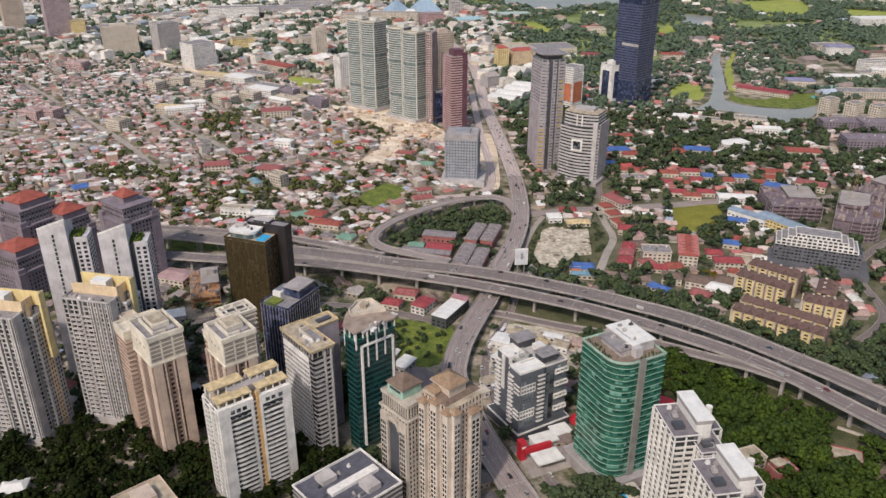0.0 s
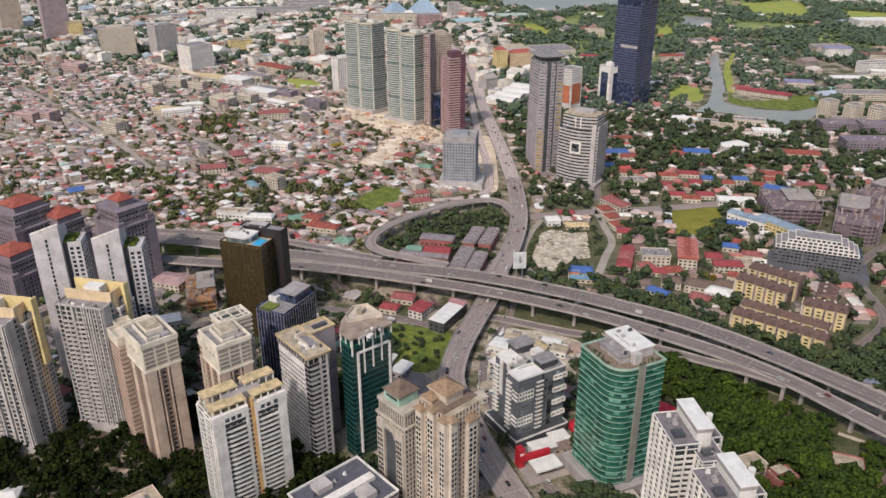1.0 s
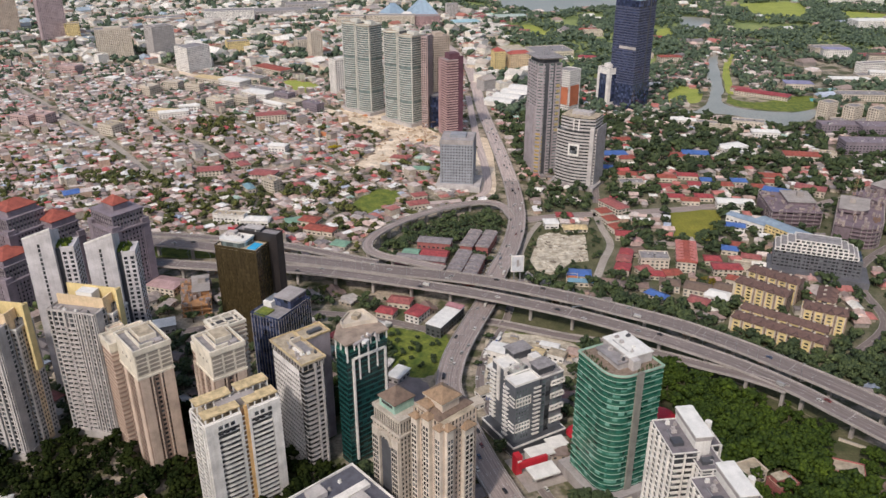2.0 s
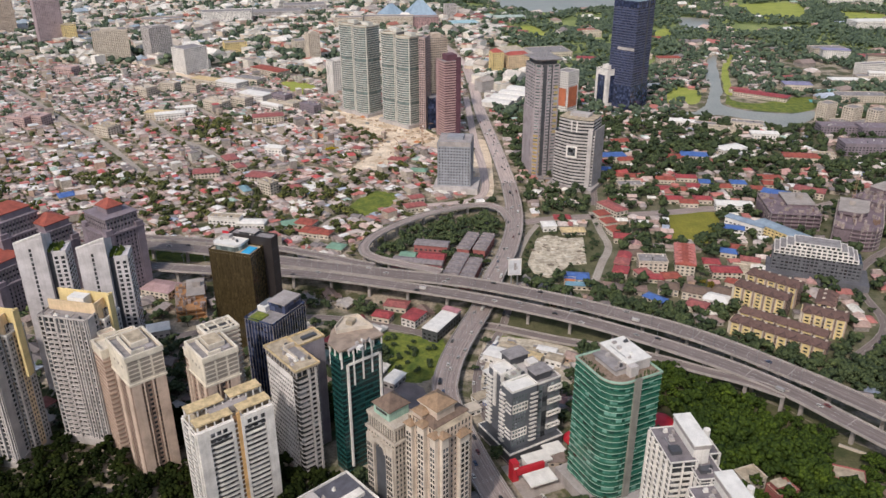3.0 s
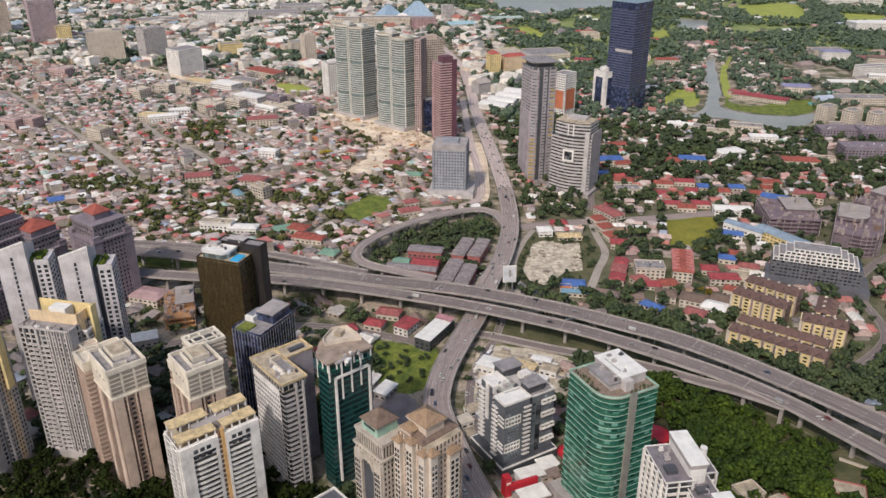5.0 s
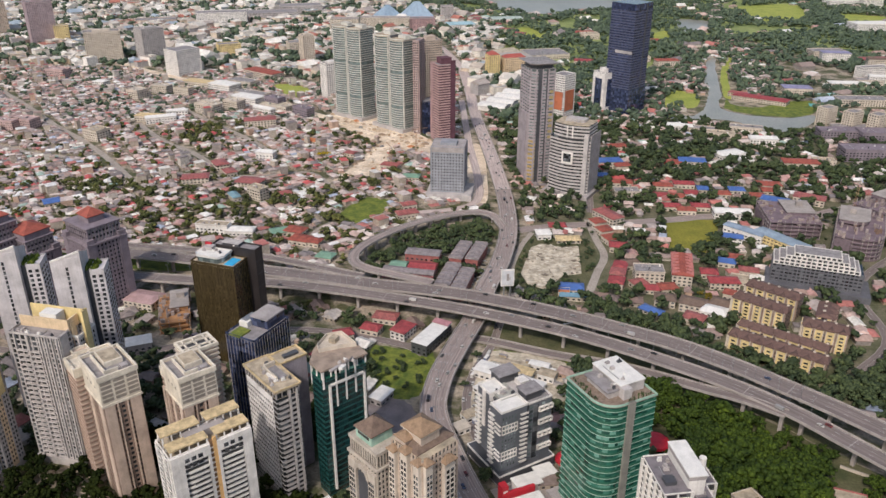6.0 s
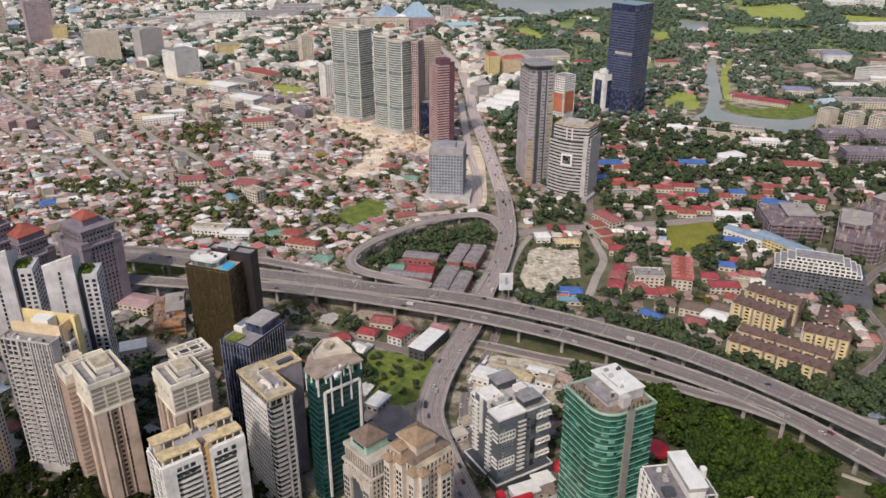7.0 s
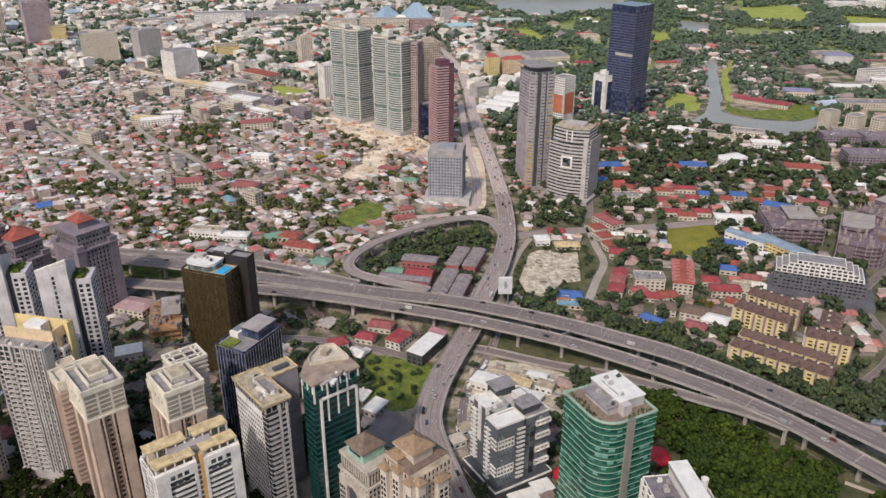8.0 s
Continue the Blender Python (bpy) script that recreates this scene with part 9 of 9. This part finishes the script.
# lamp posts on the boulevard and the expressway
lamp = thing("street_lamp", 0, 0, 0, 0, "slim galvanised double-arm street lamp", "street lamp", "street lamps")
part("pole", Mesh().tube(0, 0, 0, 10, 0.14, 0.09, 6), STEEL, lamp)
for s in (-1, 1):
    a = part("arm", Mesh().box(0, s * 1.1, 9.9, 10.05, 0.12, 2.2), STEEL, lamp)
    part("lamp_head", Mesh().box(0, s * 2.3, 9.85, 10.05, 0.35, 0.8), LGREY, a)
first = True
for line, off, every in ((tun_line, 0.0, 3), (north_line, -8.1, 3), (south_line, 7.0, 3)):
    for i in range(2, len(line) - 2, every):
        p, u = line[i], (line[i + 1] - line[i]).normalized()
        if 320 < p.y < 1100 and abs(p.x) < 0.58 * p.y:
            m = pose(p.x - u.y * off, p.y + u.x * off, p.z, 0, 0, math.degrees(math.atan2(u.y, u.x)))
            if first:
                lamp.matrix_basis = m
                first = False
            else:
                copy_thing(lamp, m)

# broken slabs and rubble on the cleared plot
rub = Mesh()
lx, ly = [p[0] for p in LOT_PLAN], [p[1] for p in LOT_PLAN]
for k in range(260):
    x, y = rng.uniform(min(lx), max(lx)), rng.uniform(min(ly), max(ly))
    if inside(np.array([x]), np.array([y]), LOT_PLAN)[0]:
        a = rng.uniform(0.8, 5.0)
        rub.box(x, y, 0.6, 0.7 + rng.uniform(0.1, 0.9) * (1.2 if a < 2 else 0.5), a, a * rng.uniform(0.2, 0.8), 0.15 + rng.normal(0, 0.25) + (1.57 if k % 3 == 0 else 0))
t = tagged(new("rubble", rub.data("rubble", varied("rubble_tone", [(0, (0.58, 0.52, 0.42)), (0.4, (0.42, 0.36, 0.28)), (0.7, (0.2, 0.16, 0.12)), (0.85, (0.7, 0.66, 0.57))], "island"))), "broken slabs and rubble on the cleared plot", "rubble", kind="stuff")

# spoil heaps, stacks and huts on the sandy site
clut = Mesh()
SITE = [p for k, p in AREAS if k == "site"][0]
for k in range(420):
    x, y = rng.uniform(-190, 6), rng.uniform(890, 1220)
    if not inside(np.array([x]), np.array([y]), SITE)[0]:
        continue
    s = rng.uniform(1, 5)
    if k % 3:
        clut.box(x, y, 0, rng.uniform(0.6, 3), s, s * rng.uniform(0.4, 1), rng.uniform(0, 3))
    else:
        clut.tube(x, y, 0, s * 0.5, s * 1.3, s * 0.2, 7)
heap = varied("site_heaps", [(0, (0.5, 0.38, 0.26)), (0.4, (0.35, 0.25, 0.17)), (0.6, (0.62, 0.54, 0.44)), (0.85, (0.3, 0.3, 0.3)), (0.94, (0.5, 0.2, 0.08))], "island")
t = tagged(new("site_clutter", clut.data("site_clutter", heap)), "heaps of sand, stacked timber and site huts", "building materials", kind="stuff")
